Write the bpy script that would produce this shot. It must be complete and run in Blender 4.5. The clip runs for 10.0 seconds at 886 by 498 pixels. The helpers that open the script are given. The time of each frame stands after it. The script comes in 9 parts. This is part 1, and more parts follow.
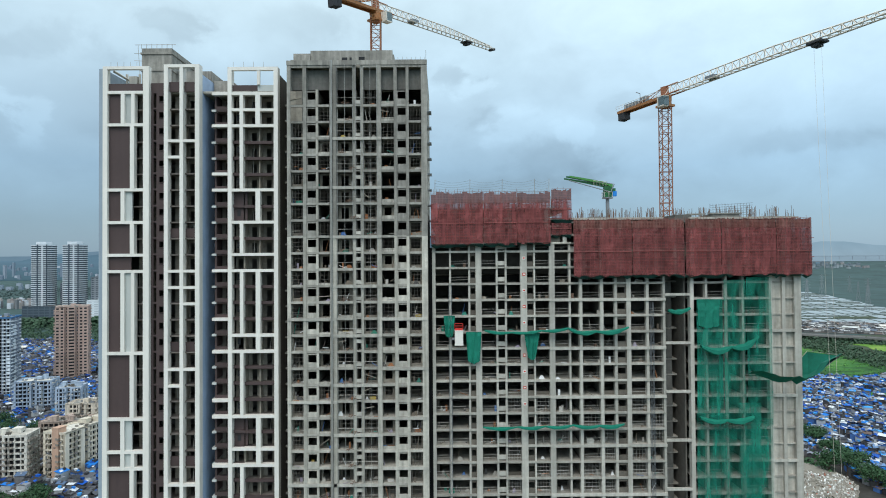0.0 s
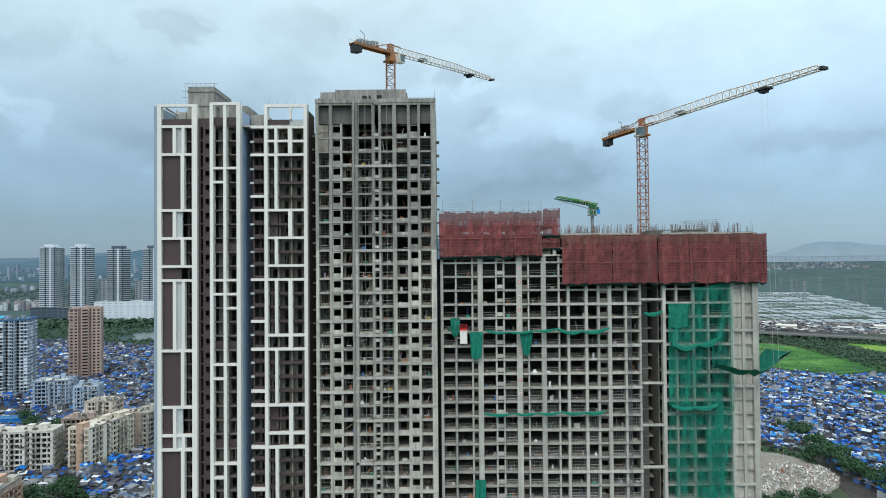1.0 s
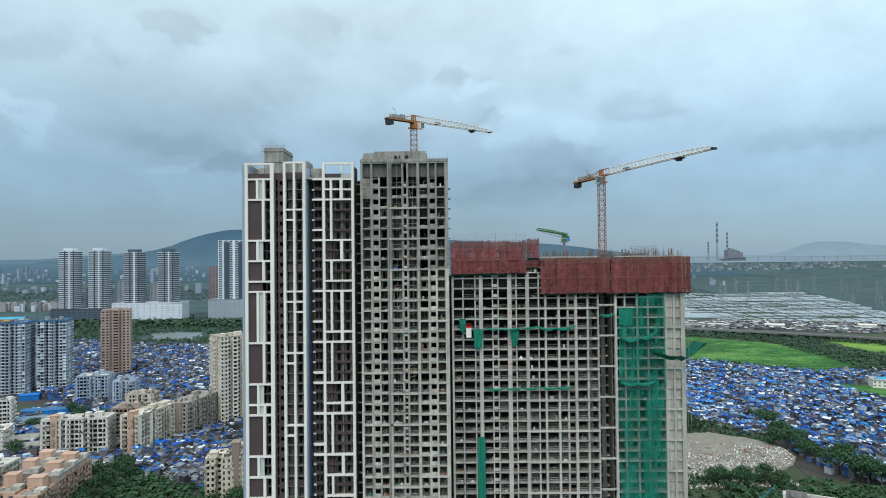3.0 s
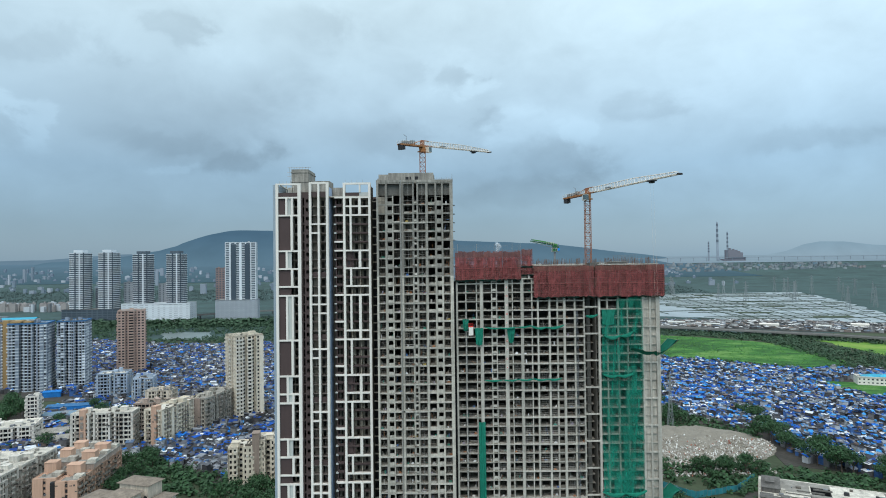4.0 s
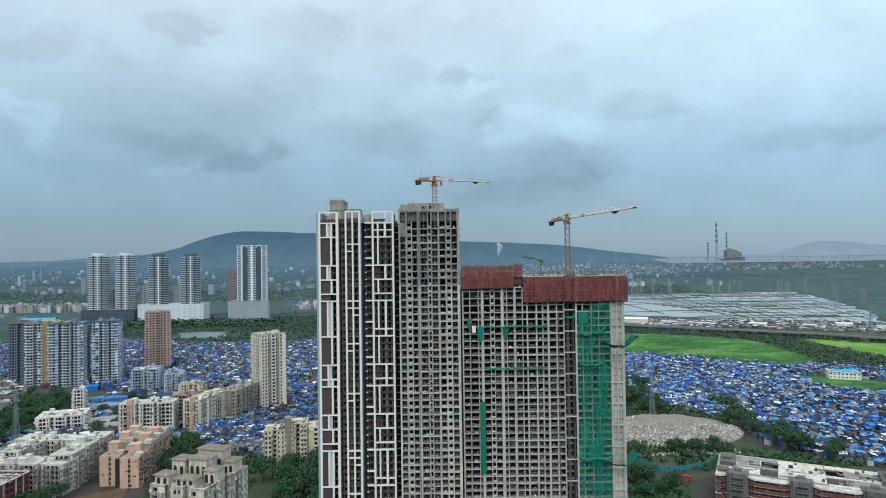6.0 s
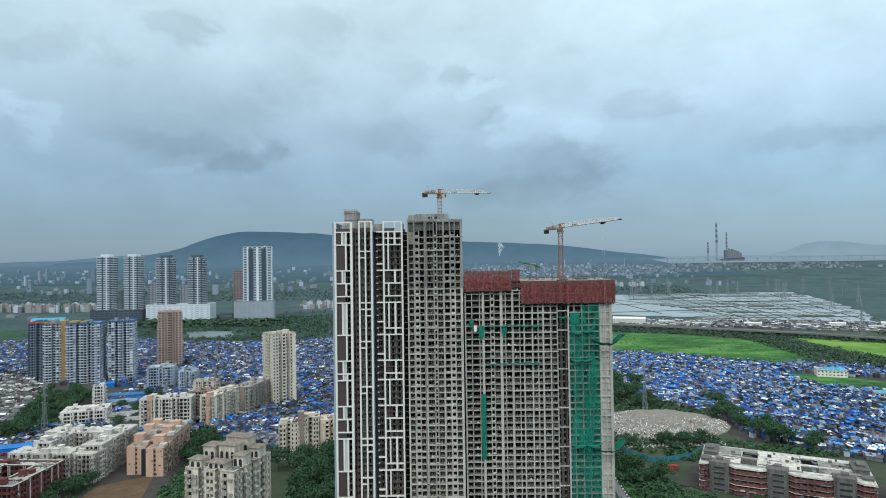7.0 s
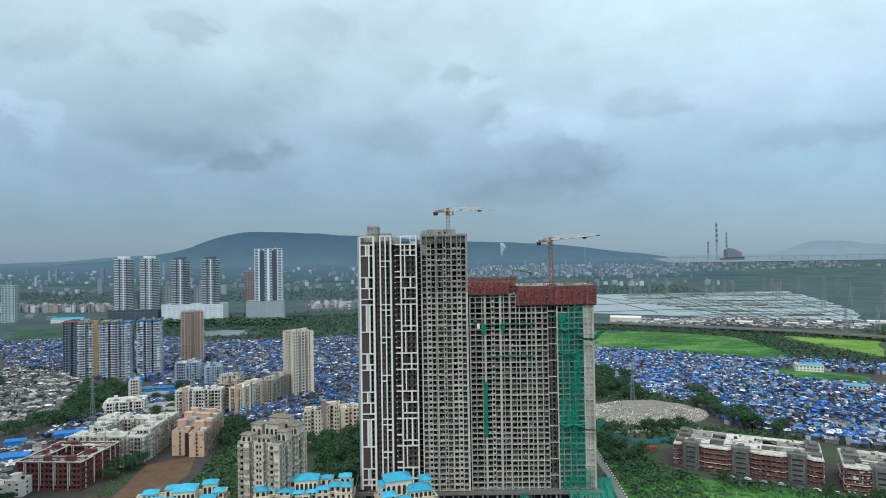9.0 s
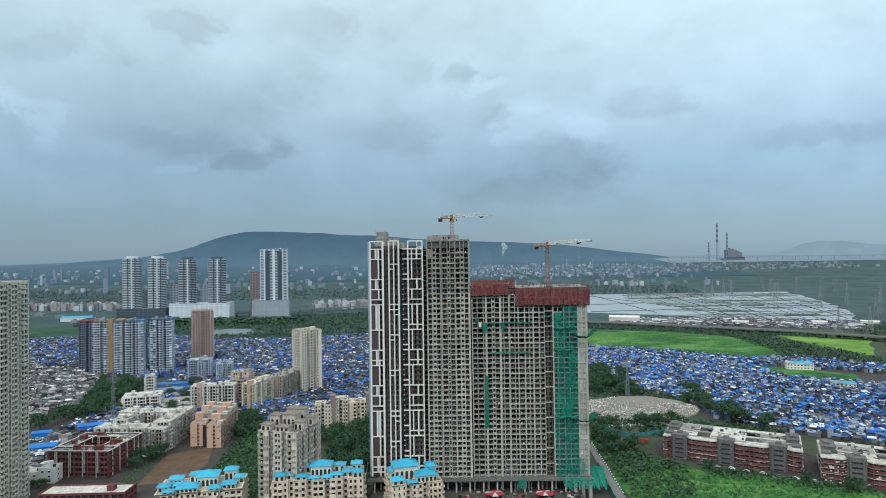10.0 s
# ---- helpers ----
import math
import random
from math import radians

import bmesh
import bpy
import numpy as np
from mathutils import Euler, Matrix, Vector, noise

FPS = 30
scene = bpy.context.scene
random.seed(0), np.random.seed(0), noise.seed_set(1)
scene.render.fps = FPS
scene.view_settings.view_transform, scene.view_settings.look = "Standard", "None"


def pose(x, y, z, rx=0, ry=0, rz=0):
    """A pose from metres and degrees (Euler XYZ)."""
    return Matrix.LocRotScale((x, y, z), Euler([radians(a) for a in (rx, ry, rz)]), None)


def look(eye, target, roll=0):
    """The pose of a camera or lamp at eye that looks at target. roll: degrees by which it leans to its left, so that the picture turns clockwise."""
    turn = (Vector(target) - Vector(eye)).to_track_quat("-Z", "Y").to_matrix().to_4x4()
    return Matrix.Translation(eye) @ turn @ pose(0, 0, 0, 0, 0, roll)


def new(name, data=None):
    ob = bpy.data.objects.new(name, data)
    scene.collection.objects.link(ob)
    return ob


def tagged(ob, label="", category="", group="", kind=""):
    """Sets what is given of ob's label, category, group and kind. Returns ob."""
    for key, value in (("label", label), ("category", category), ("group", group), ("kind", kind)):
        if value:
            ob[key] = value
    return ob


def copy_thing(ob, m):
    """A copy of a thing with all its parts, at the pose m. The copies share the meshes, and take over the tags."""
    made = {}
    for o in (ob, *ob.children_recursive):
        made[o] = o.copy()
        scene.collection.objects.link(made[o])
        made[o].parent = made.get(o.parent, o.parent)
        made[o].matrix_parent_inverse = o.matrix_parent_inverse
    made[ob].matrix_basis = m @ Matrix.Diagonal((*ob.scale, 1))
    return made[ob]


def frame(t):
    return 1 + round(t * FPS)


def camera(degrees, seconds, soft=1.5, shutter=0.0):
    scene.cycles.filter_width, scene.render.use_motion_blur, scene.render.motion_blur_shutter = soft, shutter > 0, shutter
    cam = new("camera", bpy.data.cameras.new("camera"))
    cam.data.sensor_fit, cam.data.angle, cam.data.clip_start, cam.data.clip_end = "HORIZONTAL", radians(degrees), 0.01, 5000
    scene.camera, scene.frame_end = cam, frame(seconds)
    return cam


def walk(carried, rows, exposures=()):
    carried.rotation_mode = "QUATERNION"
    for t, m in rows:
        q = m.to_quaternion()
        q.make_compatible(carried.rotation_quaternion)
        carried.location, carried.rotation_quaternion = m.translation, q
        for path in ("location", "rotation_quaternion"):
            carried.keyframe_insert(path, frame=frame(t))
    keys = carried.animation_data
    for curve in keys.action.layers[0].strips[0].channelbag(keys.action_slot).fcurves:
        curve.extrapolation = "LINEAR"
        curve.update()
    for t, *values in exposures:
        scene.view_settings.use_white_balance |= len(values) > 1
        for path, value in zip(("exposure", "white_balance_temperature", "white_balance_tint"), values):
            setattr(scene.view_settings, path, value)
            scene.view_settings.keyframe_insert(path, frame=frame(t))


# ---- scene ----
cam = camera(72.0, 10.0, soft=1.0)
PATH = [
    (0, (0.432, 0.326, 116.845), (0.433, 2.326, 116.877), -0.4),
    (0.5, (-0.18, -8.094, 117.856), (-0.181, -6.095, 117.889), -0.4),
    (1, (-0.791, -18.007, 118.938), (-0.793, -16.007, 118.972), -0.5),
    (1.5, (-1.399, -29.045, 120.083), (-1.404, -27.046, 120.117), -0.5),
    (2, (-2.006, -40.907, 121.285), (-2.013, -38.908, 121.319), -0.6),
    (2.5, (-2.612, -53.345, 122.537), (-2.619, -51.346, 122.571), -0.6),
    (4, (-4.416, -92.382, 126.522), (-4.429, -90.382, 126.556), -0.7),
    (4.5, (-5.015, -105.595, 127.904), (-5.029, -103.595, 127.938), -0.7),
    (5, (-5.611, -118.804, 129.302), (-5.626, -116.805, 129.335), -0.8),
    (5.5, (-6.206, -131.986, 130.708), (-6.223, -129.986, 130.741), -0.8),
    (7, (-7.979, -171.35, 134.91), (-8.002, -169.35, 134.942), -0.8),
    (7.5, (-8.567, -184.443, 136.282), (-8.592, -182.443, 136.313), -0.8),
    (8, (-9.154, -197.536, 137.629), (-9.18, -195.537, 137.659), -0.9),
    (8.5, (-9.738, -210.627, 138.943), (-9.767, -208.627, 138.973), -0.9),
    (9, (-10.321, -223.694, 140.218), (-10.352, -221.695, 140.247), -0.9),
    (9.5, (-10.903, -236.698, 141.447), (-10.936, -234.699, 141.475), -0.9),
    (10, (-11.482, -249.569, 142.623), (-11.518, -247.57, 142.65), -0.8),
]
walk(cam, [(t, look(eye, target, roll)) for t, eye, target, roll in PATH],
     [(0, 0.06), (1.0, 0.05), (2.5, 0.0), (5, -0.03), (10, -0.07)])

# ---- world and sun ----
world = bpy.data.worlds.new("overcast_sky")
scene.world = world
world.use_nodes = True
WN, WL = world.node_tree.nodes, world.node_tree.links
WN.clear()


def srgb(r, g, b):
    return tuple(((c / 255) / 12.92 if c < 10 else ((c / 255 + 0.055) / 1.055) ** 2.4) for c in (r, g, b)) + (1.0,)


def wnode(kind, **values):
    n = WN.new(kind)
    for k, v in values.items():
        n.inputs[k].default_value = v
    return n


def wmath(op, a, b):
    n = WN.new("ShaderNodeMath")
    n.operation = op
    for i, v in enumerate((a, b)):
        if isinstance(v, (int, float)):
            n.inputs[i].default_value = v
        else:
            WL.new(v, n.inputs[i])
    return n.outputs[0]


def build_sky():
    coord = WN.new("ShaderNodeTexCoord")
    sep = WN.new("ShaderNodeSeparateXYZ")
    WL.new(coord.outputs["Generated"], sep.inputs[0])
    dx, dy, dz = sep.outputs
    ramp = WN.new("ShaderNodeValToRGB")
    stops = [(0.0, srgb(121, 149, 169)), (0.06, srgb(124, 154, 175)), (0.14, srgb(144, 176, 199)),
             (0.24, srgb(179, 207, 224)), (0.38, srgb(206, 231, 242)), (1.0, srgb(232, 240, 244))]
    while len(ramp.color_ramp.elements) < len(stops):
        ramp.color_ramp.elements.new(0.5)
    for e, (p, c) in zip(ramp.color_ramp.elements, stops):
        e.position, e.color = p, c
    WL.new(dz, ramp.inputs[0])
    # cloud layer: broad flat banks and a finer break-up
    flat = WN.new("ShaderNodeMapping")
    flat.inputs["Scale"].default_value = (3.0, 3.0, 4.6)
    flat.inputs["Location"].default_value = (1.3, 0.4, 2.1)
    WL.new(coord.outputs["Generated"], flat.inputs[0])
    n1 = wnode("ShaderNodeTexNoise", Scale=1.25, Detail=4.0, Roughness=0.48, Distortion=0.2)
    n2 = wnode("ShaderNodeTexNoise", Scale=3.4, Detail=8.0, Roughness=0.57, Distortion=0.25)
    n3 = wnode("ShaderNodeTexNoise", Scale=4.6, Detail=7.0, Roughness=0.6, Distortion=0.3)
    WL.new(coord.outputs["Generated"], n3.inputs["Vector"])
    WL.new(flat.outputs[0], n1.inputs["Vector"])
    WL.new(flat.outputs[0], n2.inputs["Vector"])
    a = wmath("MULTIPLY", wmath("SUBTRACT", n1.outputs[0], 0.5), 0.34)
    b = wmath("MULTIPLY", wmath("SUBTRACT", n2.outputs[0], 0.5), 0.36)
    cloud = wmath("ADD", a, b)
    # single cloud banks, by bearing and height over the horizon: centre, half size, strength
    az = wmath("ARCTAN2", dx, dy)
    wob = wmath("MULTIPLY", wmath("SUBTRACT", n2.outputs[0], 0.5), 0.26)
    wob2 = wmath("MULTIPLY", wmath("SUBTRACT", n3.outputs[0], 0.5), 0.13)
    for ca, ce, ha, he, k in CLOUDS:
        k *= 1.2
        u = wmath("DIVIDE", wmath("SUBTRACT", wmath("ADD", az, wob), ca), ha)
        v = wmath("DIVIDE", wmath("SUBTRACT", wmath("ADD", dz, wob2), ce), he)
        r2 = wmath("ADD", wmath("MULTIPLY", u, u), wmath("MULTIPLY", v, v))
        fall = wmath("DIVIDE", k, wmath("ADD", 1.0, wmath("MULTIPLY", r2, wmath("MULTIPLY", r2, r2))))
        cloud = wmath("ADD", cloud, fall)
    # clouds melt into the rain haze at the horizon
    fade = WN.new("ShaderNodeMapRange")
    fade.inputs[1].default_value, fade.inputs[2].default_value = 0.01, 0.12
    WL.new(dz, fade.inputs[0])
    gain = wmath("ADD", 1.0, wmath("MULTIPLY", cloud, fade.outputs[0]))
    # the cover is thinner, and brighter, in the half of the sky away from the hills
    back = WN.new("ShaderNodeMapRange")
    back.inputs[1].default_value, back.inputs[2].default_value = 0.35, -0.6
    back.inputs[3].default_value, back.inputs[4].default_value = 1.0, 1.6
    WL.new(dy, back.inputs[0])
    gain = wmath("MULTIPLY", gain, back.outputs[0])
    # the bright side of the sky, over the water
    side = WN.new("ShaderNodeMapRange")
    side.inputs[1].default_value, side.inputs[2].default_value = 0.05, 0.75
    side.inputs[3].default_value, side.inputs[4].default_value = 1.0, 1.30
    WL.new(dx, side.inputs[0])
    gain = wmath("MULTIPLY", gain, side.outputs[0])
    scale = WN.new("ShaderNodeVectorMath")
    scale.operation = "SCALE"
    WL.new(ramp.outputs[0], scale.inputs[0])
    WL.new(gain, scale.inputs["Scale"])
    sky = WN.new("ShaderNodeTexSky")
    sky.sky_type, sky.sun_disc = "NISHITA", False
    sky.sun_elevation, sky.sun_rotation = radians(52), radians(200)
    bg1 = wnode("ShaderNodeBackground", Strength=0.02)
    bg2 = wnode("ShaderNodeBackground", Strength=0.97)
    WL.new(sky.outputs[0], bg1.inputs[0])
    WL.new(scale.outputs[0], bg2.inputs[0])
    add = WN.new("ShaderNodeAddShader")
    WL.new(bg1.outputs[0], add.inputs[0])
    WL.new(bg2.outputs[0], add.inputs[1])
    out = WN.new("ShaderNodeOutputWorld")
    WL.new(add.outputs[0], out.inputs[0])


CLOUDS = [(-0.572, 0.281, 0.063, 0.018, -0.1), (-0.412, 0.326, 0.043, 0.021, -0.15), (-0.232, 0.346, 0.053, 0.029, -0.09), (-0.412, 0.211, 0.15, 0.046, -0.12), (-0.447, 0.184, 0.088, 0.017, -0.07), (-0.331, 0.155, 0.065, 0.019, -0.2), (-0.28, 0.253, 0.078, 0.039, -0.05),
          (-0.064, 0.299, 0.042, 0.022, -0.07), (0.041, 0.294, 0.028, 0.018, -0.15), (0.089, 0.227, 0.039, 0.014, -0.12), (-0.101, 0.197, 0.087, 0.027, -0.12), (0.179, 0.153, 0.071, 0.031, -0.17), (0.134, 0.108, 0.104, 0.024, -0.18), (0.029, 0.127, 0.074, 0.026, -0.08),
          (0.313, 0.245, 0.057, 0.02, -0.15), (0.519, 0.16, 0.086, 0.017, -0.12), (-0.625, 0.189, 0.025, 0.036, 0.13), (-0.426, 0.142, 0.028, 0.009, 0.09), (0.058, 0.272, 0.031, 0.012, 0.11), (0.62, 0.05, 0.22, 0.06, 0.09), (0.143, 0.215, 0.054, 0.025, 0.12), (0.223, 0.199, 0.039, 0.025, 0.12)]
build_sky()
sun = bpy.data.lights.new("sun", "SUN")
sun.energy, sun.angle, sun.color = 1.5, radians(35), (1.0, 0.97, 0.93)
sun_ob = new("sun", sun)
sun_ob.matrix_world = look((-60, -180, 250), (0, 0, 0))

# ---- materials ----
def mat(name, color, rough=0.8, metal=0.0, vary=0.25, size=6.0, streak=0.0, bump=0.0, fine=0.6, tones=None, per="object", spread=0.2, alpha=1.0, spec=0.3, patchy=False):
    """A surface with broad stains, fine grain and a small shift of tone from piece to piece. tones: (share, colour) steps picked at random."""
    m = bpy.data.materials.new(name)
    m.use_nodes = True
    N, L = m.node_tree.nodes, m.node_tree.links
    bsdf = N["Principled BSDF"]
    geo = N.new("ShaderNodeNewGeometry")
    rnd = geo.outputs["Random Per Island"] if per == "island" else N.new("ShaderNodeObjectInfo").outputs["Random"]

    def math_(op, a, b):
        n = N.new("ShaderNodeMath")
        n.operation = op
        for i, v in enumerate((a, b)):
            if isinstance(v, (int, float)):
                n.inputs[i].default_value = v
            else:
                L.new(v, n.inputs[i])
        return n.outputs[0]

    def noise_(scale, detail, stretch=(1, 1, 1)):
        mp = N.new("ShaderNodeMapping")
        mp.inputs["Scale"].default_value = stretch
        L.new(geo.outputs["Position"], mp.inputs[0])
        n = N.new("ShaderNodeTexNoise")
        n.inputs["Scale"].default_value, n.inputs["Detail"].default_value, n.inputs["Roughness"].default_value = scale, detail, 0.6
        L.new(mp.outputs[0], n.inputs["Vector"])
        return n.outputs[0]
    broad, grain = noise_(1.0 / size, 4.0), noise_(1.0 / fine, 3.0)
    gain = math_("ADD", 1.0, math_("MULTIPLY", math_("SUBTRACT", broad, 0.5), vary * 2.2))
    gain = math_("MULTIPLY", gain, math_("ADD", 1.0, math_("MULTIPLY", math_("SUBTRACT", grain, 0.5), vary * 1.4)))
    if streak:
        s = noise_(1.0, 3.0, (1.1, 1.1, 0.07))
        gain = math_("MULTIPLY", gain, math_("ADD", 1.0, math_("MULTIPLY", math_("SUBTRACT", s, 0.52), streak * 2.5)))
    gain = math_("MULTIPLY", gain, math_("ADD", 1.0 - spread / 2, math_("MULTIPLY", rnd, spread)))
    sc = N.new("ShaderNodeVectorMath")
    sc.operation = "SCALE"
    if tones:
        ramp = N.new("ShaderNodeValToRGB")
        ramp.color_ramp.interpolation = "CONSTANT"
        while len(ramp.color_ramp.elements) < len(tones):
            ramp.color_ramp.elements.new(0.99)
        at = 0.0
        for e, (share, c) in zip(ramp.color_ramp.elements, tones):
            e.position, e.color = at, (*c, 1)
            at += share
        L.new(rnd, ramp.inputs[0])
        L.new(ramp.outputs[0], sc.inputs[0])
    else:
        sc.inputs[0].default_value = color
    L.new(gain, sc.inputs["Scale"])
    L.new(sc.outputs[0], bsdf.inputs["Base Color"])
    bsdf.inputs["Roughness"].default_value, bsdf.inputs["Metallic"].default_value = rough, metal
    bsdf.inputs["Specular IOR Level"].default_value = spec
    if alpha < 1:
        bsdf.inputs["Alpha"].default_value = alpha
    if patchy:
        fold = N.new("ShaderNodeMapRange")
        fold.inputs[1].default_value, fold.inputs[2].default_value = 0.38, 0.66
        fold.inputs[3].default_value, fold.inputs[4].default_value = alpha - 0.25, min(1.0, alpha + 0.42)
        L.new(noise_(0.5, 4.0, (1.3, 1.3, 0.28)), fold.inputs[0])
        L.new(fold.outputs[0], bsdf.inputs["Alpha"])
    if bump:
        b = N.new("ShaderNodeBump")
        b.inputs["Strength"].default_value, b.inputs["Distance"].default_value = bump, 0.05
        L.new(grain, b.inputs["Height"])
        L.new(b.outputs[0], bsdf.inputs["Normal"])
    return m


M_WHITE = mat("white_paint", (0.70, 0.66, 0.60), 0.6, vary=0.08, streak=0.10, spread=0.06)
M_BROWN = mat("brown_paint", (0.068, 0.046, 0.044), 0.7, vary=0.12, streak=0.10, spread=0.12)
M_BLUEWALL = mat("pale_blue_render", (0.36, 0.465, 0.63), 0.8, vary=0.12, streak=0.2, size=9)
M_SIDE = mat("blue_grey_end_render", (0.25, 0.30, 0.345), 0.8, vary=0.15, streak=0.2, size=9)
M_PALE = mat("pale_panel", (0.46, 0.475, 0.45), 0.6, vary=0.06, streak=0.08)
M_CONC = mat("raw_concrete", (0.405, 0.378, 0.325), 0.9, vary=0.40, streak=0.6, size=4.0, bump=0.3, spread=0.30)
M_CONC2 = mat("fresh_concrete", (0.415, 0.39, 0.342), 0.9, vary=0.28, streak=0.36, size=4.0, bump=0.3, spread=0.30)
M_RAW = mat("dark_raw_concrete", (0.25, 0.236, 0.208), 0.92, vary=0.45, streak=0.65, size=3.5, bump=0.3, spread=0.3)
M_RAWSLAB = mat("raw_slab_edge", (0.27, 0.255, 0.225), 0.95, vary=0.4, streak=0.4, size=3.0, spread=0.4)
M_OLDPIPE = mat("dull_scaffold_tube", (0.17, 0.155, 0.135), 0.6, metal=0.3, vary=0.3)
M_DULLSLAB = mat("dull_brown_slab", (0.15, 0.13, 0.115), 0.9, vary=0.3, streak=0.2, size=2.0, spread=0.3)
M_OLDCREAM = mat("greyed_cream_render", (0.47, 0.45, 0.375), 0.88, vary=0.25, streak=0.45, size=6)
M_SLAB = mat("slab_edge_concrete", (0.355, 0.332, 0.288), 0.95, vary=0.4, streak=0.3, size=3.0, spread=0.4)
# Inner walls: base colours lowered to hold the dimness indoors.
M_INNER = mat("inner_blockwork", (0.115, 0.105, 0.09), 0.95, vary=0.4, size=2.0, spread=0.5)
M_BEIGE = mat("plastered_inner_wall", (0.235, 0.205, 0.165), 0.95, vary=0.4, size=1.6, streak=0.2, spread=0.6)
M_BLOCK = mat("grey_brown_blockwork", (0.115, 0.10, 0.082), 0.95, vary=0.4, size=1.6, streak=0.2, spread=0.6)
# Grimy concrete; its dark tone also paints shade in light wells and recess.
M_GRIME_SHADE = mat("grime_and_shade_concrete", (0.14, 0.135, 0.122), 0.95, vary=0.45, size=3.0, streak=0.3, spread=0.3)
# Near-black base colour that stands for unlit openings and gaps.
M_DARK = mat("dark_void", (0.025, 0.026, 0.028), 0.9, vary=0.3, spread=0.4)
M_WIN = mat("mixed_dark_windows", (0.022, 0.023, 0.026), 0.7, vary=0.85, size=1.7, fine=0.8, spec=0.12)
M_SLATEBLUE = mat("slate_blue_roof_paint", (0.04, 0.14, 0.29), 0.8, vary=0.35, size=3)
M_GLASS = mat("dark_window_glass", (0.035, 0.042, 0.05), 0.12, vary=0.2, spread=0.5, spec=0.6)
M_PIPE = mat("galvanised_pipe", (0.40, 0.385, 0.355), 0.5, metal=0.5, vary=0.2)
M_RUST = mat("rusty_rebar", (0.14, 0.085, 0.06), 0.8, vary=0.35, per="island", spread=0.5)
M_SCREEN = mat("maroon_safety_mesh", (0.23, 0.062, 0.060), 0.8, vary=0.5, size=1.8, streak=0.8, spread=0.35, alpha=0.62, patchy=True)
M_SCREENBAR = mat("maroon_screen_frame", (0.215, 0.065, 0.058), 0.6, vary=0.2)
M_CAGE = mat("thin_red_wire", (0.22, 0.10, 0.08), 0.7, vary=0.2)
M_VEIL = mat("thin_maroon_veil", (0.19, 0.062, 0.052), 0.8, vary=0.5, size=1.5, streak=0.8, alpha=0.84)
M_NET = mat("green_debris_net", (0.008, 0.20, 0.135), 0.8, vary=0.3, size=3.0, streak=0.3, alpha=0.38, patchy=True)
M_NETD = mat("folded_green_net", (0.007, 0.165, 0.11), 0.8, vary=0.3, size=1.5)
M_ORANGE = mat("orange_crane_paint", (0.33, 0.14, 0.05), 0.5, vary=0.15)
M_MAST = mat("red_orange_mast_paint", (0.29, 0.115, 0.06), 0.6, vary=0.2)
M_JIB = mat("white_jib_paint", (0.60, 0.545, 0.47), 0.5, vary=0.12)
M_STEEL = mat("grey_steel", (0.20, 0.21, 0.22), 0.5, metal=0.3, vary=0.2)
M_BLACK = mat("black_rubber", (0.03, 0.03, 0.033), 0.7)
M_CABIN = mat("cabin_glass", (0.08, 0.12, 0.13), 0.1, spec=0.6)
M_BOOM = mat("green_boom_paint", (0.018, 0.105, 0.035), 0.5, vary=0.4, size=1.2)
M_BOOMLIGHT = mat("light_green_boom_paint", (0.07, 0.24, 0.06), 0.5, vary=0.3, size=1.5)
M_REDTAG = mat("red_sign_paint", (0.55, 0.04, 0.03), 0.6)
M_CREAM = mat("cream_render", (0.63, 0.565, 0.46), 0.85, vary=0.14, streak=0.22, size=12)
M_WHITEW = mat("stained_white_render", (0.60, 0.57, 0.51), 0.85, vary=0.26, streak=0.45, size=10)
M_PEACH = mat("peach_render", (0.54, 0.35, 0.255), 0.85, vary=0.12, streak=0.2, size=10)
M_TAN = mat("weathered_tan_render", (0.51, 0.445, 0.365), 0.9, vary=0.34, streak=0.6, size=5)
M_BRICKRED = mat("dark_red_render", (0.150, 0.050, 0.047), 0.85, vary=0.16, streak=0.25, size=8)
M_REDWALL = mat("weathered_brick_red_wall", (0.155, 0.062, 0.054), 0.9, vary=0.5, streak=0.7, size=4)
M_BROWNT = mat("brown_tower_render", (0.44, 0.32, 0.27), 0.85, vary=0.12, streak=0.15, size=12)
M_GREYB = mat("blue_grey_render", (0.24, 0.28, 0.34), 0.8, vary=0.14, streak=0.2, size=12)
# Far building colours: distance haze painted in as bluer, flatter base colours.
M_FARWHITE = mat("pale_hazed_cladding", (0.58, 0.62, 0.65), 0.7, vary=0.08, size=20)
M_FARGREY = mat("hazed_grey_render", (0.30, 0.33, 0.36), 0.8, vary=0.12, size=20)
M_FARPINK = mat("hazed_pinkish_render", (0.29, 0.22, 0.21), 0.8, vary=0.12, size=20)
M_FARGREEN = mat("hazed_pale_green_render", (0.33, 0.39, 0.385), 0.8, vary=0.12, size=20)
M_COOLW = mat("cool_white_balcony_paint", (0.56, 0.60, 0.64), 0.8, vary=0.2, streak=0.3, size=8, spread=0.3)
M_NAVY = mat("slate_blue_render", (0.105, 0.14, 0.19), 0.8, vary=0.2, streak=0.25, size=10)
M_FARGLASS = mat("hazed_blue_grey_glass", (0.05, 0.07, 0.09), 0.4, vary=0.1, size=20)
M_FARDARK = mat("hazed_slate_cladding", (0.085, 0.11, 0.135), 0.6, vary=0.1, size=20)
M_ROOFGREY = mat("stained_roof_slab", (0.26, 0.25, 0.225), 0.95, vary=0.6, size=3.0)
M_ROOFWHITE = mat("pale_roof_slab", (0.50, 0.475, 0.415), 0.9, vary=0.8, size=3.0)
M_CYAN = mat("cyan_sheet_roof", (0.04, 0.36, 0.52), 0.5, vary=0.3, size=2.0, spread=0.3)
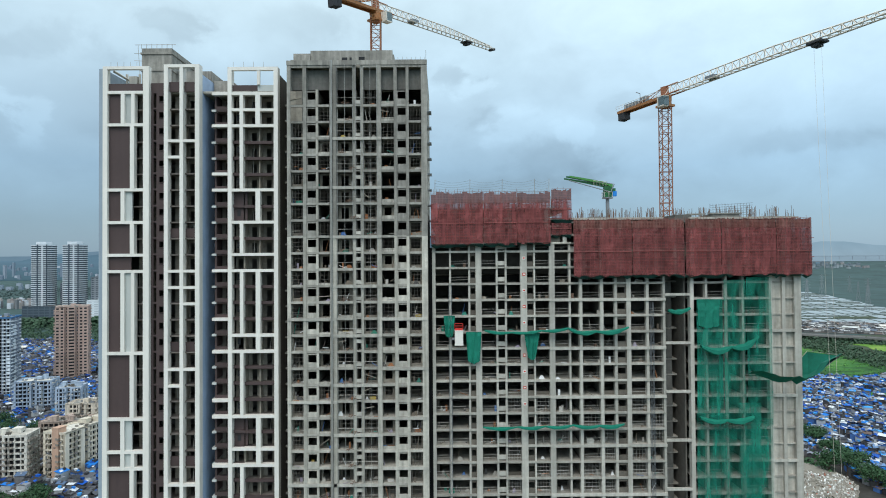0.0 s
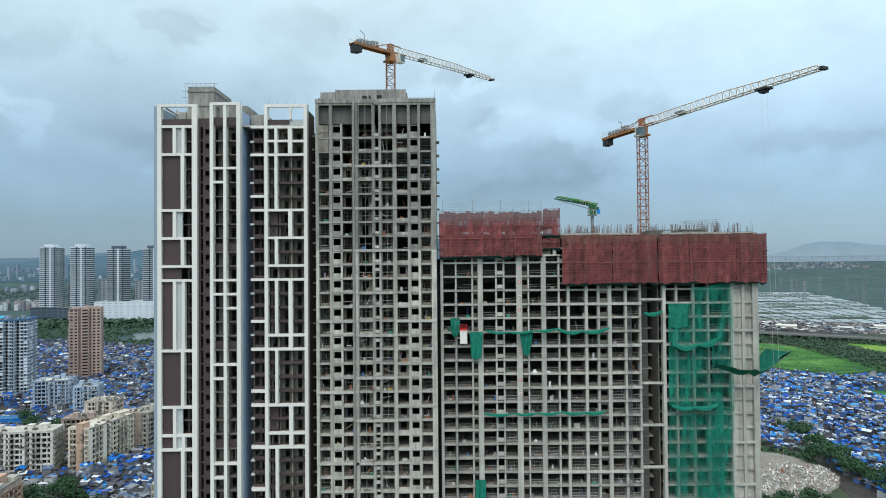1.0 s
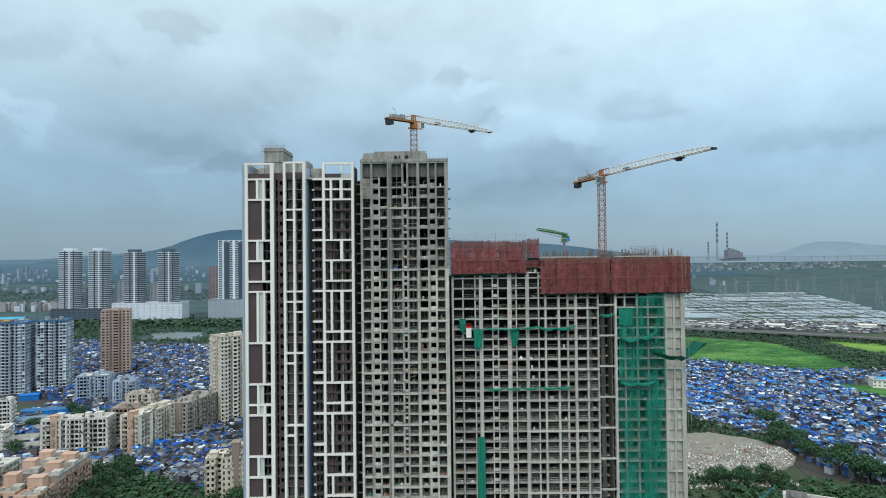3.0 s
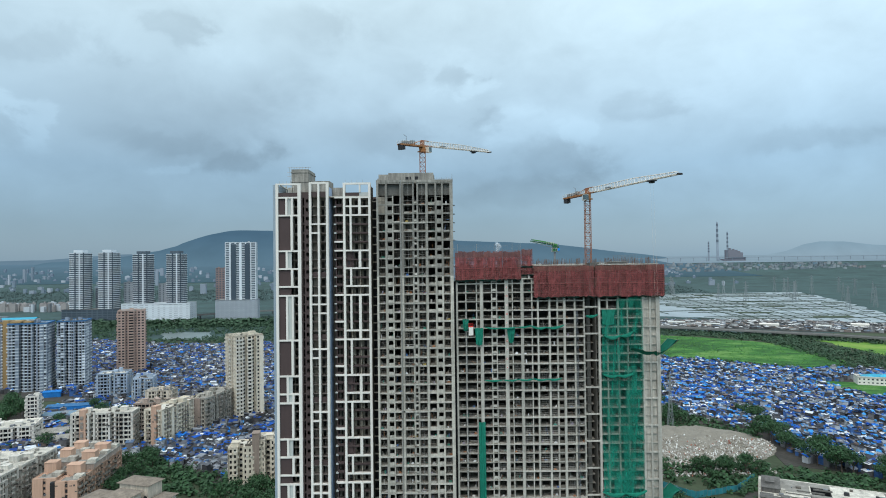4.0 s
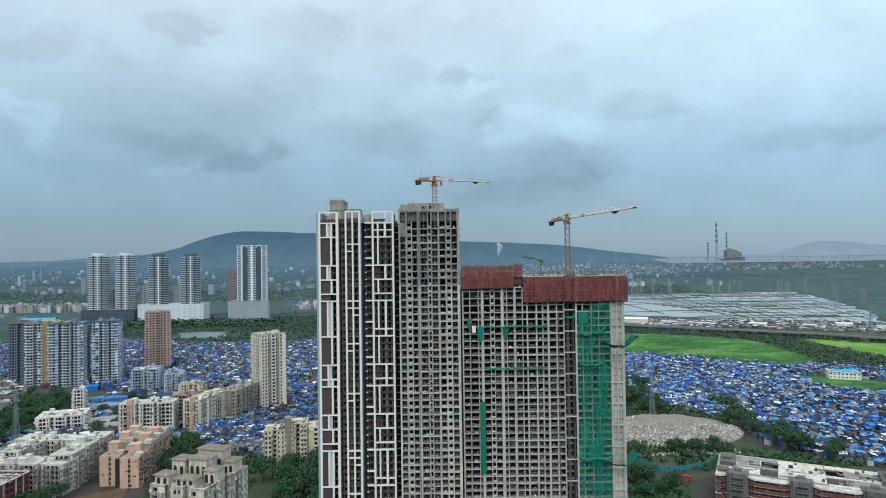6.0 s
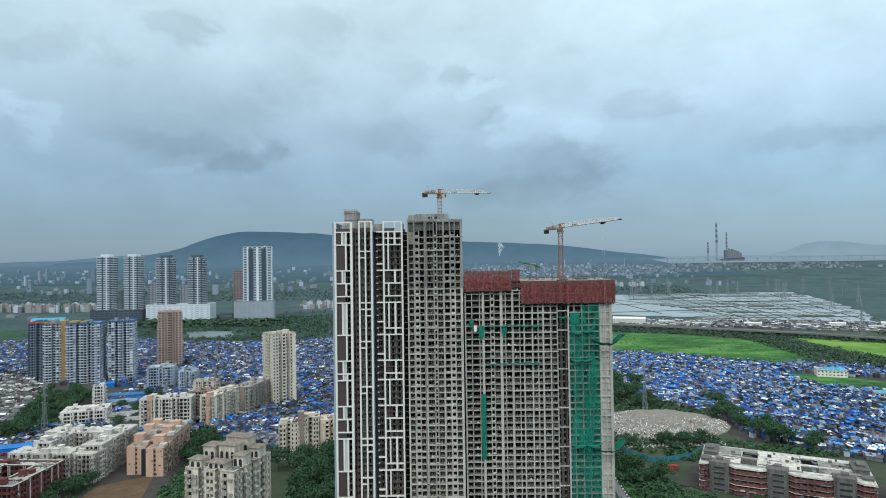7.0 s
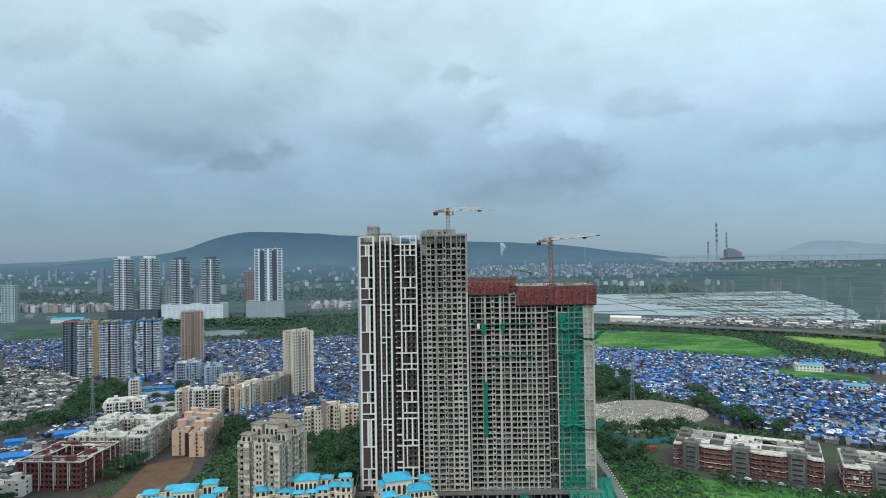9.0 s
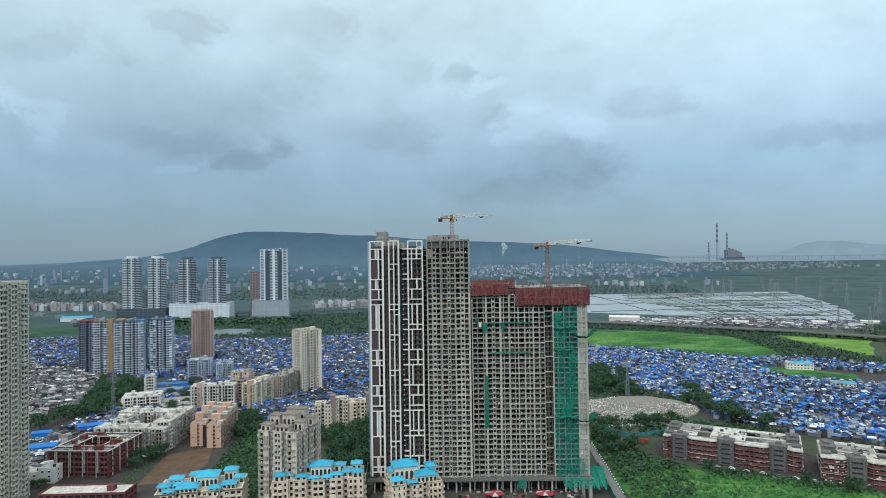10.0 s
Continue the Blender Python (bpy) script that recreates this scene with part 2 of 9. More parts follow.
M_TARPBLUE = mat("blue_tarpaulin", (0.012, 0.16, 0.47), 0.55, vary=0.45, size=3.0, streak=0.3, spread=0.3)
M_ROOFBLUE = mat("pale_blue_sheet_roof", (0.15, 0.23, 0.30), 0.6, vary=0.3, size=3.0)
BLUES = [(0.008, 0.105, 0.50), (0.012, 0.19, 0.62), (0.008, 0.05, 0.24), (0.05, 0.30, 0.66)]
M_SHACKROOF = mat("shanty_roofs", (0, 0, 0), 0.75, vary=0.35, size=2.5, per="island", spread=0.4, tones=[
    (0.10, BLUES[0]), (0.10, BLUES[1]), (0.05, BLUES[2]), (0.08, BLUES[3]), (0.12, (0.09, 0.10, 0.12)), (0.16, (0.035, 0.038, 0.046)),
    (0.15, (0.22, 0.245, 0.29)), (0.05, (0.12, 0.09, 0.08)), (0.11, (0.54, 0.57, 0.60)), (0.08, (0.12, 0.205, 0.35))])
M_SHACKROOF2 = mat("grey_shanty_roofs", (0, 0, 0), 0.75, vary=0.35, size=2.5, per="island", spread=0.4, tones=[
    (0.08, BLUES[0]), (0.06, BLUES[1]), (0.07, BLUES[2]), (0.02, BLUES[3]), (0.22, (0.095, 0.10, 0.115)), (0.27, (0.038, 0.04, 0.046)),
    (0.12, (0.19, 0.205, 0.23)), (0.04, (0.10, 0.075, 0.065)), (0.07, (0.52, 0.55, 0.58)), (0.05, (0.07, 0.11, 0.18))])
M_SHACKWALL = mat("shanty_walls", (0, 0, 0), 0.9, vary=0.35, size=2.0, per="island", spread=0.4, tones=[
    (0.22, (0.085, 0.083, 0.085)), (0.25, (0.17, 0.17, 0.178)), (0.2, (0.045, 0.045, 0.05)), (0.15, (0.05, 0.12, 0.30)), (0.18, (0.33, 0.345, 0.36))])
M_SITEWALL = mat("site_hut_walls", (0, 0, 0), 0.9, vary=0.35, size=2.0, per="island", spread=0.4, tones=[(0.4, (0.14, 0.14, 0.14)), (0.3, (0.26, 0.26, 0.26)), (0.2, (0.06, 0.06, 0.06)), (0.1, (0.45, 0.45, 0.44))])
# Wall tones greyed and blued by painted distance haze.
M_FARTOWN = mat("hazed_town_walls", (0, 0, 0), 0.9, vary=0.15, size=15, per="island", spread=0.35, tones=[
    (0.25, (0.30, 0.34, 0.36)), (0.3, (0.19, 0.22, 0.24)), (0.3, (0.13, 0.16, 0.18)), (0.1, (0.21, 0.20, 0.20)), (0.05, (0.12, 0.19, 0.24))])
M_LEAF = mat("monsoon_leaves", (0.029, 0.076, 0.030), 0.7, vary=0.35, size=3.0, per="island", spread=0.8)
M_LEAF2 = mat("bright_bush_leaves", (0.05, 0.145, 0.042), 0.7, vary=0.35, size=4.0, per="island", spread=0.8)
M_FARPALE = mat("far_pale_flats", (0.40, 0.42, 0.42), 0.9, vary=0.15, size=20, per="island", spread=0.4)
M_FARROW = mat("far_row_flats", (0, 0, 0), 0.9, vary=0.15, size=8, per="island", spread=0.35, tones=[(0.4, (0.33, 0.31, 0.30)), (0.3, (0.24, 0.22, 0.215)), (0.2, (0.40, 0.43, 0.46)), (0.1, (0.14, 0.15, 0.16))])
M_PYLON = mat("pale_galvanised_lattice", (0.21, 0.235, 0.24), 0.6, vary=0.1)
M_STEAM = mat("steam", (0.75, 0.78, 0.8), 1.0, vary=0.1, size=30, alpha=0.2)
M_LEAFDARK = mat("dark_mangrove_leaves", (0.040, 0.082, 0.045), 0.75, vary=0.3, size=14.0, per="island", spread=0.45)
# Leaf colour blended towards haze blue-grey for the far woods.
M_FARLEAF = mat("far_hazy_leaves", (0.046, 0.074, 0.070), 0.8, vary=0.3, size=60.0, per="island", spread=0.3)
M_BARK = mat("tree_bark", (0.09, 0.07, 0.055), 0.95, vary=0.3)
M_GROUND = mat("damp_scrub_ground", (0.045, 0.062, 0.034), 0.95, vary=0.5, size=40.0, fine=4.0)
# Far ground with haze painted into the base colour as a blue tint.
M_FARGROUND = mat("hazed_mangrove_flat", (0.037, 0.070, 0.068), 0.95, vary=0.7, size=130.0, fine=22.0)


def grass(name, low, mid, high, size):
    """Wet grassland: dark reed patches, mid green and bright or yellowish tops, mixed at three sizes."""
    m = bpy.data.materials.new(name)
    m.use_nodes = True
    N, L = m.node_tree.nodes, m.node_tree.links
    bsdf, geo = N["Principled BSDF"], N.new("ShaderNodeNewGeometry")
    mp = N.new("ShaderNodeMapping")
    mp.inputs["Scale"].default_value = (0.7, 1.3, 1.0)
    L.new(geo.outputs["Position"], mp.inputs[0])
    fields = []
    for sc_, det in ((1.0 / size, 6.0), (5.0 / size, 5.0), (0.9, 3.0)):
        n = N.new("ShaderNodeTexNoise")
        n.inputs["Scale"].default_value, n.inputs["Detail"].default_value, n.inputs["Roughness"].default_value = sc_, det, 0.65
        L.new(mp.outputs[0], n.inputs["Vector"])
        fields.append(n.outputs[0])
    add = N.new("ShaderNodeMath")
    add.operation = "MULTIPLY_ADD"
    add.inputs[1].default_value = 0.55
    L.new(fields[1], add.inputs[0])
    L.new(fields[0], add.inputs[2])
    more = N.new("ShaderNodeMath")
    more.operation = "MULTIPLY_ADD"
    more.inputs[1].default_value = 0.35
    L.new(fields[2], more.inputs[0])
    L.new(add.outputs[0], more.inputs[2])
    ramp = N.new("ShaderNodeValToRGB")
    for _ in range(2):
        ramp.color_ramp.elements.new(0.5)
    for e, (p, c) in zip(ramp.color_ramp.elements, ((0.44, low), (0.49, mid), (0.51, mid), (0.57, high))):
        e.position, e.color = p, (*c, 1)
    half = N.new("ShaderNodeMath")
    half.operation = "MULTIPLY"
    half.inputs[1].default_value = 0.53
    L.new(more.outputs[0], half.inputs[0])
    L.new(half.outputs[0], ramp.inputs[0])
    L.new(ramp.outputs[0], bsdf.inputs["Base Color"])
    bsdf.inputs["Roughness"].default_value = 0.95
    bsdf.inputs["Specular IOR Level"].default_value = 0.2
    return m


M_MEADOW = grass("bright_marsh_grass", (0.022, 0.075, 0.022), (0.042, 0.15, 0.030), (0.12, 0.24, 0.06), 70.0)
M_MEADOW2 = grass("yellow_green_grass", (0.05, 0.13, 0.025), (0.11, 0.235, 0.035), (0.19, 0.29, 0.06), 70.0)
M_WESTGRASS = grass("dull_field_grass", (0.018, 0.05, 0.03), (0.028, 0.072, 0.04), (0.045, 0.095, 0.05), 60.0)
M_DIRT = mat("wet_brown_earth", (0.112, 0.07, 0.042), 0.95, vary=0.5, size=9.0, fine=1.5)
M_YARD = mat("grey_yard_ground", (0.055, 0.052, 0.046), 0.95, vary=0.6, size=10.0, fine=2.0)
M_ROADP = mat("pale_concrete_road", (0.17, 0.168, 0.16), 0.85, vary=0.2, size=8.0)
# Pale base colour carries a painted reflection of the sky.
M_WATER = mat("shallow_grey_water", (0.29, 0.33, 0.34), 0.3, vary=0.5, size=45.0, spec=0.5)
M_CREEK = mat("dull_creek_water", (0.13, 0.165, 0.165), 0.35, vary=0.4, size=20.0, spec=0.4)
M_SITEROOF = mat("site_roofs", (0, 0, 0), 0.8, vary=0.3, size=3.0, per="island", spread=0.4, tones=[(0.3, (0.10, 0.10, 0.10)), (0.25, (0.24, 0.24, 0.24)), (0.2, (0.55, 0.56, 0.56)), (0.15, (0.15, 0.11, 0.09)), (0.1, (0.10, 0.13, 0.17))])
M_BUND = mat("mud_bund", (0.055, 0.075, 0.06), 0.95, vary=0.3)
M_RUBBLE = mat("pale_rubble", (0.42, 0.40, 0.36), 0.95, vary=0.35, size=5.0, fine=0.8, bump=0.6, per="island", spread=0.5, tones=[(0.45, (0.45, 0.43, 0.39)), (0.25, (0.28, 0.26, 0.22)), (0.18, (0.60, 0.60, 0.58)), (0.09, (0.18, 0.15, 0.12)), (0.03, (0.26, 0.10, 0.07))])
M_SOIL = mat("grey_brown_spoil", (0.20, 0.185, 0.155), 0.95, vary=0.35, size=8.0, fine=1.0, bump=0.5)
M_CAR = mat("parked_car_paint", (0, 0, 0), 0.35, vary=0.03, per="object", spread=0.1, tones=[
    (0.45, (0.7, 0.7, 0.7)), (0.2, (0.12, 0.12, 0.13)), (0.15, (0.35, 0.36, 0.38)), (0.1, (0.3, 0.03, 0.03)), (0.1, (0.05, 0.1, 0.3))])


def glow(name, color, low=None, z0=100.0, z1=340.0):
    """A plain far backdrop that gives its own light: haze is painted into the emission, from low at z0 to color at z1.
    """
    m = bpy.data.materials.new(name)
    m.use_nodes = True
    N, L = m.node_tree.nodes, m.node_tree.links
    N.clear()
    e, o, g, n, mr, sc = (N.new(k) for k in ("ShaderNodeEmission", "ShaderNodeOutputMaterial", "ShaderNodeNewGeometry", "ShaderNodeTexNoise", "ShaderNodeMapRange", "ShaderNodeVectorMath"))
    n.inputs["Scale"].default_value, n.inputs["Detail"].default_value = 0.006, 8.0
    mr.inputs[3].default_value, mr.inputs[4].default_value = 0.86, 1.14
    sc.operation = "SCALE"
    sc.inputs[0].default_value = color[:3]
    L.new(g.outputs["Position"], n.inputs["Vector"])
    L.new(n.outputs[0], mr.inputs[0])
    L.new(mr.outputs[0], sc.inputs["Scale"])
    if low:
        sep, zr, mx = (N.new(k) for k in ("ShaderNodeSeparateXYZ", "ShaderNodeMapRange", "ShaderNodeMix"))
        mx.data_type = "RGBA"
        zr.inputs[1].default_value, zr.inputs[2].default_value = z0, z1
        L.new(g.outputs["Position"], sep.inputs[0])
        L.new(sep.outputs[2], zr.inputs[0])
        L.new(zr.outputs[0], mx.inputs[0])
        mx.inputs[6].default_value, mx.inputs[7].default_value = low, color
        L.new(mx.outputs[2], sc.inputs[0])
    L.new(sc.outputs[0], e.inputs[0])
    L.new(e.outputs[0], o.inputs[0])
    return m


# Haze painted as emission: paler hill feet, paler far end of the plain.
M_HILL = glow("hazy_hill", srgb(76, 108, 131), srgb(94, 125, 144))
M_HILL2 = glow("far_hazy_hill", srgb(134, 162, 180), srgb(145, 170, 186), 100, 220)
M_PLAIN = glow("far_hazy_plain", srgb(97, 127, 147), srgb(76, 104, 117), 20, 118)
# House tones carry painted haze, for walls far out on the plain.
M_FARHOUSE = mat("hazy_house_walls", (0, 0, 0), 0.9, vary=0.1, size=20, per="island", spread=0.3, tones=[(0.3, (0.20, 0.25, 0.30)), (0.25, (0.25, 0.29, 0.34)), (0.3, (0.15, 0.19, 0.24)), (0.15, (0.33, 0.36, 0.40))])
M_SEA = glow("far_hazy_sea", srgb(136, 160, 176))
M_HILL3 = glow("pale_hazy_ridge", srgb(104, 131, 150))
M_CANOPYRED = mat("faded_red_cloth", (0.36, 0.05, 0.05), 0.8, vary=0.3, size=2.0)
M_CANOPYPALE = mat("pale_pink_cloth", (0.52, 0.44, 0.43), 0.8, vary=0.2, size=2.0)
M_MUD = mat("wet_muddy_concrete", (0.075, 0.068, 0.06), 0.8, vary=0.5, size=4.0, spread=0.3)
M_FENCE = mat("teal_sheet_fence", (0.03, 0.20, 0.24), 0.6, vary=0.25, size=3.0, spread=0.3)
M_PALEROOF = mat("pale_house_roofs", (0, 0, 0), 0.85, vary=0.35, size=3.0, per="island", spread=0.4, tones=[(0.24, (0.42, 0.42, 0.40)), (0.24, (0.20, 0.20, 0.195)), (0.34, (0.075, 0.076, 0.075)), (0.06, (0.58, 0.58, 0.56)), (0.12, (0.10, 0.075, 0.065))])
M_BLUEFLAT = mat("pale_blue_flats_render", (0.34, 0.41, 0.50), 0.85, vary=0.15, streak=0.25, size=8)
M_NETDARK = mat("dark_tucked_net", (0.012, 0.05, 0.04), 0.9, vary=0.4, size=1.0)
M_TUFT = mat("pale_grass_tufts", (0.095, 0.24, 0.05), 0.9, vary=0.4, size=6.0, per="island", spread=0.7)
M_GREYW = mat("weathered_grey_render", (0.37, 0.345, 0.30), 0.9, vary=0.45, streak=0.75, size=6)
M_BALC = mat("grimy_balcony_render", (0.30, 0.265, 0.225), 0.9, vary=0.5, streak=0.6, size=3, spread=0.3)
M_ROOFTAN = mat("mossy_brown_roof", (0.22, 0.185, 0.15), 0.95, vary=0.6, size=2.0)
M_CREAMW = mat("warm_cream_render", (0.66, 0.555, 0.42), 0.85, vary=0.16, streak=0.25, size=8)
M_SHAFT = mat("brown_stair_render", (0.26, 0.205, 0.17), 0.9, vary=0.2, streak=0.3, size=8)
M_PINKW = mat("pinkish_white_render", (0.40, 0.315, 0.265), 0.88, vary=0.4, streak=0.6, size=6)
M_ODD = mat("odd_site_things", (0, 0, 0), 0.8, vary=0.3, per="object", spread=0.4, tones=[(0.25, (0.30, 0.12, 0.05)), (0.2, (0.45, 0.42, 0.38)), (0.15, (0.05, 0.12, 0.3)), (0.2, (0.10, 0.08, 0.07)), (0.1, (0.35, 0.25, 0.06)), (0.1, (0.02, 0.15, 0.10))])
M_CLUTTER = mat("mixed_site_clutter", (0, 0, 0), 0.85, vary=0.3, size=1.0, per="island", spread=0.5, tones=[(0.24, (0.34, 0.32, 0.28)), (0.18, (0.16, 0.13, 0.10)), (0.14, (0.30, 0.13, 0.06)), (0.14, (0.07, 0.065, 0.06)), (0.10, (0.55, 0.55, 0.54)), (0.08, (0.22, 0.19, 0.23)), (0.06, (0.03, 0.16, 0.12)), (0.06, (0.06, 0.13, 0.28))])
M_STAIR = mat("grimy_stair_concrete", (0.125, 0.12, 0.112), 0.95, vary=0.5, size=2.5, streak=0.5, spread=0.3)
M_TARPGREY = mat("grey_tarpaulin", (0.17, 0.18, 0.185), 0.7, vary=0.3, size=3.0, streak=0.3)
M_ONEROOF = mat("single_shack_roof", (0, 0, 0), 0.75, vary=0.4, size=1.5, per="object", spread=0.4, tones=[
    (0.13, BLUES[0]), (0.10, BLUES[1]), (0.08, BLUES[2]), (0.05, BLUES[3]), (0.15, (0.10, 0.112, 0.135)), (0.13, (0.03, 0.033, 0.04)), (0.17, (0.24, 0.27, 0.32)), (0.11, (0.58, 0.62, 0.66)), (0.08, (0.09, 0.16, 0.28))])
M_ONEWALL = mat("single_shack_wall", (0, 0, 0), 0.9, vary=0.35, size=2.0, per="object", spread=0.4, tones=[(0.25, (0.085, 0.083, 0.085)), (0.25, (0.17, 0.17, 0.178)), (0.17, (0.045, 0.045, 0.05)), (0.15, (0.05, 0.12, 0.30)), (0.18, (0.33, 0.345, 0.36))])


# ---- mesh building ----
def mesh_of(name, verts, faces, mats, index=None):
    me = bpy.data.meshes.new(name)
    me.from_pydata(verts, [], faces)
    for m in mats if isinstance(mats, (list, tuple)) else [mats]:
        me.materials.append(m)
    if index is not None:
        me.polygons.foreach_set("material_index", index)
    me.update()
    return me


class Shape:
    """Gathers boxes, bars, prisms and plates into one mesh."""

    def __init__(self):
        self.v, self.f, self.i = [], [], []

    def add(self, verts, faces, mi=0):
        n = len(self.v)
        self.v += [tuple(p) for p in verts]
        self.f += [tuple(n + k for k in f) for f in faces]
        self.i += [mi] * len(faces)
        return self

    def box(self, x0, x1, y0, y1, z0, z1, mi=0):
        return self.add([(x0, y0, z0), (x1, y0, z0), (x1, y1, z0), (x0, y1, z0), (x0, y0, z1), (x1, y0, z1), (x1, y1, z1), (x0, y1, z1)],
                        [(3, 2, 1, 0), (4, 5, 6, 7), (0, 1, 5, 4), (1, 2, 6, 5), (2, 3, 7, 6), (3, 0, 4, 7)], mi)

    def bar(self, a, b, r, mi=0, sides=4):
        a, b = Vector(a), Vector(b)
        d = (b - a).normalized()
        u = d.orthogonal().normalized()
        w = d.cross(u)
        ring = [(math.cos(2 * math.pi * k / sides + 0.785), math.sin(2 * math.pi * k / sides + 0.785)) for k in range(sides)]
        vs = [p + (u * c + w * s) * r for p in (a, b) for c, s in ring]
        fs = [(k, (k + 1) % sides, sides + (k + 1) % sides, sides + k) for k in range(sides)]
        return self.add(vs, fs + [tuple(range(sides))[::-1], tuple(range(sides, 2 * sides))], mi)

    def prism(self, poly, z0, z1, mi=0, top=None):
        n = len(poly)
        top = top or poly
        vs = [(x, y, z0) for x, y in poly] + [(x, y, z1) for x, y in top]
        fs = [(k, (k + 1) % n, n + (k + 1) % n, n + k) for k in range(n)]
        return self.add(vs, fs + [tuple(range(n))[::-1], tuple(range(n, 2 * n))], mi)

    def mesh(self, name, mats):
        return mesh_of(name, self.v, self.f, mats, self.i)


def thing(name, label, category, group="", kind="", at=(0, 0, 0), rz=0):
    ob = new(name)
    ob.empty_display_size = 0.5
    ob.matrix_basis = pose(*at, 0, 0, rz)
    return tagged(ob, label, category, group, kind)


def part(name, shape, material, parent, label="", at=(0, 0, 0), kind=""):
    me = shape if isinstance(shape, bpy.types.Mesh) else shape.mesh(name, material)
    ob = new(name, me)
    ob.parent = parent
    ob.location = at
    return tagged(ob, label, kind=kind)


def box_part(name, x0, x1, y0, y1, z0, z1, material, parent, label=""):
    return part(name, Shape().box(x0, x1, y0, y1, z0, z1), material, parent, label)


def wall_hole(x0, x1, z0, z1, hole, y, thick=0.15):
    """A wall in the xz plane with one opening cut through it, welded into one piece."""
    a, b, c, d = max(hole[0], x0 + 0.02), min(hole[1], x1 - 0.02), max(hole[2], z0 + 0.02), min(hole[3], z1 - 0.02)
    sq = [(x0, z0), (x1, z0), (x1, z1), (x0, z1), (a, c), (b, c), (b, d), (a, d)]
    vs = [(x, yy, z) for yy in (y, y + thick) for x, z in sq]
    fs = []
    for k in range(4):
        j = (k + 1) % 4
        fs += [(k, j, 4 + j, 4 + k), (8 + j, 8 + k, 12 + k, 12 + j), (4 + k, 4 + j, 12 + j, 12 + k), (j, k, 8 + k, 8 + j)]
    return Shape().add(vs, fs)


def rot2(p, a):
    c, s = math.cos(radians(a)), math.sin(radians(a))
    return (p[0] * c - p[1] * s, p[0] * s + p[1] * c)


def inset(poly, d):
    """The polygon, anticlockwise, with its edges moved inwards by d."""
    out, n = [], len(poly)
    for k in range(n):
        a, b, c = Vector(poly[k - 1]), Vector(poly[k]), Vector(poly[(k + 1) % n])
        e1, e2 = (b - a).normalized(), (c - b).normalized()
        n1, n2 = Vector((-e1.y, e1.x)), Vector((-e2.y, e2.x))
        m = (n1 + n2)
        out.append(tuple(b + m * (d / max(0.3, 1 + n1.dot(n2)))))
    return out


def rect(w, d):
    return [(-w / 2, -d / 2), (w / 2, -d / 2), (w / 2, d / 2), (-w / 2, d / 2)]


FOOT = []


def notched(w, d, counts, nw=2.6, nd=2.4):
    """A rectangle with recesses along its front, right, back and left sides."""
    pts, c = [], rect(w, d)
    for k in range(4):
        a, b = Vector(c[k]), Vector(c[(k + 1) % 4])
        e = (b - a).normalized()
        inn = Vector((-e.y, e.x)) * nd
        pts.append(tuple(a))
        for q in range(counts[k]):
            m = a.lerp(b, (q + 1) / (counts[k] + 1))
            pts += [tuple(m - e * nw / 2), tuple(m - e * nw / 2 + inn), tuple(m + e * nw / 2 + inn), tuple(m + e * nw / 2)]
    return pts


def cells(w, d, wells):
    """The rectangle cut into boxes that leave the wells open."""
    xs = sorted({-w / 2, w / 2, *(v for q in wells for v in q[:2])})
    ys = sorted({-d / 2, d / 2, *(v for q in wells for v in q[2:])})
    for x0, x1 in zip(xs, xs[1:]):
        for y0, y1 in zip(ys, ys[1:]):
            cx, cy = (x0 + x1) / 2, (y0 + y1) / 2
            if not any(a < cx < b and c < cy < e for a, b, c, e in wells):
                yield x0, x1, y0, y1


def frame_ring(outer, inner, z0, z1):
    """A closed band between two outlines."""
    n = len(outer)
    vs = [(x, y, z) for z in (z0, z1) for ring in (outer, inner) for x, y in ring]
    fs = []
    for k in range(n):
        j = (k + 1) % n
        fs += [(k, j, 2 * n + j, 2 * n + k), (n + j, n + k, 3 * n + k, 3 * n + j), (2 * n + k, 2 * n + j, 3 * n + j, 3 * n + k), (j, k, n + k, n + j)]
    return Shape().add(vs, fs)


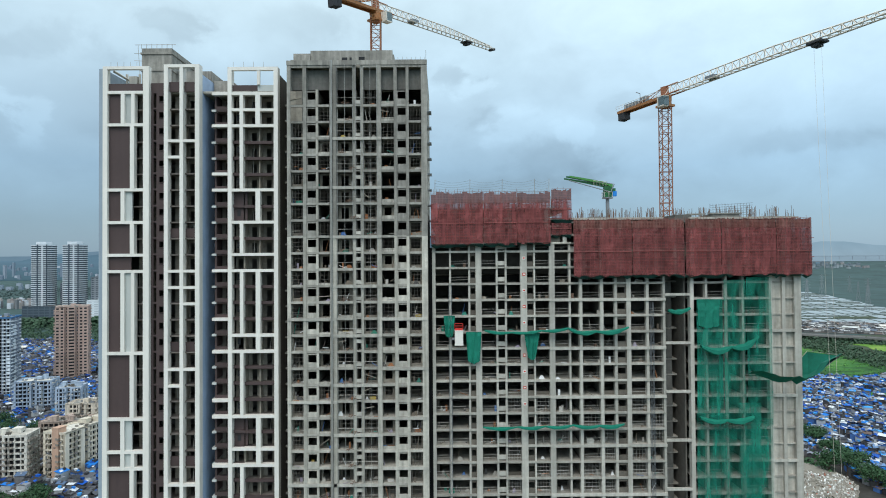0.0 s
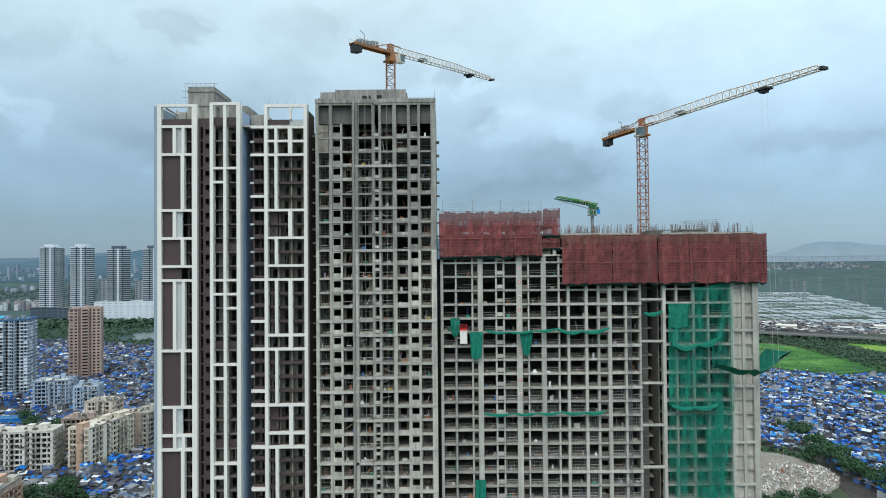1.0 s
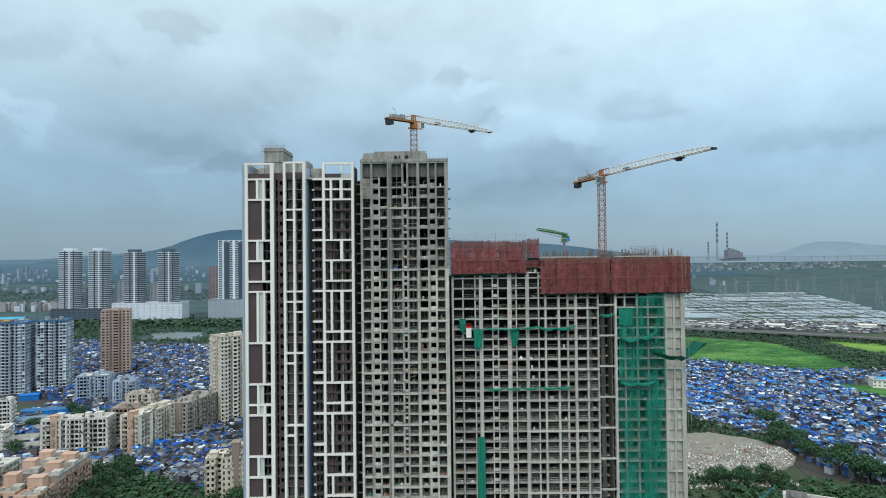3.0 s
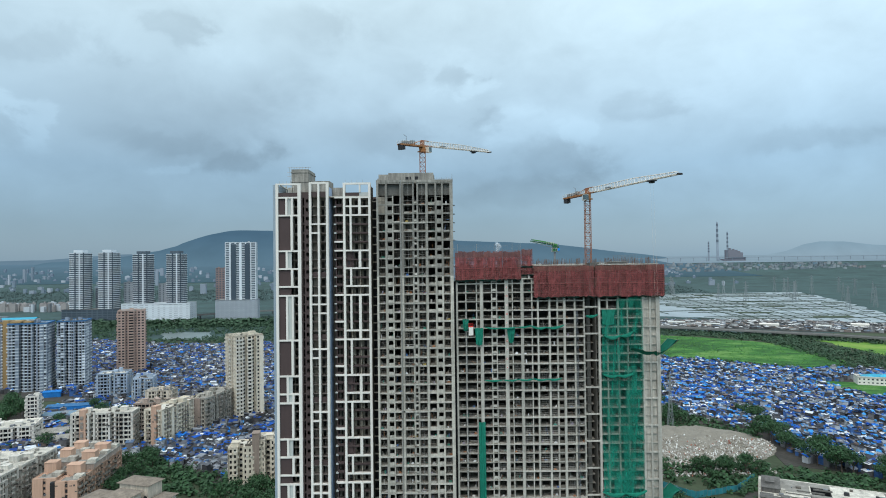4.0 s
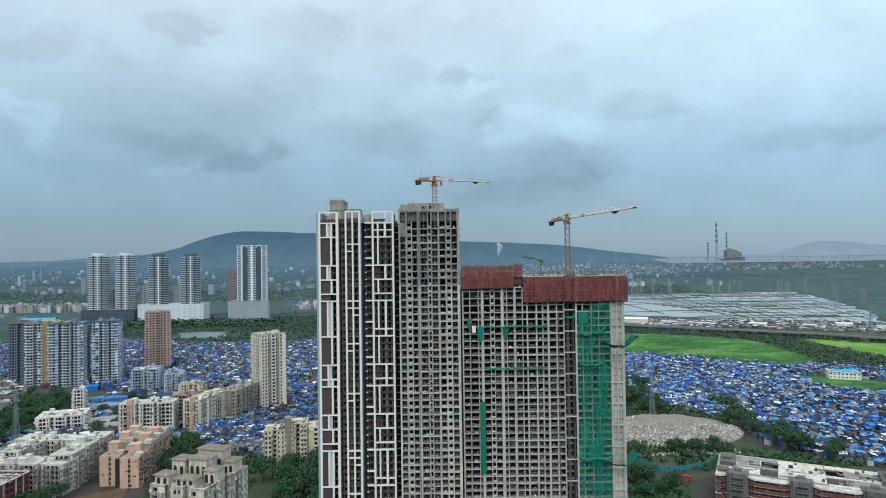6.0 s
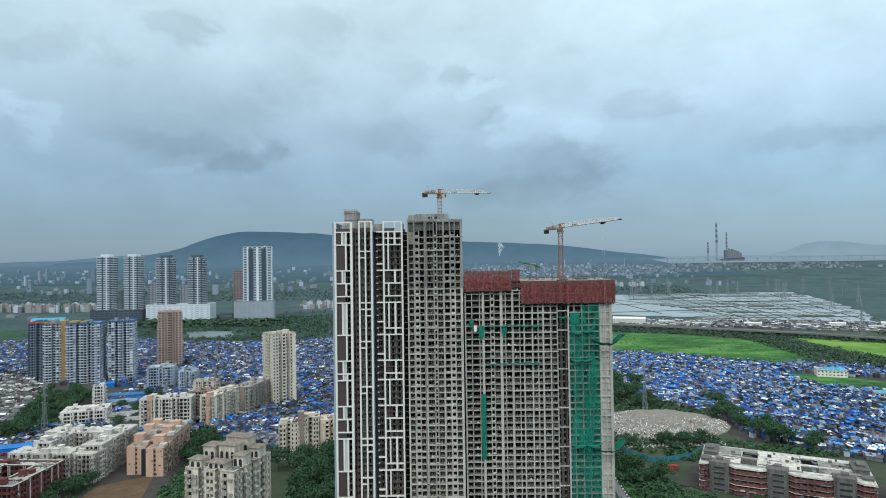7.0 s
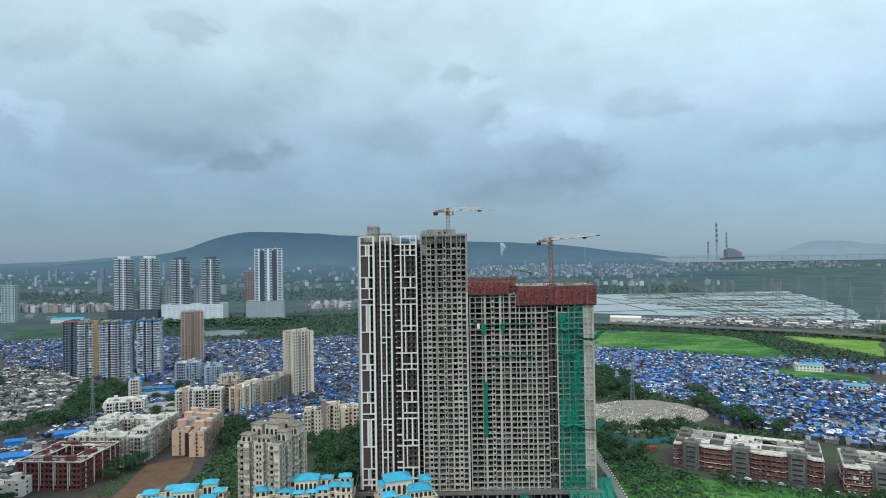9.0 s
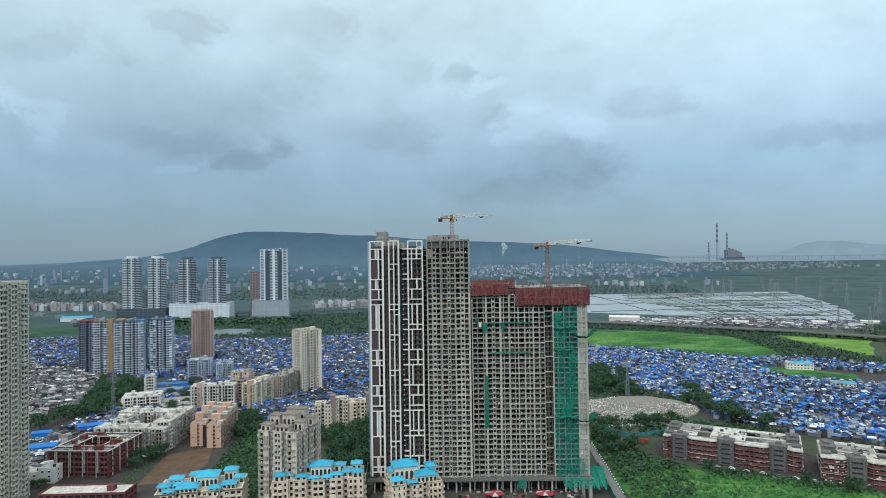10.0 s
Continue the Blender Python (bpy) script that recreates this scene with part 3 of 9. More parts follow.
def house(name, label, category, poly, at, rz, floors, fh, wall, core=None, band=1.0, bay=3.5, pier=0.9, deep=0.35, roof=None, parapet=0.9,
          base=0.0, band_mat=None, tanks=2, singly=False, seed=1, group="", ledge=0.0, balc=0.0, out=1.1, solid=0.0, wells=(), balc_mat=None, blank=()):
    """A block of flats: a dark glazed core, a spandrel ring at each storey, piers between the windows, a parapet roof and roof huts."""
    rng = random.Random(seed)
    h = thing(name, label, category, group, at=at, rz=rz)
    hw, hd = max(p[0] for p in poly), max(p[1] for p in poly)
    r = min(hw, hd) + 3
    for k in range(-4, 5):
        o = rot2((hw * k / 4.5, 0) if hw > hd else (0, hd * k / 4.5), rz)
        FOOT.append((at[0] + o[0], at[1] + o[1], r))
    core = M_WIN if core == M_DARK else core
    core, roof, band_mat = core or M_GLASS, roof or M_ROOFGREY, band_mat or wall
    top = base + floors * fh
    part("window_glass", Shape().prism(inset(poly, deep), 0, top - (2 * fh if wells else 0)), core, h)
    if wells:
        edge, inner, pale, grey = Shape(), Shape(), Shape(), Shape()
        front = [p for p in inset(poly, deep) if p[1] < -hd + 4.4]
        strip = front + [(hw - deep, -hd + 4.5), (deep - hw, -hd + 4.5)]
        part("window_glass", Shape().prism(strip, top - 2 * fh, top - 0.05), core, h)
        part("roof_patch", Shape().prism(strip, top - 0.05, top + 0.2), M_ROOFWHITE, h)
        shift = (4.5 - deep) / 2
        for x0, x1, y0, y1 in cells(2 * hw - 2 * deep, 2 * hd - 4.5 - deep, [(a, b, c - shift, e - shift) for a, b, c, e in wells]):
            y0, y1 = y0 + shift, y1 + shift
            rim = max(-x0, x1) > hw - deep - 0.1 or y1 > hd - deep - 0.1
            (edge if rim else inner).box(x0, x1, y0, y1, top - 2 * fh, top - 0.05)
            lift = rng.uniform(0.0, 0.5)
            (pale if rng.random() < (0.7 if x0 < hw * 0.6 else 0.2) else grey).box(x0, x1, y0, y1, top - 0.05, top + 0.1 + lift)
        part("window_glass", edge, core, h)
        # Well walls take the dark tone as painted shade.
        part("light_well", inner, M_GRIME_SHADE, h)
        part("roof_patch", pale, M_ROOFWHITE, h, kind="stuff")
        part("roof_patch", grey, M_ROOFGREY, h, kind="stuff")
    if base > 0:
        part("plinth", Shape().prism(poly, 0, base), wall, h)
    ring = frame_ring(inset(poly, -ledge), inset(poly, deep), 0, band)
    n = len(poly)
    ring_me = ring.mesh("spandrel", band_mat)
    for f in range(floors if wells else floors + 1):
        part("spandrel", ring_me, band_mat, h, at=(0, 0, base + f * fh - (0.35 if f else 0)))
    piers = Shape()
    for k in range(n):
        a, b = Vector(poly[k]), Vector(poly[(k + 1) % n])
        e = b - a
        length = e.length
        e.normalize()
        inn = Vector((-e.y, e.x))
        m = max(1, round(length / bay))
        for q in range(m):
            if solid and length > 6 and rng.random() < solid:
                c0, c1 = a + e * (length * q / m), a + e * (length * (q + 1) / m)
                piers.prism([tuple(p) for p in (c0 - inn * 0.12, c1 - inn * 0.12, c1 + inn * deep, c0 + inn * deep)], base, top - 0.1)
        for q in range(m + 1):
            w = pier * rng.choice((0.6, 0.8, 1.0, 1.5)) if 0 < q < m else pier
            c = a + e * (length * q / m)
            lo = max(-w / 2, -(c - a).length)
            hi = min(w / 2, (b - c).length)
            pts = [c + e * lo + inn * 0.05, c + e * hi + inn * 0.05, c + e * hi + inn * (deep + 0.05), c + e * lo + inn * (deep + 0.05)]
            s = Shape() if singly else piers
            s.prism([tuple(p) for p in pts], base, top)
            if singly:
                part("pier", s, wall, h)
    if balc:
        bal = Shape()
        for k in range(n):
            a, b = Vector(poly[k]), Vector(poly[(k + 1) % n])
            e = b - a
            m = max(1, round(e.length / bay))
            step = e.length / m
            e.normalize()
            nrm = Vector((e.y, -e.x))
            for q in range(m if step * m > 3.2 and k not in blank else 0):
                r = rng.random()
                if r > balc:
                    continue
                wid, dep = step * rng.uniform(0.6, 0.95), out * rng.uniform(0.6, 1.1)
                for f in range(floors):
                    if rng.random() < 0.12:
                        continue
                    c = a + e * (step * (q + 0.5))
                    z = base + f * fh
                    p = [c - e * wid / 2, c + e * wid / 2, c + e * wid / 2 + nrm * dep, c - e * wid / 2 + nrm * dep]
                    hi = z + (0.95 if r < balc * 0.75 else rng.choice((0.5, 1.2, 2.2)))
                    bal.prism([tuple(v) for v in p][::-1], z - 0.12, z + 0.05)
                    for g, i in ((p[3], p[2]), (p[0], p[3]), (p[2], p[1])):
                        k2 = (i - g).normalized() * 0.07
                        o2 = Vector((-k2.y, k2.x))
                        bal.prism([tuple(v) for v in (g, i, i + o2, g + o2)], z, hi)
        if bal.v:
            part("balcony_work", bal, balc_mat or band_mat, h, kind="stuff")
        clutter = Shape()
        for _ in range(int(6 * len(poly) + floors * 3)):
            k = rng.randrange(n)
            a, b = Vector(poly[k]), Vector(poly[(k + 1) % n])
            e = (b - a).normalized()
            nrm = Vector((e.y, -e.x))
            c = a.lerp(b, rng.uniform(0.05, 0.95))
            z = base + fh * rng.randrange(floors) + rng.uniform(0.6, 1.4)
            w = rng.uniform(0.3, 0.8)
            p = [c - e * w, c + e * w, c + e * w + nrm * 0.5, c - e * w + nrm * 0.5]
            clutter.prism([tuple(v) for v in p][::-1], z, z + rng.uniform(0.3, 0.9))
        part("wall_clutter", clutter, rng.choice((M_STEEL, M_WHITEW, M_INNER)), h, kind="stuff")
        bits = Shape()
        for _ in range(14):
            x, y = rng.uniform(min(p[0] for p in poly) * 0.85, max(p[0] for p in poly) * 0.85), rng.uniform(min(p[1] for p in poly) * 0.85, max(p[1] for p in poly) * 0.85)
            w, d, t = rng.uniform(0.5, 2.4), rng.uniform(0.5, 1.8), rng.uniform(0.4, 1.6)
            bits.box(x, x + w, y, y + d, top + 0.1, top + 0.15 + t)
        part("roof_clutter", bits, rng.choice((M_STEEL, M_INNER, M_ROOFGREY)), h, kind="stuff")
    if piers.v:
        part("pier_work", piers, wall, h, kind="stuff")
    if not wells:
        part("roof", Shape().prism(inset(poly, 0.3), top - 0.1, top + 0.15), roof, h)
    if parapet:
        ring = frame_ring(poly, inset(poly, 0.25), top, top + parapet)
        part("parapet", ring, wall, h)
    xs, ys = [p[0] for p in poly], [p[1] for p in poly]
    for _ in range(tanks):
        w, d, t = rng.uniform(2.5, 5), rng.uniform(2.5, 4.5), rng.uniform(1.8, 3.6)
        x, y = rng.uniform(min(xs) * 0.6, max(xs) * 0.6), rng.uniform(min(ys) * 0.5, max(ys) * 0.5)
        s = Shape().box(x - w / 2, x + w / 2, y - d / 2, y + d / 2, top + 0.1, top + t).box(x - w / 2 - 0.2, x + w / 2 + 0.2, y - d / 2 - 0.2, y + d / 2 + 0.2, top + t, top + t + 0.2)
        part("roof_hut", s, wall, h)
    return h


# ---- ground, water, distance ----
def rise(y):
    return 0.0 if y < 2600 else 128.0 * ((y - 2600) / 2140.0) ** 1.15


def build_ground():
    xs = np.linspace(-4700, 4700, 48)
    ys = np.concatenate([np.linspace(-900, 900, 19), np.linspace(1000, 2600, 9), np.linspace(2750, 4740, 12)])
    verts = [(x, y, rise(y)) for y in ys for x in xs]
    nx = len(xs)
    faces, idx = [], []
    for j in range(len(ys) - 1):
        for i in range(nx - 1):
            faces.append((j * nx + i, j * nx + i + 1, (j + 1) * nx + i + 1, (j + 1) * nx + i))
            idx.append(0 if ys[j] < 850 else 1)
    tagged(new("ground", mesh_of("ground", verts, faces, [M_GROUND, M_FARGROUND], idx)), "damp green scrub ground with far mangrove flats", "ground", kind="structure")


build_ground()


def sheet(name, poly, z, material, label, category, jag=0.0, seed=3):
    """A flat patch of ground with an uneven edge."""
    rng = random.Random(seed)
    pts = []
    for k in range(len(poly)):
        a, b = Vector(poly[k]), Vector(poly[(k + 1) % len(poly)])
        m = max(1, int((b - a).length / 25)) if jag else 1
        for q in range(m):
            p = a.lerp(b, q / m)
            pts.append((p.x + rng.uniform(-jag, jag), p.y + rng.uniform(-jag, jag)))
    s = Shape().prism(pts, z - 0.3, z)
    return tagged(new(name, s.mesh(name, material)), label, category, kind="structure")


sheet("marsh_field", [(232, 916), (347, 890), (425, 828), (474, 767), (462, 611), (391, 578), (312, 650), (185, 725)], 0.3, M_MEADOW, "bright green marshy grass field", "field", 8)
sheet("meadow", [(539, 812), (672, 774), (554, 588), (537, 659)], 0.32, M_MEADOW2, "yellow-green grass meadow beside the road", "field", 6)
sheet("grass_strip", [(346, 529), (402, 515), (453, 466), (413, 415), (365, 447)], 0.34, M_MEADOW, "green grass strip among the shacks", "field", 6)
sheet("west_field", [(-960, 1080), (-800, 1075), (-690, 843), (-800, 830)], 0.3, M_WESTGRASS, "green field beyond the shacks", "field", 8)
sheet("salt_pan_water", [(430, 1960), (1190, 1995), (1070, 1590), (905, 1167), (815, 1035), (605, 1117), (300, 1286)], 0.35, M_WATER, "shallow grey water of salt pans", "water", 10)
sheet("creek", [(-520, 1010), (-430, 1012), (-400, 898), (-470, 900)], 0.35, M_CREEK, "small grey creek between mangroves", "water", 5)
sheet("site_yard", [(305, 1000), (352, 1150), (594, 1098), (830, 1005), (740, 862), (529, 949)], 0.4, M_YARD, "grey yard of a construction site", "yard", 6)
sheet("shanty_ground_east", [(185, 712), (305, 640), (379, 580), (449, 578), (514, 512), (480, 420), (330, 190), (258, 232), (200, 283), (205, 344), (165, 409), (140, 545)], 0.2, M_YARD, "grey trampled ground between shacks", "ground", 6)
sheet("shanty_ground_west", [(-830, 875), (-551, 890), (-420, 830), (-301, 838), (-150, 875), (-60, 341), (-191, 340), (-259, 430), (-370, 470), (-478, 480), (-560, 402)], 0.2, M_YARD, "grey trampled ground between shacks", "ground", 6)
sheet("town_ground", [(-420, 60), (-60, 60), (-60, 340), (-191, 339), (-259, 428), (-420, 440)], 0.15, M_YARD, "grey paved ground between blocks of flats", "ground", 4)
sheet("dirt_ground", [(-223, 196), (-197, 216), (-187, 180), (-185, 142), (-214, 138), (-222, 164)], 0.3, M_DIRT, "bare wet brown playing ground", "ground", 2.5)
sheet("green_plot", [(-196, 300), (-176, 215), (-180, 142), (-128, 60), (-66, 60), (-64, 250), (-120, 240)], 0.22, M_GROUND, "overgrown grass between the flats", "ground", 3)
sheet("green_lot", [(90.5, 250), (104, 240), (112, 204), (125, 172), (164, 150), (205, 138), (290, 98), (200, 40), (86, 60), (88, 114), (90, 165)], 0.25, M_MEADOW, "overgrown green plot", "ground", 4)
sheet("side_road", [(86.6, 216), (90.2, 216), (89.2, 165), (87.2, 114), (85, 60), (78.5, 60), (80.6, 114), (84.2, 165)], 0.5, M_ROADP, "pale concrete lane beside the tower", "road")
sheet("brick_block_yard", [(126, 190), (155, 240), (300, 150), (290, 92), (209, 132)], 0.45, M_YARD, "grey yard round the brick blocks", "ground", 2)
sheet("tower_yard", [(-75, 60), (82, 60), (82, 175), (-75, 175)], 0.3, M_YARD, "muddy construction yard under the towers", "ground", 1)

# earth banks that divide the salt pans
pans = thing("salt_pan_banks", "low mud banks dividing the salt pans", "earth bank", kind="structure")
rng = random.Random(5)
for k in range(21):
    u = k / 20
    y = 1120 + 820 * u ** 1.2
    xa, xb = 560 + 30 * u, 860 + 300 * u
    x = xa + rng.uniform(-60, 20)
    while x < xb:
        x2 = min(xb + 10, x + rng.uniform(90, 260))
        if rng.random() < 0.85:
            y2 = y + rng.uniform(-10, 10)
            part("bank", Shape().bar((x, y2, 0.4), (x2, y2 + rng.uniform(-8, 8), 0.4), rng.uniform(0.45, 1.1) * (1 + u)), M_BUND, pans)
        x = x2 - 6
for k in range(12):
    u = k / 11
    part("bank", Shape().bar((560 + 290 * u, 1120 - 60 * u, 0.4), (640 + 480 * u + rng.uniform(-20, 20), 1950, 0.4), rng.uniform(0.6, 1.3)), M_BUND, pans)
for k in range(9):
    u, y = rng.uniform(0.1, 0.9), 1150 + 90 * k + rng.uniform(-20, 20)
    x = 585 + 330 * u
    part("reed_bed", Shape().prism([(x, y), (x + rng.uniform(40, 110), y - 6), (x + rng.uniform(60, 120), y + rng.uniform(18, 34)), (x + 10, y + rng.uniform(15, 30))], 0.3, 0.7), M_GROUND, pans)
for a, b in (((430, 1960), (590, 1400)), ((330, 1290), (600, 1330)), ((590, 1400), (620, 1120)), ((360, 1500), (610, 1560)), ((480, 1250), (470, 1900))):
    part("bank", Shape().bar((*a, 0.5), (*b, 0.5), 1.1), M_BUND, pans)


def ridge(name, label, material, profile, y0, y1, z0, rough, seed):
    """A far hill: the height of its crest along x, with spurs and an uneven skyline."""
    xs = np.linspace(profile[0][0], profile[-1][0], 120)
    hs = np.interp(xs, [p[0] for p in profile], [p[1] for p in profile])
    verts, rows = [], 9
    for j in range(rows):
        v = j / (rows - 1)
        for x, h in zip(xs, hs):
            n = noise.fractal(Vector((x / 420, v * 2.0, seed)), 1.0, 2.0, 5)
            verts.append((x, y0 + (y1 - y0) * v, z0 + max(0, (h - z0) * (math.sin(v * math.pi / 2) + rough * n * 0.5))))
    faces = [(j * 120 + i, j * 120 + i + 1, (j + 1) * 120 + i + 1, (j + 1) * 120 + i) for j in range(rows - 1) for i in range(119)]
    tagged(new(name, mesh_of(name, verts, faces, material)), label, "hill", kind="structure")


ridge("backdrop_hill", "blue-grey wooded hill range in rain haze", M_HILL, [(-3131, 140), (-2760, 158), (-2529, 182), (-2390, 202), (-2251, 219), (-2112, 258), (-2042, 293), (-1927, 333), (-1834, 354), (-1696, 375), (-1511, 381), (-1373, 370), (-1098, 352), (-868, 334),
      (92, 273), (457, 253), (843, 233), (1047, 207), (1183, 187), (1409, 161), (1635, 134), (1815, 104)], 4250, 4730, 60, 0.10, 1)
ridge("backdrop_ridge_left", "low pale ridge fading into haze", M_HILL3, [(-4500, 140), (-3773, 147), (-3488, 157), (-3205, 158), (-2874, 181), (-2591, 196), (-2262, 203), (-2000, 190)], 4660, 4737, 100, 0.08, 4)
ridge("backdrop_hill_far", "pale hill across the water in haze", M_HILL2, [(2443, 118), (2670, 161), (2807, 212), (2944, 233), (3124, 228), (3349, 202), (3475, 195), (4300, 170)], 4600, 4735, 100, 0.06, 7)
# Glowing sheet laid over the far ground, with haze painted into its colour.
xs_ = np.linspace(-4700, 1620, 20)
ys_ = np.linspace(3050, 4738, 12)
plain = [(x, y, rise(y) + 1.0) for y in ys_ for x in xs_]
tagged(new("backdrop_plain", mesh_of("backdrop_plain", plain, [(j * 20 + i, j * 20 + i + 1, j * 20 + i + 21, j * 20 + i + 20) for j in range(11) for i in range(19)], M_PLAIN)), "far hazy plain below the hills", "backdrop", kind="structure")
# Sea strip, also emissive, in a painted haze colour.
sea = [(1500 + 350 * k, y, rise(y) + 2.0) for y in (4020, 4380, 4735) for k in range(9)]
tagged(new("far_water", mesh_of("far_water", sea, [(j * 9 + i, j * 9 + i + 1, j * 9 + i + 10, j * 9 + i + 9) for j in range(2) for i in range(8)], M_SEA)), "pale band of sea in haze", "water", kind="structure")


# ---- tower with the painted frames ----
FLOOR = 3.0


def tower_white():
    t = thing("apartment_tower", "high-rise apartment tower with brown walls and white grid frames", "building")
    top, base = 152.7, 13.5
    lev = [147.9 - FLOOR * k for k in range(45)]
    # frame one: columns, bands and panels
    y = 112.1
    for x0, x1, m in ((-61.95, -61.08, M_WHITE), (-54.54, -53.45, M_WHITE)):
        box_part("white_column", x0, x1, y, y + 1.0, base, top, m, t)
    box_part("corner_fin", -62.9, -61.97, y + 0.5, y + 20, base, top - 0.3, M_SIDE, t, "blue-grey rendered end fin")
    box_part("top_beam", -61.08, -54.54, y, y + 0.7, 152.15, top, M_WHITE, t)
    part("roof_truss", Shape().bar((-60.5, y + 1.0, 152.1), (-57.0, y + 5.0, 150.0), 0.25).bar((-59, y + 3, 149.6), (-59, y + 3, 152.1), 0.25).bar((-56.6, y + 3, 149.6), (-56.6, y + 3, 152.1), 0.25).box(-58.4, -56.9, y + 2.5, y + 3.2, 149.6, 151.6), M_CONC2, t)
    bands = [0, 2, 6, 8, 10, 11, 16, 20, 22, 23, 27, 29, 31, 32, 37, 41, 43, 44]
    kinds = "DWNWPDWNDWNWPDWND"
    band_me = Shape().box(-61.08, -54.54, y + 0.05, y + 1.1, -0.27, 0.27).mesh("white_band", M_WHITE)
    for b in bands:
        part("white_band", band_me, M_WHITE, t, at=(0, 0, lev[b]))
    for (b0, b1), kind in zip(zip(bands, bands[1:] + [45]), kinds + "W"):
        z1 = lev[b0] - 0.27
        z0 = lev[b1] + 0.27 if b1 < 45 else base
        split = {"W": -56.95, "N": -58.65, "D": -58.65, "P": -57.0}[kind]
        box_part("brown_panel", -61.08, split, y + 0.62, y + 0.9, z0, z1, M_BROWN, t)
        if kind == "W":
            box_part("white_post", -56.95, -56.2, y + 0.03, y + 1.2, z0, z1, M_WHITE, t)
        if kind in "ND":
            box_part("white_post", -58.65, -57.95, y + 0.03, y + 1.2, z0, z1, M_WHITE, t)
            box_part("pale_panel", -57.95, -56.75, y + 0.5, y + 0.9, z0, z1, M_PALE, t)
        if kind == "D":
            box_part("white_post", -56.75, -56.1, y + 0.03, y + 1.2, z0, z1, M_WHITE, t)
    box_part("brown_parapet", -61.08, -54.54, y + 0.5, y + 0.8, 148.17, 149.6, M_BROWN, t)
    # frame two
    for x0, x1 in ((-50.7, -49.98), (-47.82, -47.17), (-44.99, -44.16)):
        box_part("white_column", x0, x1, y, y + 1.5, base, top + 0.3, M_WHITE, t)
    box_part("top_beam", -49.98, -44.99, y - 0.02, y + 0.8, top - 0.25, top + 0.33, M_WHITE, t)
    box_part("recess_head", -53.45, -50.7, y + 0.85, y + 1.2, 147.9, 149.8, M_BROWN, t)
    box_part("brown_parapet", -49.98, -44.99, y + 0.6, y + 0.9, 148.1, 149.9, M_BROWN, t)
    for b, side in ((3, "b"), (4, "l"), (11, "b"), (12, "b"), (13, "r"), (17, "b"), (18, "l"), (24, "b"), (25, "l"), (32, "b"), (33, "b"), (34, "r"), (38, "b"), (39, "l"), (44, "b")):
        x0, x1 = (-49.98 if side in "bl" else -47.17), (-44.99 if side in "br" else -47.82)
        box_part("white_band", x0, x1, y + 0.05, y + 1.0, lev[b] - 0.25, lev[b] + 0.25, M_WHITE, t)
    # frame three
    y3 = 113.5
    for x0, x1 in ((-39.47, -38.73), (-30.9, -30.11)):
        box_part("white_column", x0, x1, y3, y3 + 1.5, base, top + 0.2, M_WHITE, t)
    box_part("top_beam", -38.73, -30.9, y3, y3 + 0.6, top - 0.45, top + 0.2, M_WHITE, t)
    box_part("top_post", -34.0, -33.5, y3 + 0.05, y3 + 0.6, 149.6, top - 0.45, M_WHITE, t)
    box_part("brown_parapet", -38.73, -34.0, y3 + 0.5, y3 + 0.8, 148.17, 149.6, M_BROWN, t)
    box_part("pale_parapet", -34.0, -30.9, y3 + 0.5, y3 + 0.8, 148.17, 149.6, M_PALE, t)
    b3 = [0, 2, 6, 8, 10, 11, 15, 16, 20, 22, 23, 27, 29, 31, 32, 36, 37, 41, 43, 44]
    posts = ["12", "1", "2", "1", "", "12", "2", "1", "2", "2", "1", "2", "1", "", "12", "2", "1", "2", "2", "1"]
    band_me = Shape().box(-38.73, -30.9, y3 + 0.05, y3 + 1.1, -0.27, 0.27).mesh("white_band", M_WHITE)
    for b in b3:
        part("white_band", band_me, M_WHITE, t, at=(0, 0, lev[b]))
    box_part("white_band", -38.73, -33.48, y3 + 0.05, y3 + 1.1, lev[1] - 0.25, lev[1] + 0.25, M_WHITE, t)
    box_part("white_band", -33.48, -30.9, y3 + 0.05, y3 + 1.1, lev[1] - 0.3, lev[1] + 0.2, M_WHITE, t)
    for (b0, b1), p in zip(zip(b3, b3[1:] + [45]), posts):
        z1, z0 = lev[b0] - 0.27, (lev[b1] + 0.27 if b1 < 45 else base)
        if "1" in p:
            box_part("white_post", -37.26, -36.6, y3 + 0.03, y3 + 1.2, z0, z1, M_WHITE, t)
        if "2" in p:
            box_part("white_post", -34.32, -33.45, y3 + 0.03, y3 + 1.2, z0, z1, M_WHITE, t)
        if p == "2" and b1 - b0 > 1:
            box_part("brown_panel", -38.73, -36.2, y3 + 1.3, y3 + 1.5, z0, z1, M_BROWN, t)
    arm = Shape().box(-42.35, -39.47, y3 - 0.1, y3 + 1.0, -0.27, 0.27).mesh("white_arm", M_WHITE)
    for b in (0, 2, 5, 6, 11, 14, 16, 19, 20, 23, 26, 27, 32, 35, 37, 40, 41, 44):
        part("white_arm", arm, M_WHITE, t, at=(0, 0, lev[b]))
    # blue gable of frame two, grey gable of frame three
    box_part("blue_side_wall", -44.6, -44.16, y + 1.5, 123.5, base, 151.5, M_BLUEWALL, t, "pale blue rendered side wall")
    box_part("grey_side_wall", -30.6, -30.11, y3 + 1.5, 121, base, 151.8, M_INNER, t)
    # floors: slabs, balcony fronts, inner walls with doorways
    slab = Shape()
    slab.box(-61.0, -53.5, y + 1.2, y + 22, -0.1, 0.1).box(-53.5, -50.7, y + 1.2, y + 22, -0.1, 0.1)
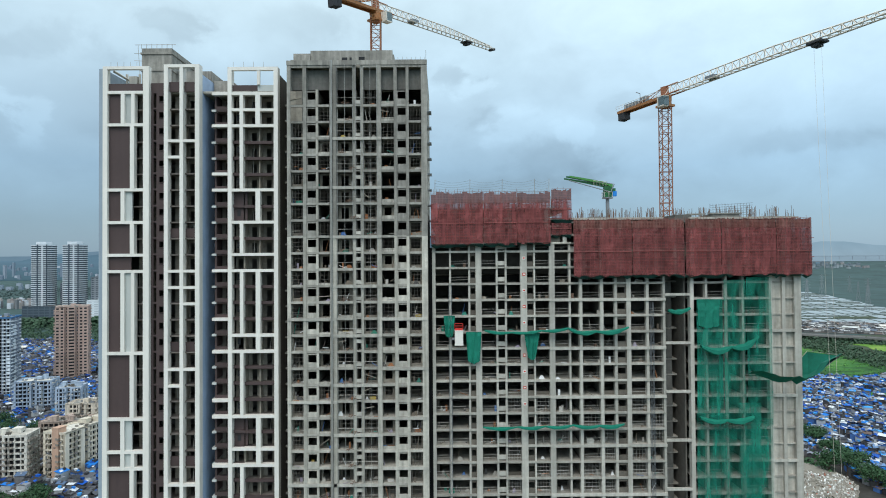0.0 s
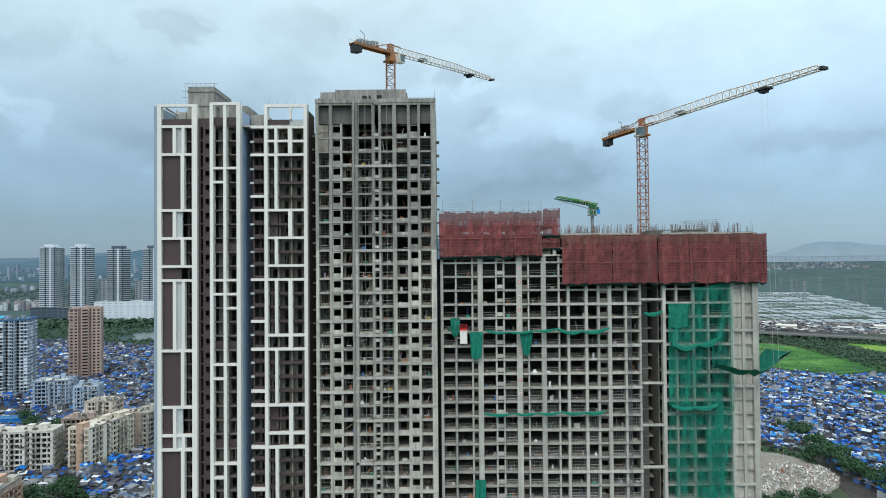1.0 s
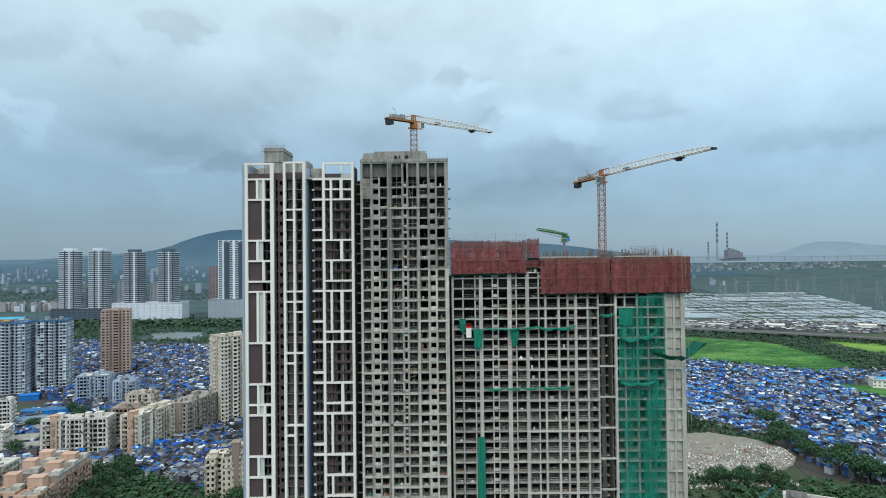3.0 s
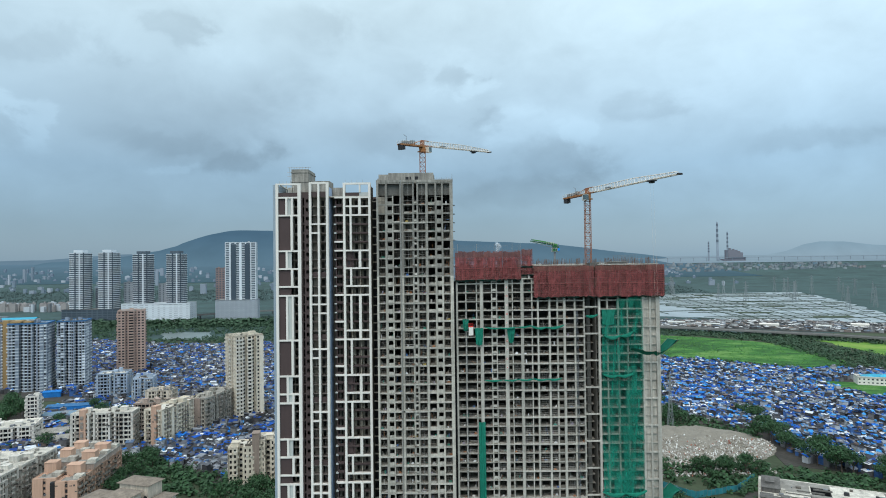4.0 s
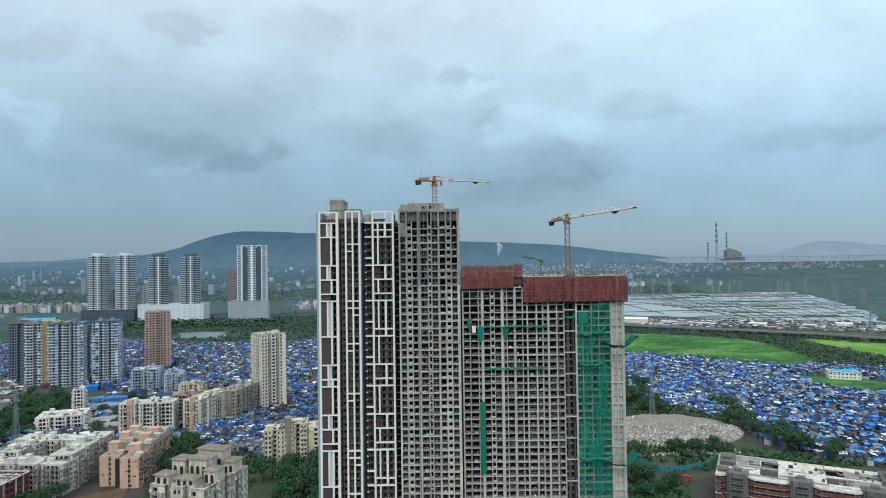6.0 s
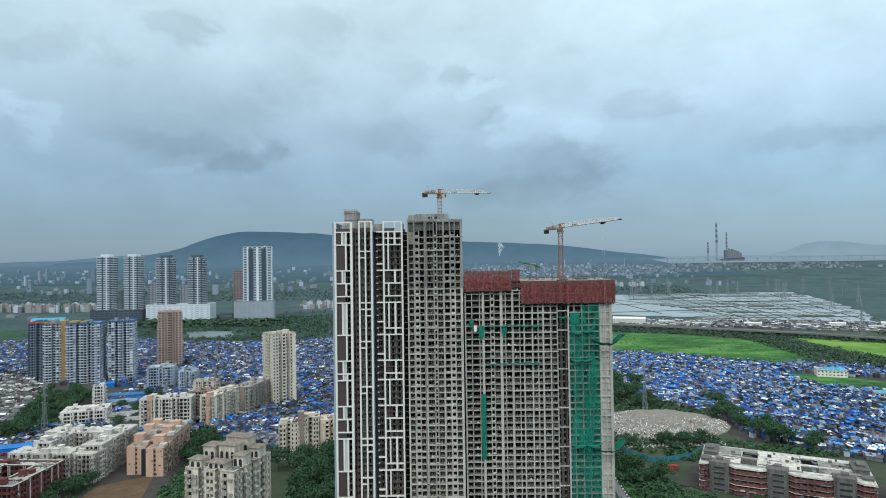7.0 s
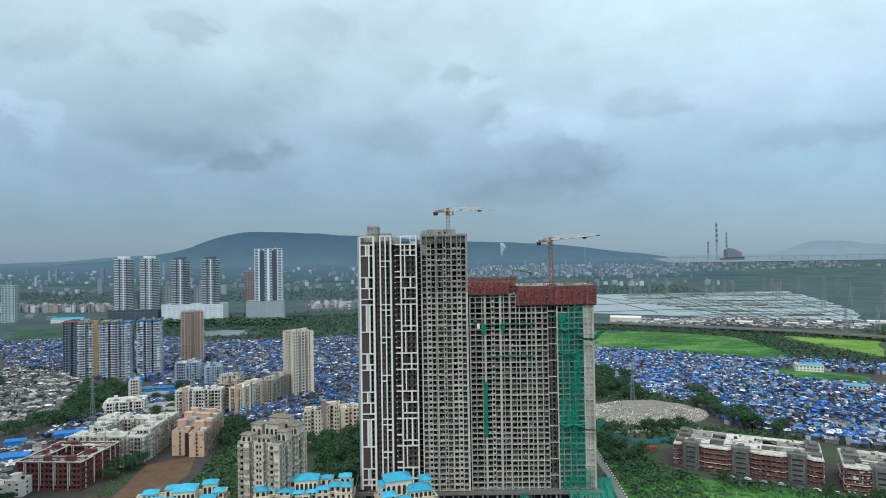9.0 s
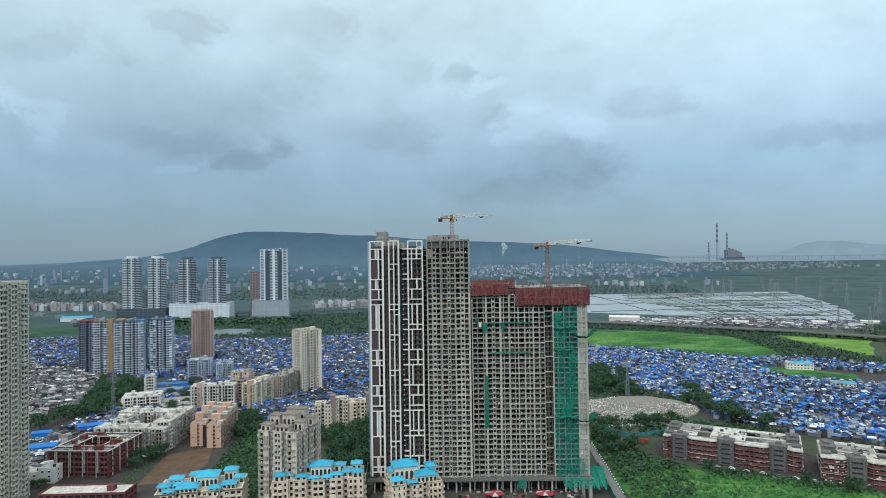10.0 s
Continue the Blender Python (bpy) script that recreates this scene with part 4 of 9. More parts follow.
    slab.box(-50.7, -44.6, y + 0.9, y + 22, -0.12, 0.12).box(-42.2, -39.4, y + 2.4, y + 22, -0.1, 0.1).box(-39.4, -30.6, y3 + 1.0, y + 22, -0.12, 0.12)
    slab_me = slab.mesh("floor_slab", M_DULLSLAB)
    rooms = []
    h0, h1 = 0.1, FLOOR - 0.1
    for x0, x1, yy, door in ((-56.7, -53.5, y + 3.0, 0.3), (-49.98, -47.5, y + 3.2, 0.75), (-47.5, -44.6, y + 3.2, 0.3), (-38.73, -36.9, y3 + 2.4, 0.5), (-36.6, -33.9, y3 + 3.0, 0.45), (-33.9, -30.6, y3 + 3.0, 0.4)):
        dx = x0 + (x1 - x0) * door
        s = Shape().add([(x0, yy, h0), (dx - 0.45, yy, h0), (dx - 0.45, yy, 2.2), (dx + 0.45, yy, 2.2), (dx + 0.45, yy, h0), (x1, yy, h0), (x1, yy, h1), (x0, yy, h1)], [(0, 1, 2, 7), (2, 3, 6, 7), (3, 4, 5, 6)])
        rooms.append(s.mesh("inner_wall", M_BEIGE))
    for x in (-53.6, -47.5, -36.75, -33.9):
        box_part("dividing_wall", x - 0.1, x + 0.1, (y if x < -45 else y3) + 1.3, (y if x < -45 else y3) + 3.2, base, 148, M_BEIGE, t)
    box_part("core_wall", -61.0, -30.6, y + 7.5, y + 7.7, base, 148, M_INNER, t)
    front = Shape()
    front.box(-38.73, -36.7, y3 + 0.8, y3 + 1.2, -0.2, 0.35).box(-36.7, -30.9, y3 + 0.75, y3 + 1.2, -0.28, 0.24)
    front_me = front.mesh("balcony_upstand", M_BROWN)
    rec = Shape()
    # brown recess between frames one and two: wall with a slot and a window
    yr = y + 0.85
    rec.box(-53.45, -53.0, yr, yr + 0.3, 0.0, FLOOR).box(-52.45, -51.95, yr, yr + 0.3, 0, FLOOR).box(-51.95, -50.7, yr, yr + 0.3, 0.0, 1.35).box(-51.95, -50.7, yr, yr + 0.3, 2.5, FLOOR).box(-53.0, -52.45, yr, yr + 0.3, 0, 0.3)
    rec_me = rec.mesh("recess_wall", M_BROWN)
    sill_me = Shape().box(-52.0, -50.7, yr - 0.12, yr, 1.3, 1.42).mesh("window_ledge", M_BROWN)
    bal = Shape()
    yb = y + 2.4
    bal.box(-42.2, -39.5, yb, yb + 0.15, -0.15, 0.85).box(-42.2, -41.9, yb, y + 8, 0.85, FLOOR - 0.15).box(-39.9, -39.5, yb, y + 8, 0.85, FLOOR - 0.15)
    bal_me = bal.mesh("balcony_front", M_BROWN)
    balb_me = Shape().box(-41.9, -41.2, yb + 3.0, yb + 3.2, 0, FLOOR - 0.1).box(-40.7, -39.5, yb + 3.0, yb + 3.2, 0, FLOOR - 0.1).mesh("balcony_wall", M_BEIGE)
    tip_me = Shape().box(-42.7, -41.9, yb - 0.3, yb + 1.2, -0.2, 0.2).mesh("slab_tip", M_PALE)
    rng = random.Random(8)
    brown_floor = {8, 15, 22, 29, 36}
    for k in range(45):
        z = lev[k] - FLOOR
        if z < base - 2.5:
            continue
        part("floor_slab", slab_me, M_CONC, t, at=(0, 0, z))
        for room in rooms:
            part("inner_wall", room, M_BEIGE, t, at=(0, 0, z))
        part("balcony_upstand", front_me, M_BROWN, t, at=(0, 0, z))
        part("recess_wall", rec_me, M_BROWN, t, at=(0, 0, z))
        part("window_ledge", sill_me, M_BROWN, t, at=(0, 0, z))
        part("balcony_front", bal_me, M_BROWN, t, at=(0, 0, z))
        part("balcony_wall", balb_me, M_BEIGE, t, at=(0, 0, z))
        part("slab_tip", tip_me, M_PALE, t, at=(0, 0, z))
        if k in brown_floor:
            box_part("brown_panel", -49.98, -44.99, y + 1.15, y + 1.3, z + 0.2, z + 1.9, M_BROWN, t)
        if rng.random() < 0.55:
            x = rng.choice((-56.0, -48.9, -46.1, -35.2, -32.2))
            yy = y + 1.9 if x < -45 else y3 + 1.9
            part("prop", Shape().bar((x, yy, z + 0.1), (x + rng.uniform(-0.4, 0.4), yy, z + 2.8), 0.05), M_PIPE, t)
        box_part("meter_box", -38.1, -37.5, y3 + 1.25, y3 + 1.45, z + 1.2, z + 2.3, M_DARK, t) if k % 2 else None
    # body behind, roof and lift house
    box_part("rear_wall", -61.9, -30.3, y + 21.8, y + 22.2, base, 150, M_BROWN, t)
    box_part("gable_wall", -61.9, -61.5, y + 1.6, y + 21.8, base, 150, M_PALE, t)
    box_part("roof_slab", -61.5, -30.6, y + 1.6, y + 21.8, 148.0, 148.4, M_CONC, t)
    part("lift_house", Shape().box(-58.3, -52.4, 119.3, 130.5, 148.4, 158.5).box(-58.5, -52.2, 119.1, 130.7, 157.3, 157.65).box(-58.5, -52.2, 119.1, 130.7, 154.0, 154.2)
         .box(-52.4, -45.5, 121.5, 129, 148.4, 154.6).box(-44.0, -40.5, 119.0, 124, 148.4, 151.9), M_RAW, t, "raw concrete lift house")
    rail = Shape()
    for x in np.arange(-58.4, -52, 1.0):
        rail.bar((x, 119.4, 158.5), (x, 119.4, 159.4), 0.05)
    for x in np.arange(-60.6, -54.6, 1.2):
        rail.bar((x, y + 0.3, 152.7), (x, y + 0.3, 153.6), 0.04)
    for x in np.arange(-38.5, -31, 1.9):
        rail.bar((x, y3 + 0.3, 152.9), (x, y3 + 0.3, 153.9), 0.04)
    rail.bar((-59.5, 119.0, 159.1), (-51.5, 119.0, 159.1), 0.05).bar((-58.4, 119.2, 150), (-58.9, 119.0, 159.2), 0.05).bar((-59.6, 119, 156), (-58.3, 119.2, 156), 0.05).bar((-59.6, 119, 157.4), (-58.3, 119.2, 157.4), 0.05)
    part("roof_props", rail, M_PIPE, t)
    return t


tower_white()


def floor_clutter(parent, y, bays, levels, seed, share):
    """Heaps, boards, props and stacked blocks left on the open floors. share: how full a bay is, by level."""
    rng = random.Random(seed)
    s = Shape()
    for k, z in enumerate(levels):
        for a, b in bays:
            for _ in range(4):
                if rng.random() > share(k):
                    continue
                x, yy, r = rng.uniform(a + 0.2, b - 0.3), y + rng.uniform(0.45, 1.8), rng.random()
                if r < 0.35:
                    w = rng.uniform(0.25, 0.7)
                    s.prism([(x - w, yy), (x + w, yy), (x + w * 0.8, yy + 0.7), (x - w * 0.7, yy + 0.6)], z + 0.14, z + rng.uniform(0.35, 0.9), top=[(x - w * 0.3, yy + 0.2), (x + w * 0.4, yy + 0.2), (x + w * 0.3, yy + 0.5), (x - w * 0.2, yy + 0.5)])
                elif r < 0.6:
                    s.bar((x, yy, z + 0.15), (min(b, x + rng.uniform(-0.6, 0.9)), yy + 0.2, z + rng.uniform(1.2, 2.5)), rng.uniform(0.03, 0.08))
                elif r < 0.8:
                    w = rng.uniform(0.15, 0.5)
                    s.box(x, x + w, yy, yy + 0.4, z + 0.14, z + rng.uniform(0.4, 1.3))
                else:
                    s.bar((x, y - 0.05, z + rng.uniform(0.2, 1.0)), (min(b, x + rng.uniform(0.5, 1.6)), y + 0.1, z + rng.uniform(0.1, 1.2)), 0.05)
    part("floor_clutter", s, M_CLUTTER, parent, kind="stuff")


# ---- bare concrete tower ----
def tower_grey():
    t = thing("concrete_tower", "unfinished grey concrete apartment tower with empty window openings", "building")
    X = lambda px: -27.9 + (px - 508) / 9.70
    y, base, top = 111.4, 12.5, 153.2
    lev = [148.1 - FLOOR * k for k in range(46)]
    cols = [(508, 514.5), (536, 542), (583, 585), (589, 595.5), (624.5, 629), (638.5, 642.5), (667, 675), (697.5, 703), (719, 724), (746, 756.5)]
    for a, b in cols:
        d = 0.0 if b - a > 4.5 else 0.25
        box_part("column", X(a), X(b), y + d, y + 1.6, base, 121.0, M_CONC, t)
        box_part("column", X(a), X(b), y + d, y + 1.6, 121.0, top, M_RAW, t)
    # each storey: slab with edge beams
    slab = Shape().box(X(508.5), X(756), y + 0.3, y + 24, -0.14, 0.15)
    for a, b in ((514.5, 536), (542, 583), (595.5, 624.5), (642.5, 667), (675, 697.5), (703, 719), (724, 746)):
        slab.box(X(a), X(b), y + 0.1, y + 0.6, -0.3, 0.13)
    slab_me = slab.mesh("floor_slab", M_SLAB)
    raw_slab_me = slab.mesh("floor_slab", M_RAWSLAB)
    # blank wall pieces with window and door openings, one per bay
    def bay(a, b, yy, hole=None, h=FLOOR - 0.4):
        s = Shape()
        x0, x1 = X(a), X(b)
        if hole is None:
            return s.box(x0, x1, yy, yy + 0.15, 0.15, h)
        u0, u1, z0, z1 = hole
        return wall_hole(x0, x1, 0.15, h, (x0 + (x1 - x0) * u0, x0 + (x1 - x0) * u1, z0, z1), yy)
    wins = [bay(542, 559.5, y + 0.2, (0.12, 0.98, 1.05, 2.4)).mesh("window_wall", M_CONC), bay(703, 719, y + 0.2, (0.08, 0.98, 1.15, 2.45)).mesh("window_wall", M_CONC)]
    raw_wins = [me.copy() for me in wins]
    for me in raw_wins:
        me.materials[0] = M_RAW
    rib_me = Shape().box(X(559), X(563), y + 0.1, y + 0.8, 0.1, FLOOR - 0.1).mesh("rib", M_CONC)
    low = [bay(675, 697.5, y + 0.35, (0, 1, 0.75, 2.6)).mesh("sill_wall", M_CONC), bay(563, 583, y + 0.4, (0, 1, 0.45, 2.6)).mesh("sill_wall", M_CONC), bay(597, 624, y + 0.5, (0, 1, 0.6, 2.6)).mesh("sill_wall", M_CONC)]
    fills = {"a": bay(514.5, 536, y + 1.2, (0.12, 0.88, 0.7, 2.4)).mesh("infill_wall", M_BEIGE), "b": bay(563, 583, y + 1.5, (0.25, 0.85, 0.3, 2.3)).mesh("infill_wall", M_BEIGE),
             "c": bay(595.5, 624.5, y + 2.0, (0.2, 0.65, 0.15, 2.3)).mesh("infill_wall", M_BEIGE), "d": bay(642.5, 667, y + 1.2, (0.1, 0.9, 0.5, 2.5)).mesh("infill_wall", M_BEIGE),
             "e": bay(675, 697.5, y + 1.2, (0.2, 0.75, 0.8, 2.3)).mesh("infill_wall", M_BEIGE), "f": bay(724, 746, y + 1.0, (0.12, 0.88, 0.7, 2.4)).mesh("infill_wall", M_BEIGE)}
    # Darker copies of the infill walls, used on the lower storeys.
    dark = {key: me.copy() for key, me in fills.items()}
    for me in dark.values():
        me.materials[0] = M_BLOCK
    span = {"a": (514.5, 536), "b": (563, 583), "c": (595.5, 624.5), "d": (642.5, 667), "e": (675, 697.5), "f": (724, 746)}
    grids = {}
    for key, (a, b) in span.items():
        s = Shape()
        n = 4 if key in "adf" else 3
        for q in range(n):
            x = X(a) + (X(b) - X(a)) * (q + 0.5) / n
            s.bar((x, y + 0.3, 0.1), (x, y + 0.3, FLOOR - 0.3), 0.022)
        for z in (0.55, 1.15, 1.9):
            s.bar((X(a), y + 0.3, z), (X(b), y + 0.3, z), 0.02)
        grids[key] = s.mesh("scaffold_grid", M_OLDPIPE)
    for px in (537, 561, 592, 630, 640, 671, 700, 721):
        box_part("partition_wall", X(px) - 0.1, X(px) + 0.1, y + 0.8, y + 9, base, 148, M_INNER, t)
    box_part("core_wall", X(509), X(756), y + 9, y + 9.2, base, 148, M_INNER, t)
    lintel_me = Shape().box(X(629), X(638.5), y + 0.3, y + 0.6, 0.3, 0.95).mesh("shaft_lintel", M_CONC2)
    ledge_me = Shape().box(X(756), X(756) + 0.75, y + 5.5, y + 8, -0.12, 0.12).mesh("side_ledge", M_STEEL)
    stub_me = Shape().box(X(514.5), X(514.5) + 1.2, y + 0.05, y + 0.3, 0.1, 2.6).mesh("stub", M_BEIGE)
    odd = [Shape().box(0, 0.5, 0, 0.4, 0, 0.9).mesh("loose_block", M_ODD), Shape().box(0, 1.1, 0, 0.5, 0, 0.5).mesh("loose_block", M_ODD), Shape().bar((0, 0, 0), (0.4, 0.2, 1.9), 0.06).mesh("loose_block", M_ODD), Shape().prism([(0, 0), (1.2, 0), (0.9, 0.6), (0.2, 0.6)], 0, 0.6, top=[(0.3, 0.1), (0.9, 0.1), (0.7, 0.4), (0.4, 0.4)]).mesh("loose_block", M_ODD)]
    rng = random.Random(21)
    for k in range(46):
        z = lev[k] - FLOOR
        if z < base - 3:
            break
        part("floor_slab", raw_slab_me if k < 9 else slab_me, M_CONC, t, at=(0, 0, z))
        for w in raw_wins if k < 9 else wins:
            part("window_wall", w, M_CONC, t, at=(0, 0, z))
        part("rib", rib_me, M_CONC, t, at=(0, 0, z))
        part("shaft_lintel", lintel_me, M_CONC2, t, at=(0, 0, z + rng.choice((0, 0, 1.2))))
        part("side_ledge", ledge_me, M_STEEL, t, at=(0, 0, z))
        low_share = min(1.0, max(0.0, (k - 1) / 14))
        for key in "abcdef":
            r = rng.random()
            chance = {"a": 0.55, "b": 0.35, "c": 0.7, "d": 0.85, "e": 0.15, "f": 0.8}[key]
            if k >= 3 and r < chance * (0.55 + 0.45 * low_share) or r < low_share * 0.85 - 0.1:
                part("infill_wall", fills[key] if k < 16 + rng.randrange(6) else dark[key], M_BEIGE, t, at=(0, 0, z))
            if (key in "adf" and rng.random() < 0.9) or rng.random() < 0.3:
                part("scaffold_grid", grids[key], M_PIPE, t, at=(0, 0, z))
        for q, w in enumerate(low):
            if rng.random() < (0.3 if q else 0.5):
                part("sill_wall", w, M_CONC, t, at=(0, 0, z))
        for _ in range(3):
            bx = X(rng.choice((516, 546, 565, 598, 610, 645, 678, 726)) + rng.uniform(0, 12))
            if rng.random() < 0.75:
                part("loose_block", odd[rng.randrange(4)], M_ODD, t, at=(bx, y + rng.uniform(0.5, 1.2), z + 0.15))
        if rng.random() < 0.35:
            bx = X(rng.choice((514, 563, 596, 643, 676)))
            part("plank", Shape().bar((bx, y - 0.1, z + rng.uniform(0.8, 2.2)), (bx + rng.uniform(1.0, 2.4), y + 0.1, z + rng.uniform(0.6, 2.4)), 0.07), M_BEIGE, t)
        if k < 2:
            for dx in (0, 1.1):
                part("stub", stub_me, M_BEIGE, t, at=(dx - 0.2, 0, z))
        if k % 3 == 2:
            box_part("long_beam", X(589), X(675), y - 0.12, y + 0.2, z - 0.42, z + 0.12, M_CONC2, t)
        if k % 3 == 1 and k > 12:
            box_part("long_beam", X(675), X(756), y - 0.12, y + 0.2, z - 0.4, z + 0.12, M_CONC2, t)
        if k % 5 == 3 and k > 10:
            box_part("long_beam", X(508), X(595), y - 0.12, y + 0.2, z - 0.4, z + 0.12, M_CONC2, t)
        if rng.random() < 0.7:
            x = X(rng.uniform(596, 622))
            part("rebar_tangle", Shape().bar((x, y - 0.3, z + 0.3), (x + rng.uniform(0.5, 1.5), y + 0.4, z + rng.uniform(0.2, 0.6)), 0.06).bar((x, y + 0.3, z + 0.6), (x + 1.4, y - 0.2, z + 0.4), 0.05).bar((x + 0.4, y - 0.35, z + 0.1), (x + 0.9, y - 0.2, z + 0.9), 0.05), M_RUST, t)
    floor_clutter(t, y, [(X(a), X(b)) for a, b in ((514.5, 536), (563, 583), (595.5, 624.5), (642.5, 667), (675, 697.5), (724, 746))], [v - FLOOR for v in lev if v - FLOOR > base], 61, lambda k: 0.25 + 0.012 * k)
    # top storey, blind panels
    for a, b in ((514.5, 536), (542, 583), (595.5, 624.5), (642.5, 667), (675, 697.5), (703, 719), (724, 746)):
        box_part("blind_panel", X(a), X(b), y + 1.3, y + 1.45, 148.2, 151.9, M_GRIME_SHADE, t)
        box_part("top_beam", X(a), X(b), y + 0.05, y + 0.6, 152.0, top, M_RAW, t)
    box_part("top_beam", X(507.5), X(757), y - 0.08, y + 0.04, 152.45, 153.3, M_RAW, t)
    box_part("roof_slab", X(508.5), X(756), y + 0.8, y + 24, 152.2, 152.6, M_CONC, t)
    box_part("side_wall", X(755.5) - 0.3, X(755.5), y + 1.6, y + 24, base, 152.2, M_CONC, t)
    box_part("side_wall", X(508.5), X(508.5) + 0.3, y + 1.6, y + 24, base, 152.2, M_CONC, t)
    box_part("rear_wall", X(508.5), X(756), y + 24, y + 24.3, base, 152.2, M_CONC, t)
    part("roof_house", Shape().box(X(513), X(688), y + 3, y + 16, 152.6, 155.6).box(X(520), X(545), y + 2.2, y + 3, 152.6, 155.1).box(X(545), X(694), y + 2.6, y + 3, 152.6, 156.0).box(X(688), X(696), y + 3.2, y + 12, 152.6, 155.4)
         .box(X(510), X(522), y + 2.0, y + 8, 152.6, 154.1), M_RAW, t, "raw concrete roof house")
    for px, w, h in ((607, 1.0, 0.9), (638, 1.1, 1.1), (618, 0.4, 0.9)):
        box_part("roof_opening", X(px) - w / 2, X(px) + w / 2, y + 2.5, y + 2.7, 154.2 - h / 2, 154.2 + h / 2, M_DARK, t)
    pipe = Shape()
    for px in (585.5, 587.5):
        pipe.bar((X(px), y - 0.15, base), (X(px), y - 0.15, 153.3), 0.11)
    part("riser_pipe", pipe, M_PIPE, t)
    # tube scaffold up the middle of the face, and the top storey's grids
    for px in (597, 610, 624, 629.5, 638, 643, 655, 667):
        part("scaffold_pole", Shape().bar((X(px), y - 0.45, base), (X(px) + 0.1, y - 0.4, 152.5), 0.032), M_PIPE, t)
    for k in range(1, 46):
        if k % 2 and lev[k] > base:
            part("scaffold_ledger", Shape().bar((X(597), y - 0.42, lev[k] + 1.2), (X(667), y - 0.42, lev[k] + 1.25), 0.028), M_PIPE, t)
    for key in "adf":
        part("scaffold_grid", grids[key], M_PIPE, t, at=(0, 0, 148.2))
    rail = Shape()
    for px in np.arange(697, 757, 8):
        rail.bar((X(px), y + 1, 152.6), (X(px), y + 1, 154.2), 0.03)
    rail.bar((X(697), y + 1, 153.7), (X(756), y + 1, 153.7), 0.025).bar((X(755), y + 1, 152.6), (X(755), y + 1, 155.4), 0.04)
    part("roof_rail", rail, M_PIPE, t)
    s = Shape()
    for k in range(46):
        z = lev[k] - 1.4
        if z > base:
            s.box(-30.2, -27.9, 118.5, 119.0, z, z + 0.35)
    part("link_beams", s, M_CONC, t)
    # Near-black sheet painted as the shade in the gap between the towers.
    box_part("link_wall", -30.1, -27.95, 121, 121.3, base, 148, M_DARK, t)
    return t


tower_grey()


# ---- tower wrapped in screens and nets ----
def tower_red():
    t = thing("screened_tower", "unfinished concrete tower wrapped in maroon screens and green nets", "building")
    y, base = 113.7, 2.0
    lev = [118.15 - FLOOR * k for k in range(-2, 39)]
    low = 10.5
    cols = [(-1.55, -0.95), (1.6, 1.95), (5.15, 5.5), (6.5, 7.6), (10.3, 10.65), (11.95, 12.3), (14.85, 16.05), (17.3, 17.6), (20.2, 21.2), (23.85, 24.2), (25.75, 26.3), (29.6, 30.2),
            (32.3, 32.8), (34.5, 35.3), (38.2, 38.7), (41.3, 41.75), (46.3, 47.0), (49.2, 49.6), (52.8, 53.3), (56.0, 56.4), (60.95, 61.6)]
    for k, (a, b) in enumerate(cols):
        z1 = 119.8 if a < 25 else 113.6
        box_part("column", a, b, y + (0.0 if b - a > 0.55 else 0.18), y + 1.2, base if k % 3 == 0 else low, z1, M_CONC2, t)
    slab = Shape().box(-1.5, 41.5, y + 0.1, y + 26, -0.14, 0.14).box(41.5, 46.4, y + 5, y + 26, -0.14, 0.14).box(46.4, 66.9, y + 0.3, y + 26, -0.14, 0.14)
    for a, b in zip(cols[:15], cols[1:16]):
        if b[0] - a[1] > 2.0:
            slab.box(a[1], b[0], y + 0.12, y + 0.35, -0.18, 0.11)
    for a, b in ((-1.55, 10.65), (11.95, 41.6), (46.4, 61.6)):
        slab.box(a, b, y + 0.02, y + 0.1, -0.24, 0.15)
    for a, b in zip(cols[16:20], cols[17:21]):
        slab.box(a[1], b[0], y + 0.04, y + 0.35, -0.24, 0.12)
    slab_me = slab.mesh("floor_slab", M_SLAB)
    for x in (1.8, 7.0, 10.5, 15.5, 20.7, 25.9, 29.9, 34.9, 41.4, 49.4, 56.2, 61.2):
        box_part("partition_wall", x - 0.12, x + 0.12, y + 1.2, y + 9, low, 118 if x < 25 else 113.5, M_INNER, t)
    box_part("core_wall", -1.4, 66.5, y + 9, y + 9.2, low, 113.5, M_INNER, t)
    spans = [(-0.95, 1.6), (1.95, 5.15), (7.6, 10.3), (12.3, 14.85), (17.6, 20.2), (21.2, 23.85), (26.3, 29.6), (30.2, 32.3), (35.3, 38.2), (38.7, 41.3), (49.6, 52.8), (56.4, 60.9)]
    rails, fills, blocks = [], [], []
    for a, b in spans:
        rails.append(Shape().bar((a, y + 0.5, 0.7), (b, y + 0.5, 0.75), 0.028).bar((a, y + 0.5, 1.2), (b, y + 0.5, 1.25), 0.028).mesh("guard_rail", M_PIPE))
        w = b - a
        fills.append(wall_hole(a, b, 0.14, 2.7, (a + w * 0.22, a + w * 0.94, 0.5, 2.5), y + 2.2).mesh("infill_wall", M_BLOCK))
        blocks.append(Shape().box(a, b, y + 1.2, y + 1.35, 0.14, 0.8).mesh("sill_wall", M_BLOCK))
    # narrow service bay of small windows
    svc = [wall_hole(a, b, 0.14, 2.86, (a + 0.1, b - 0.1, 1.1, 2.2), y + 0.35).mesh("service_wall", M_BLOCK) for a, b in ((5.5, 6.5), (16.05, 17.3), (32.8, 34.5))]
    shaft_me = Shape().box(10.65, 11.95, y + 0.4, y + 0.7, -0.5, 0.3).mesh("shaft_lintel", M_CONC2)
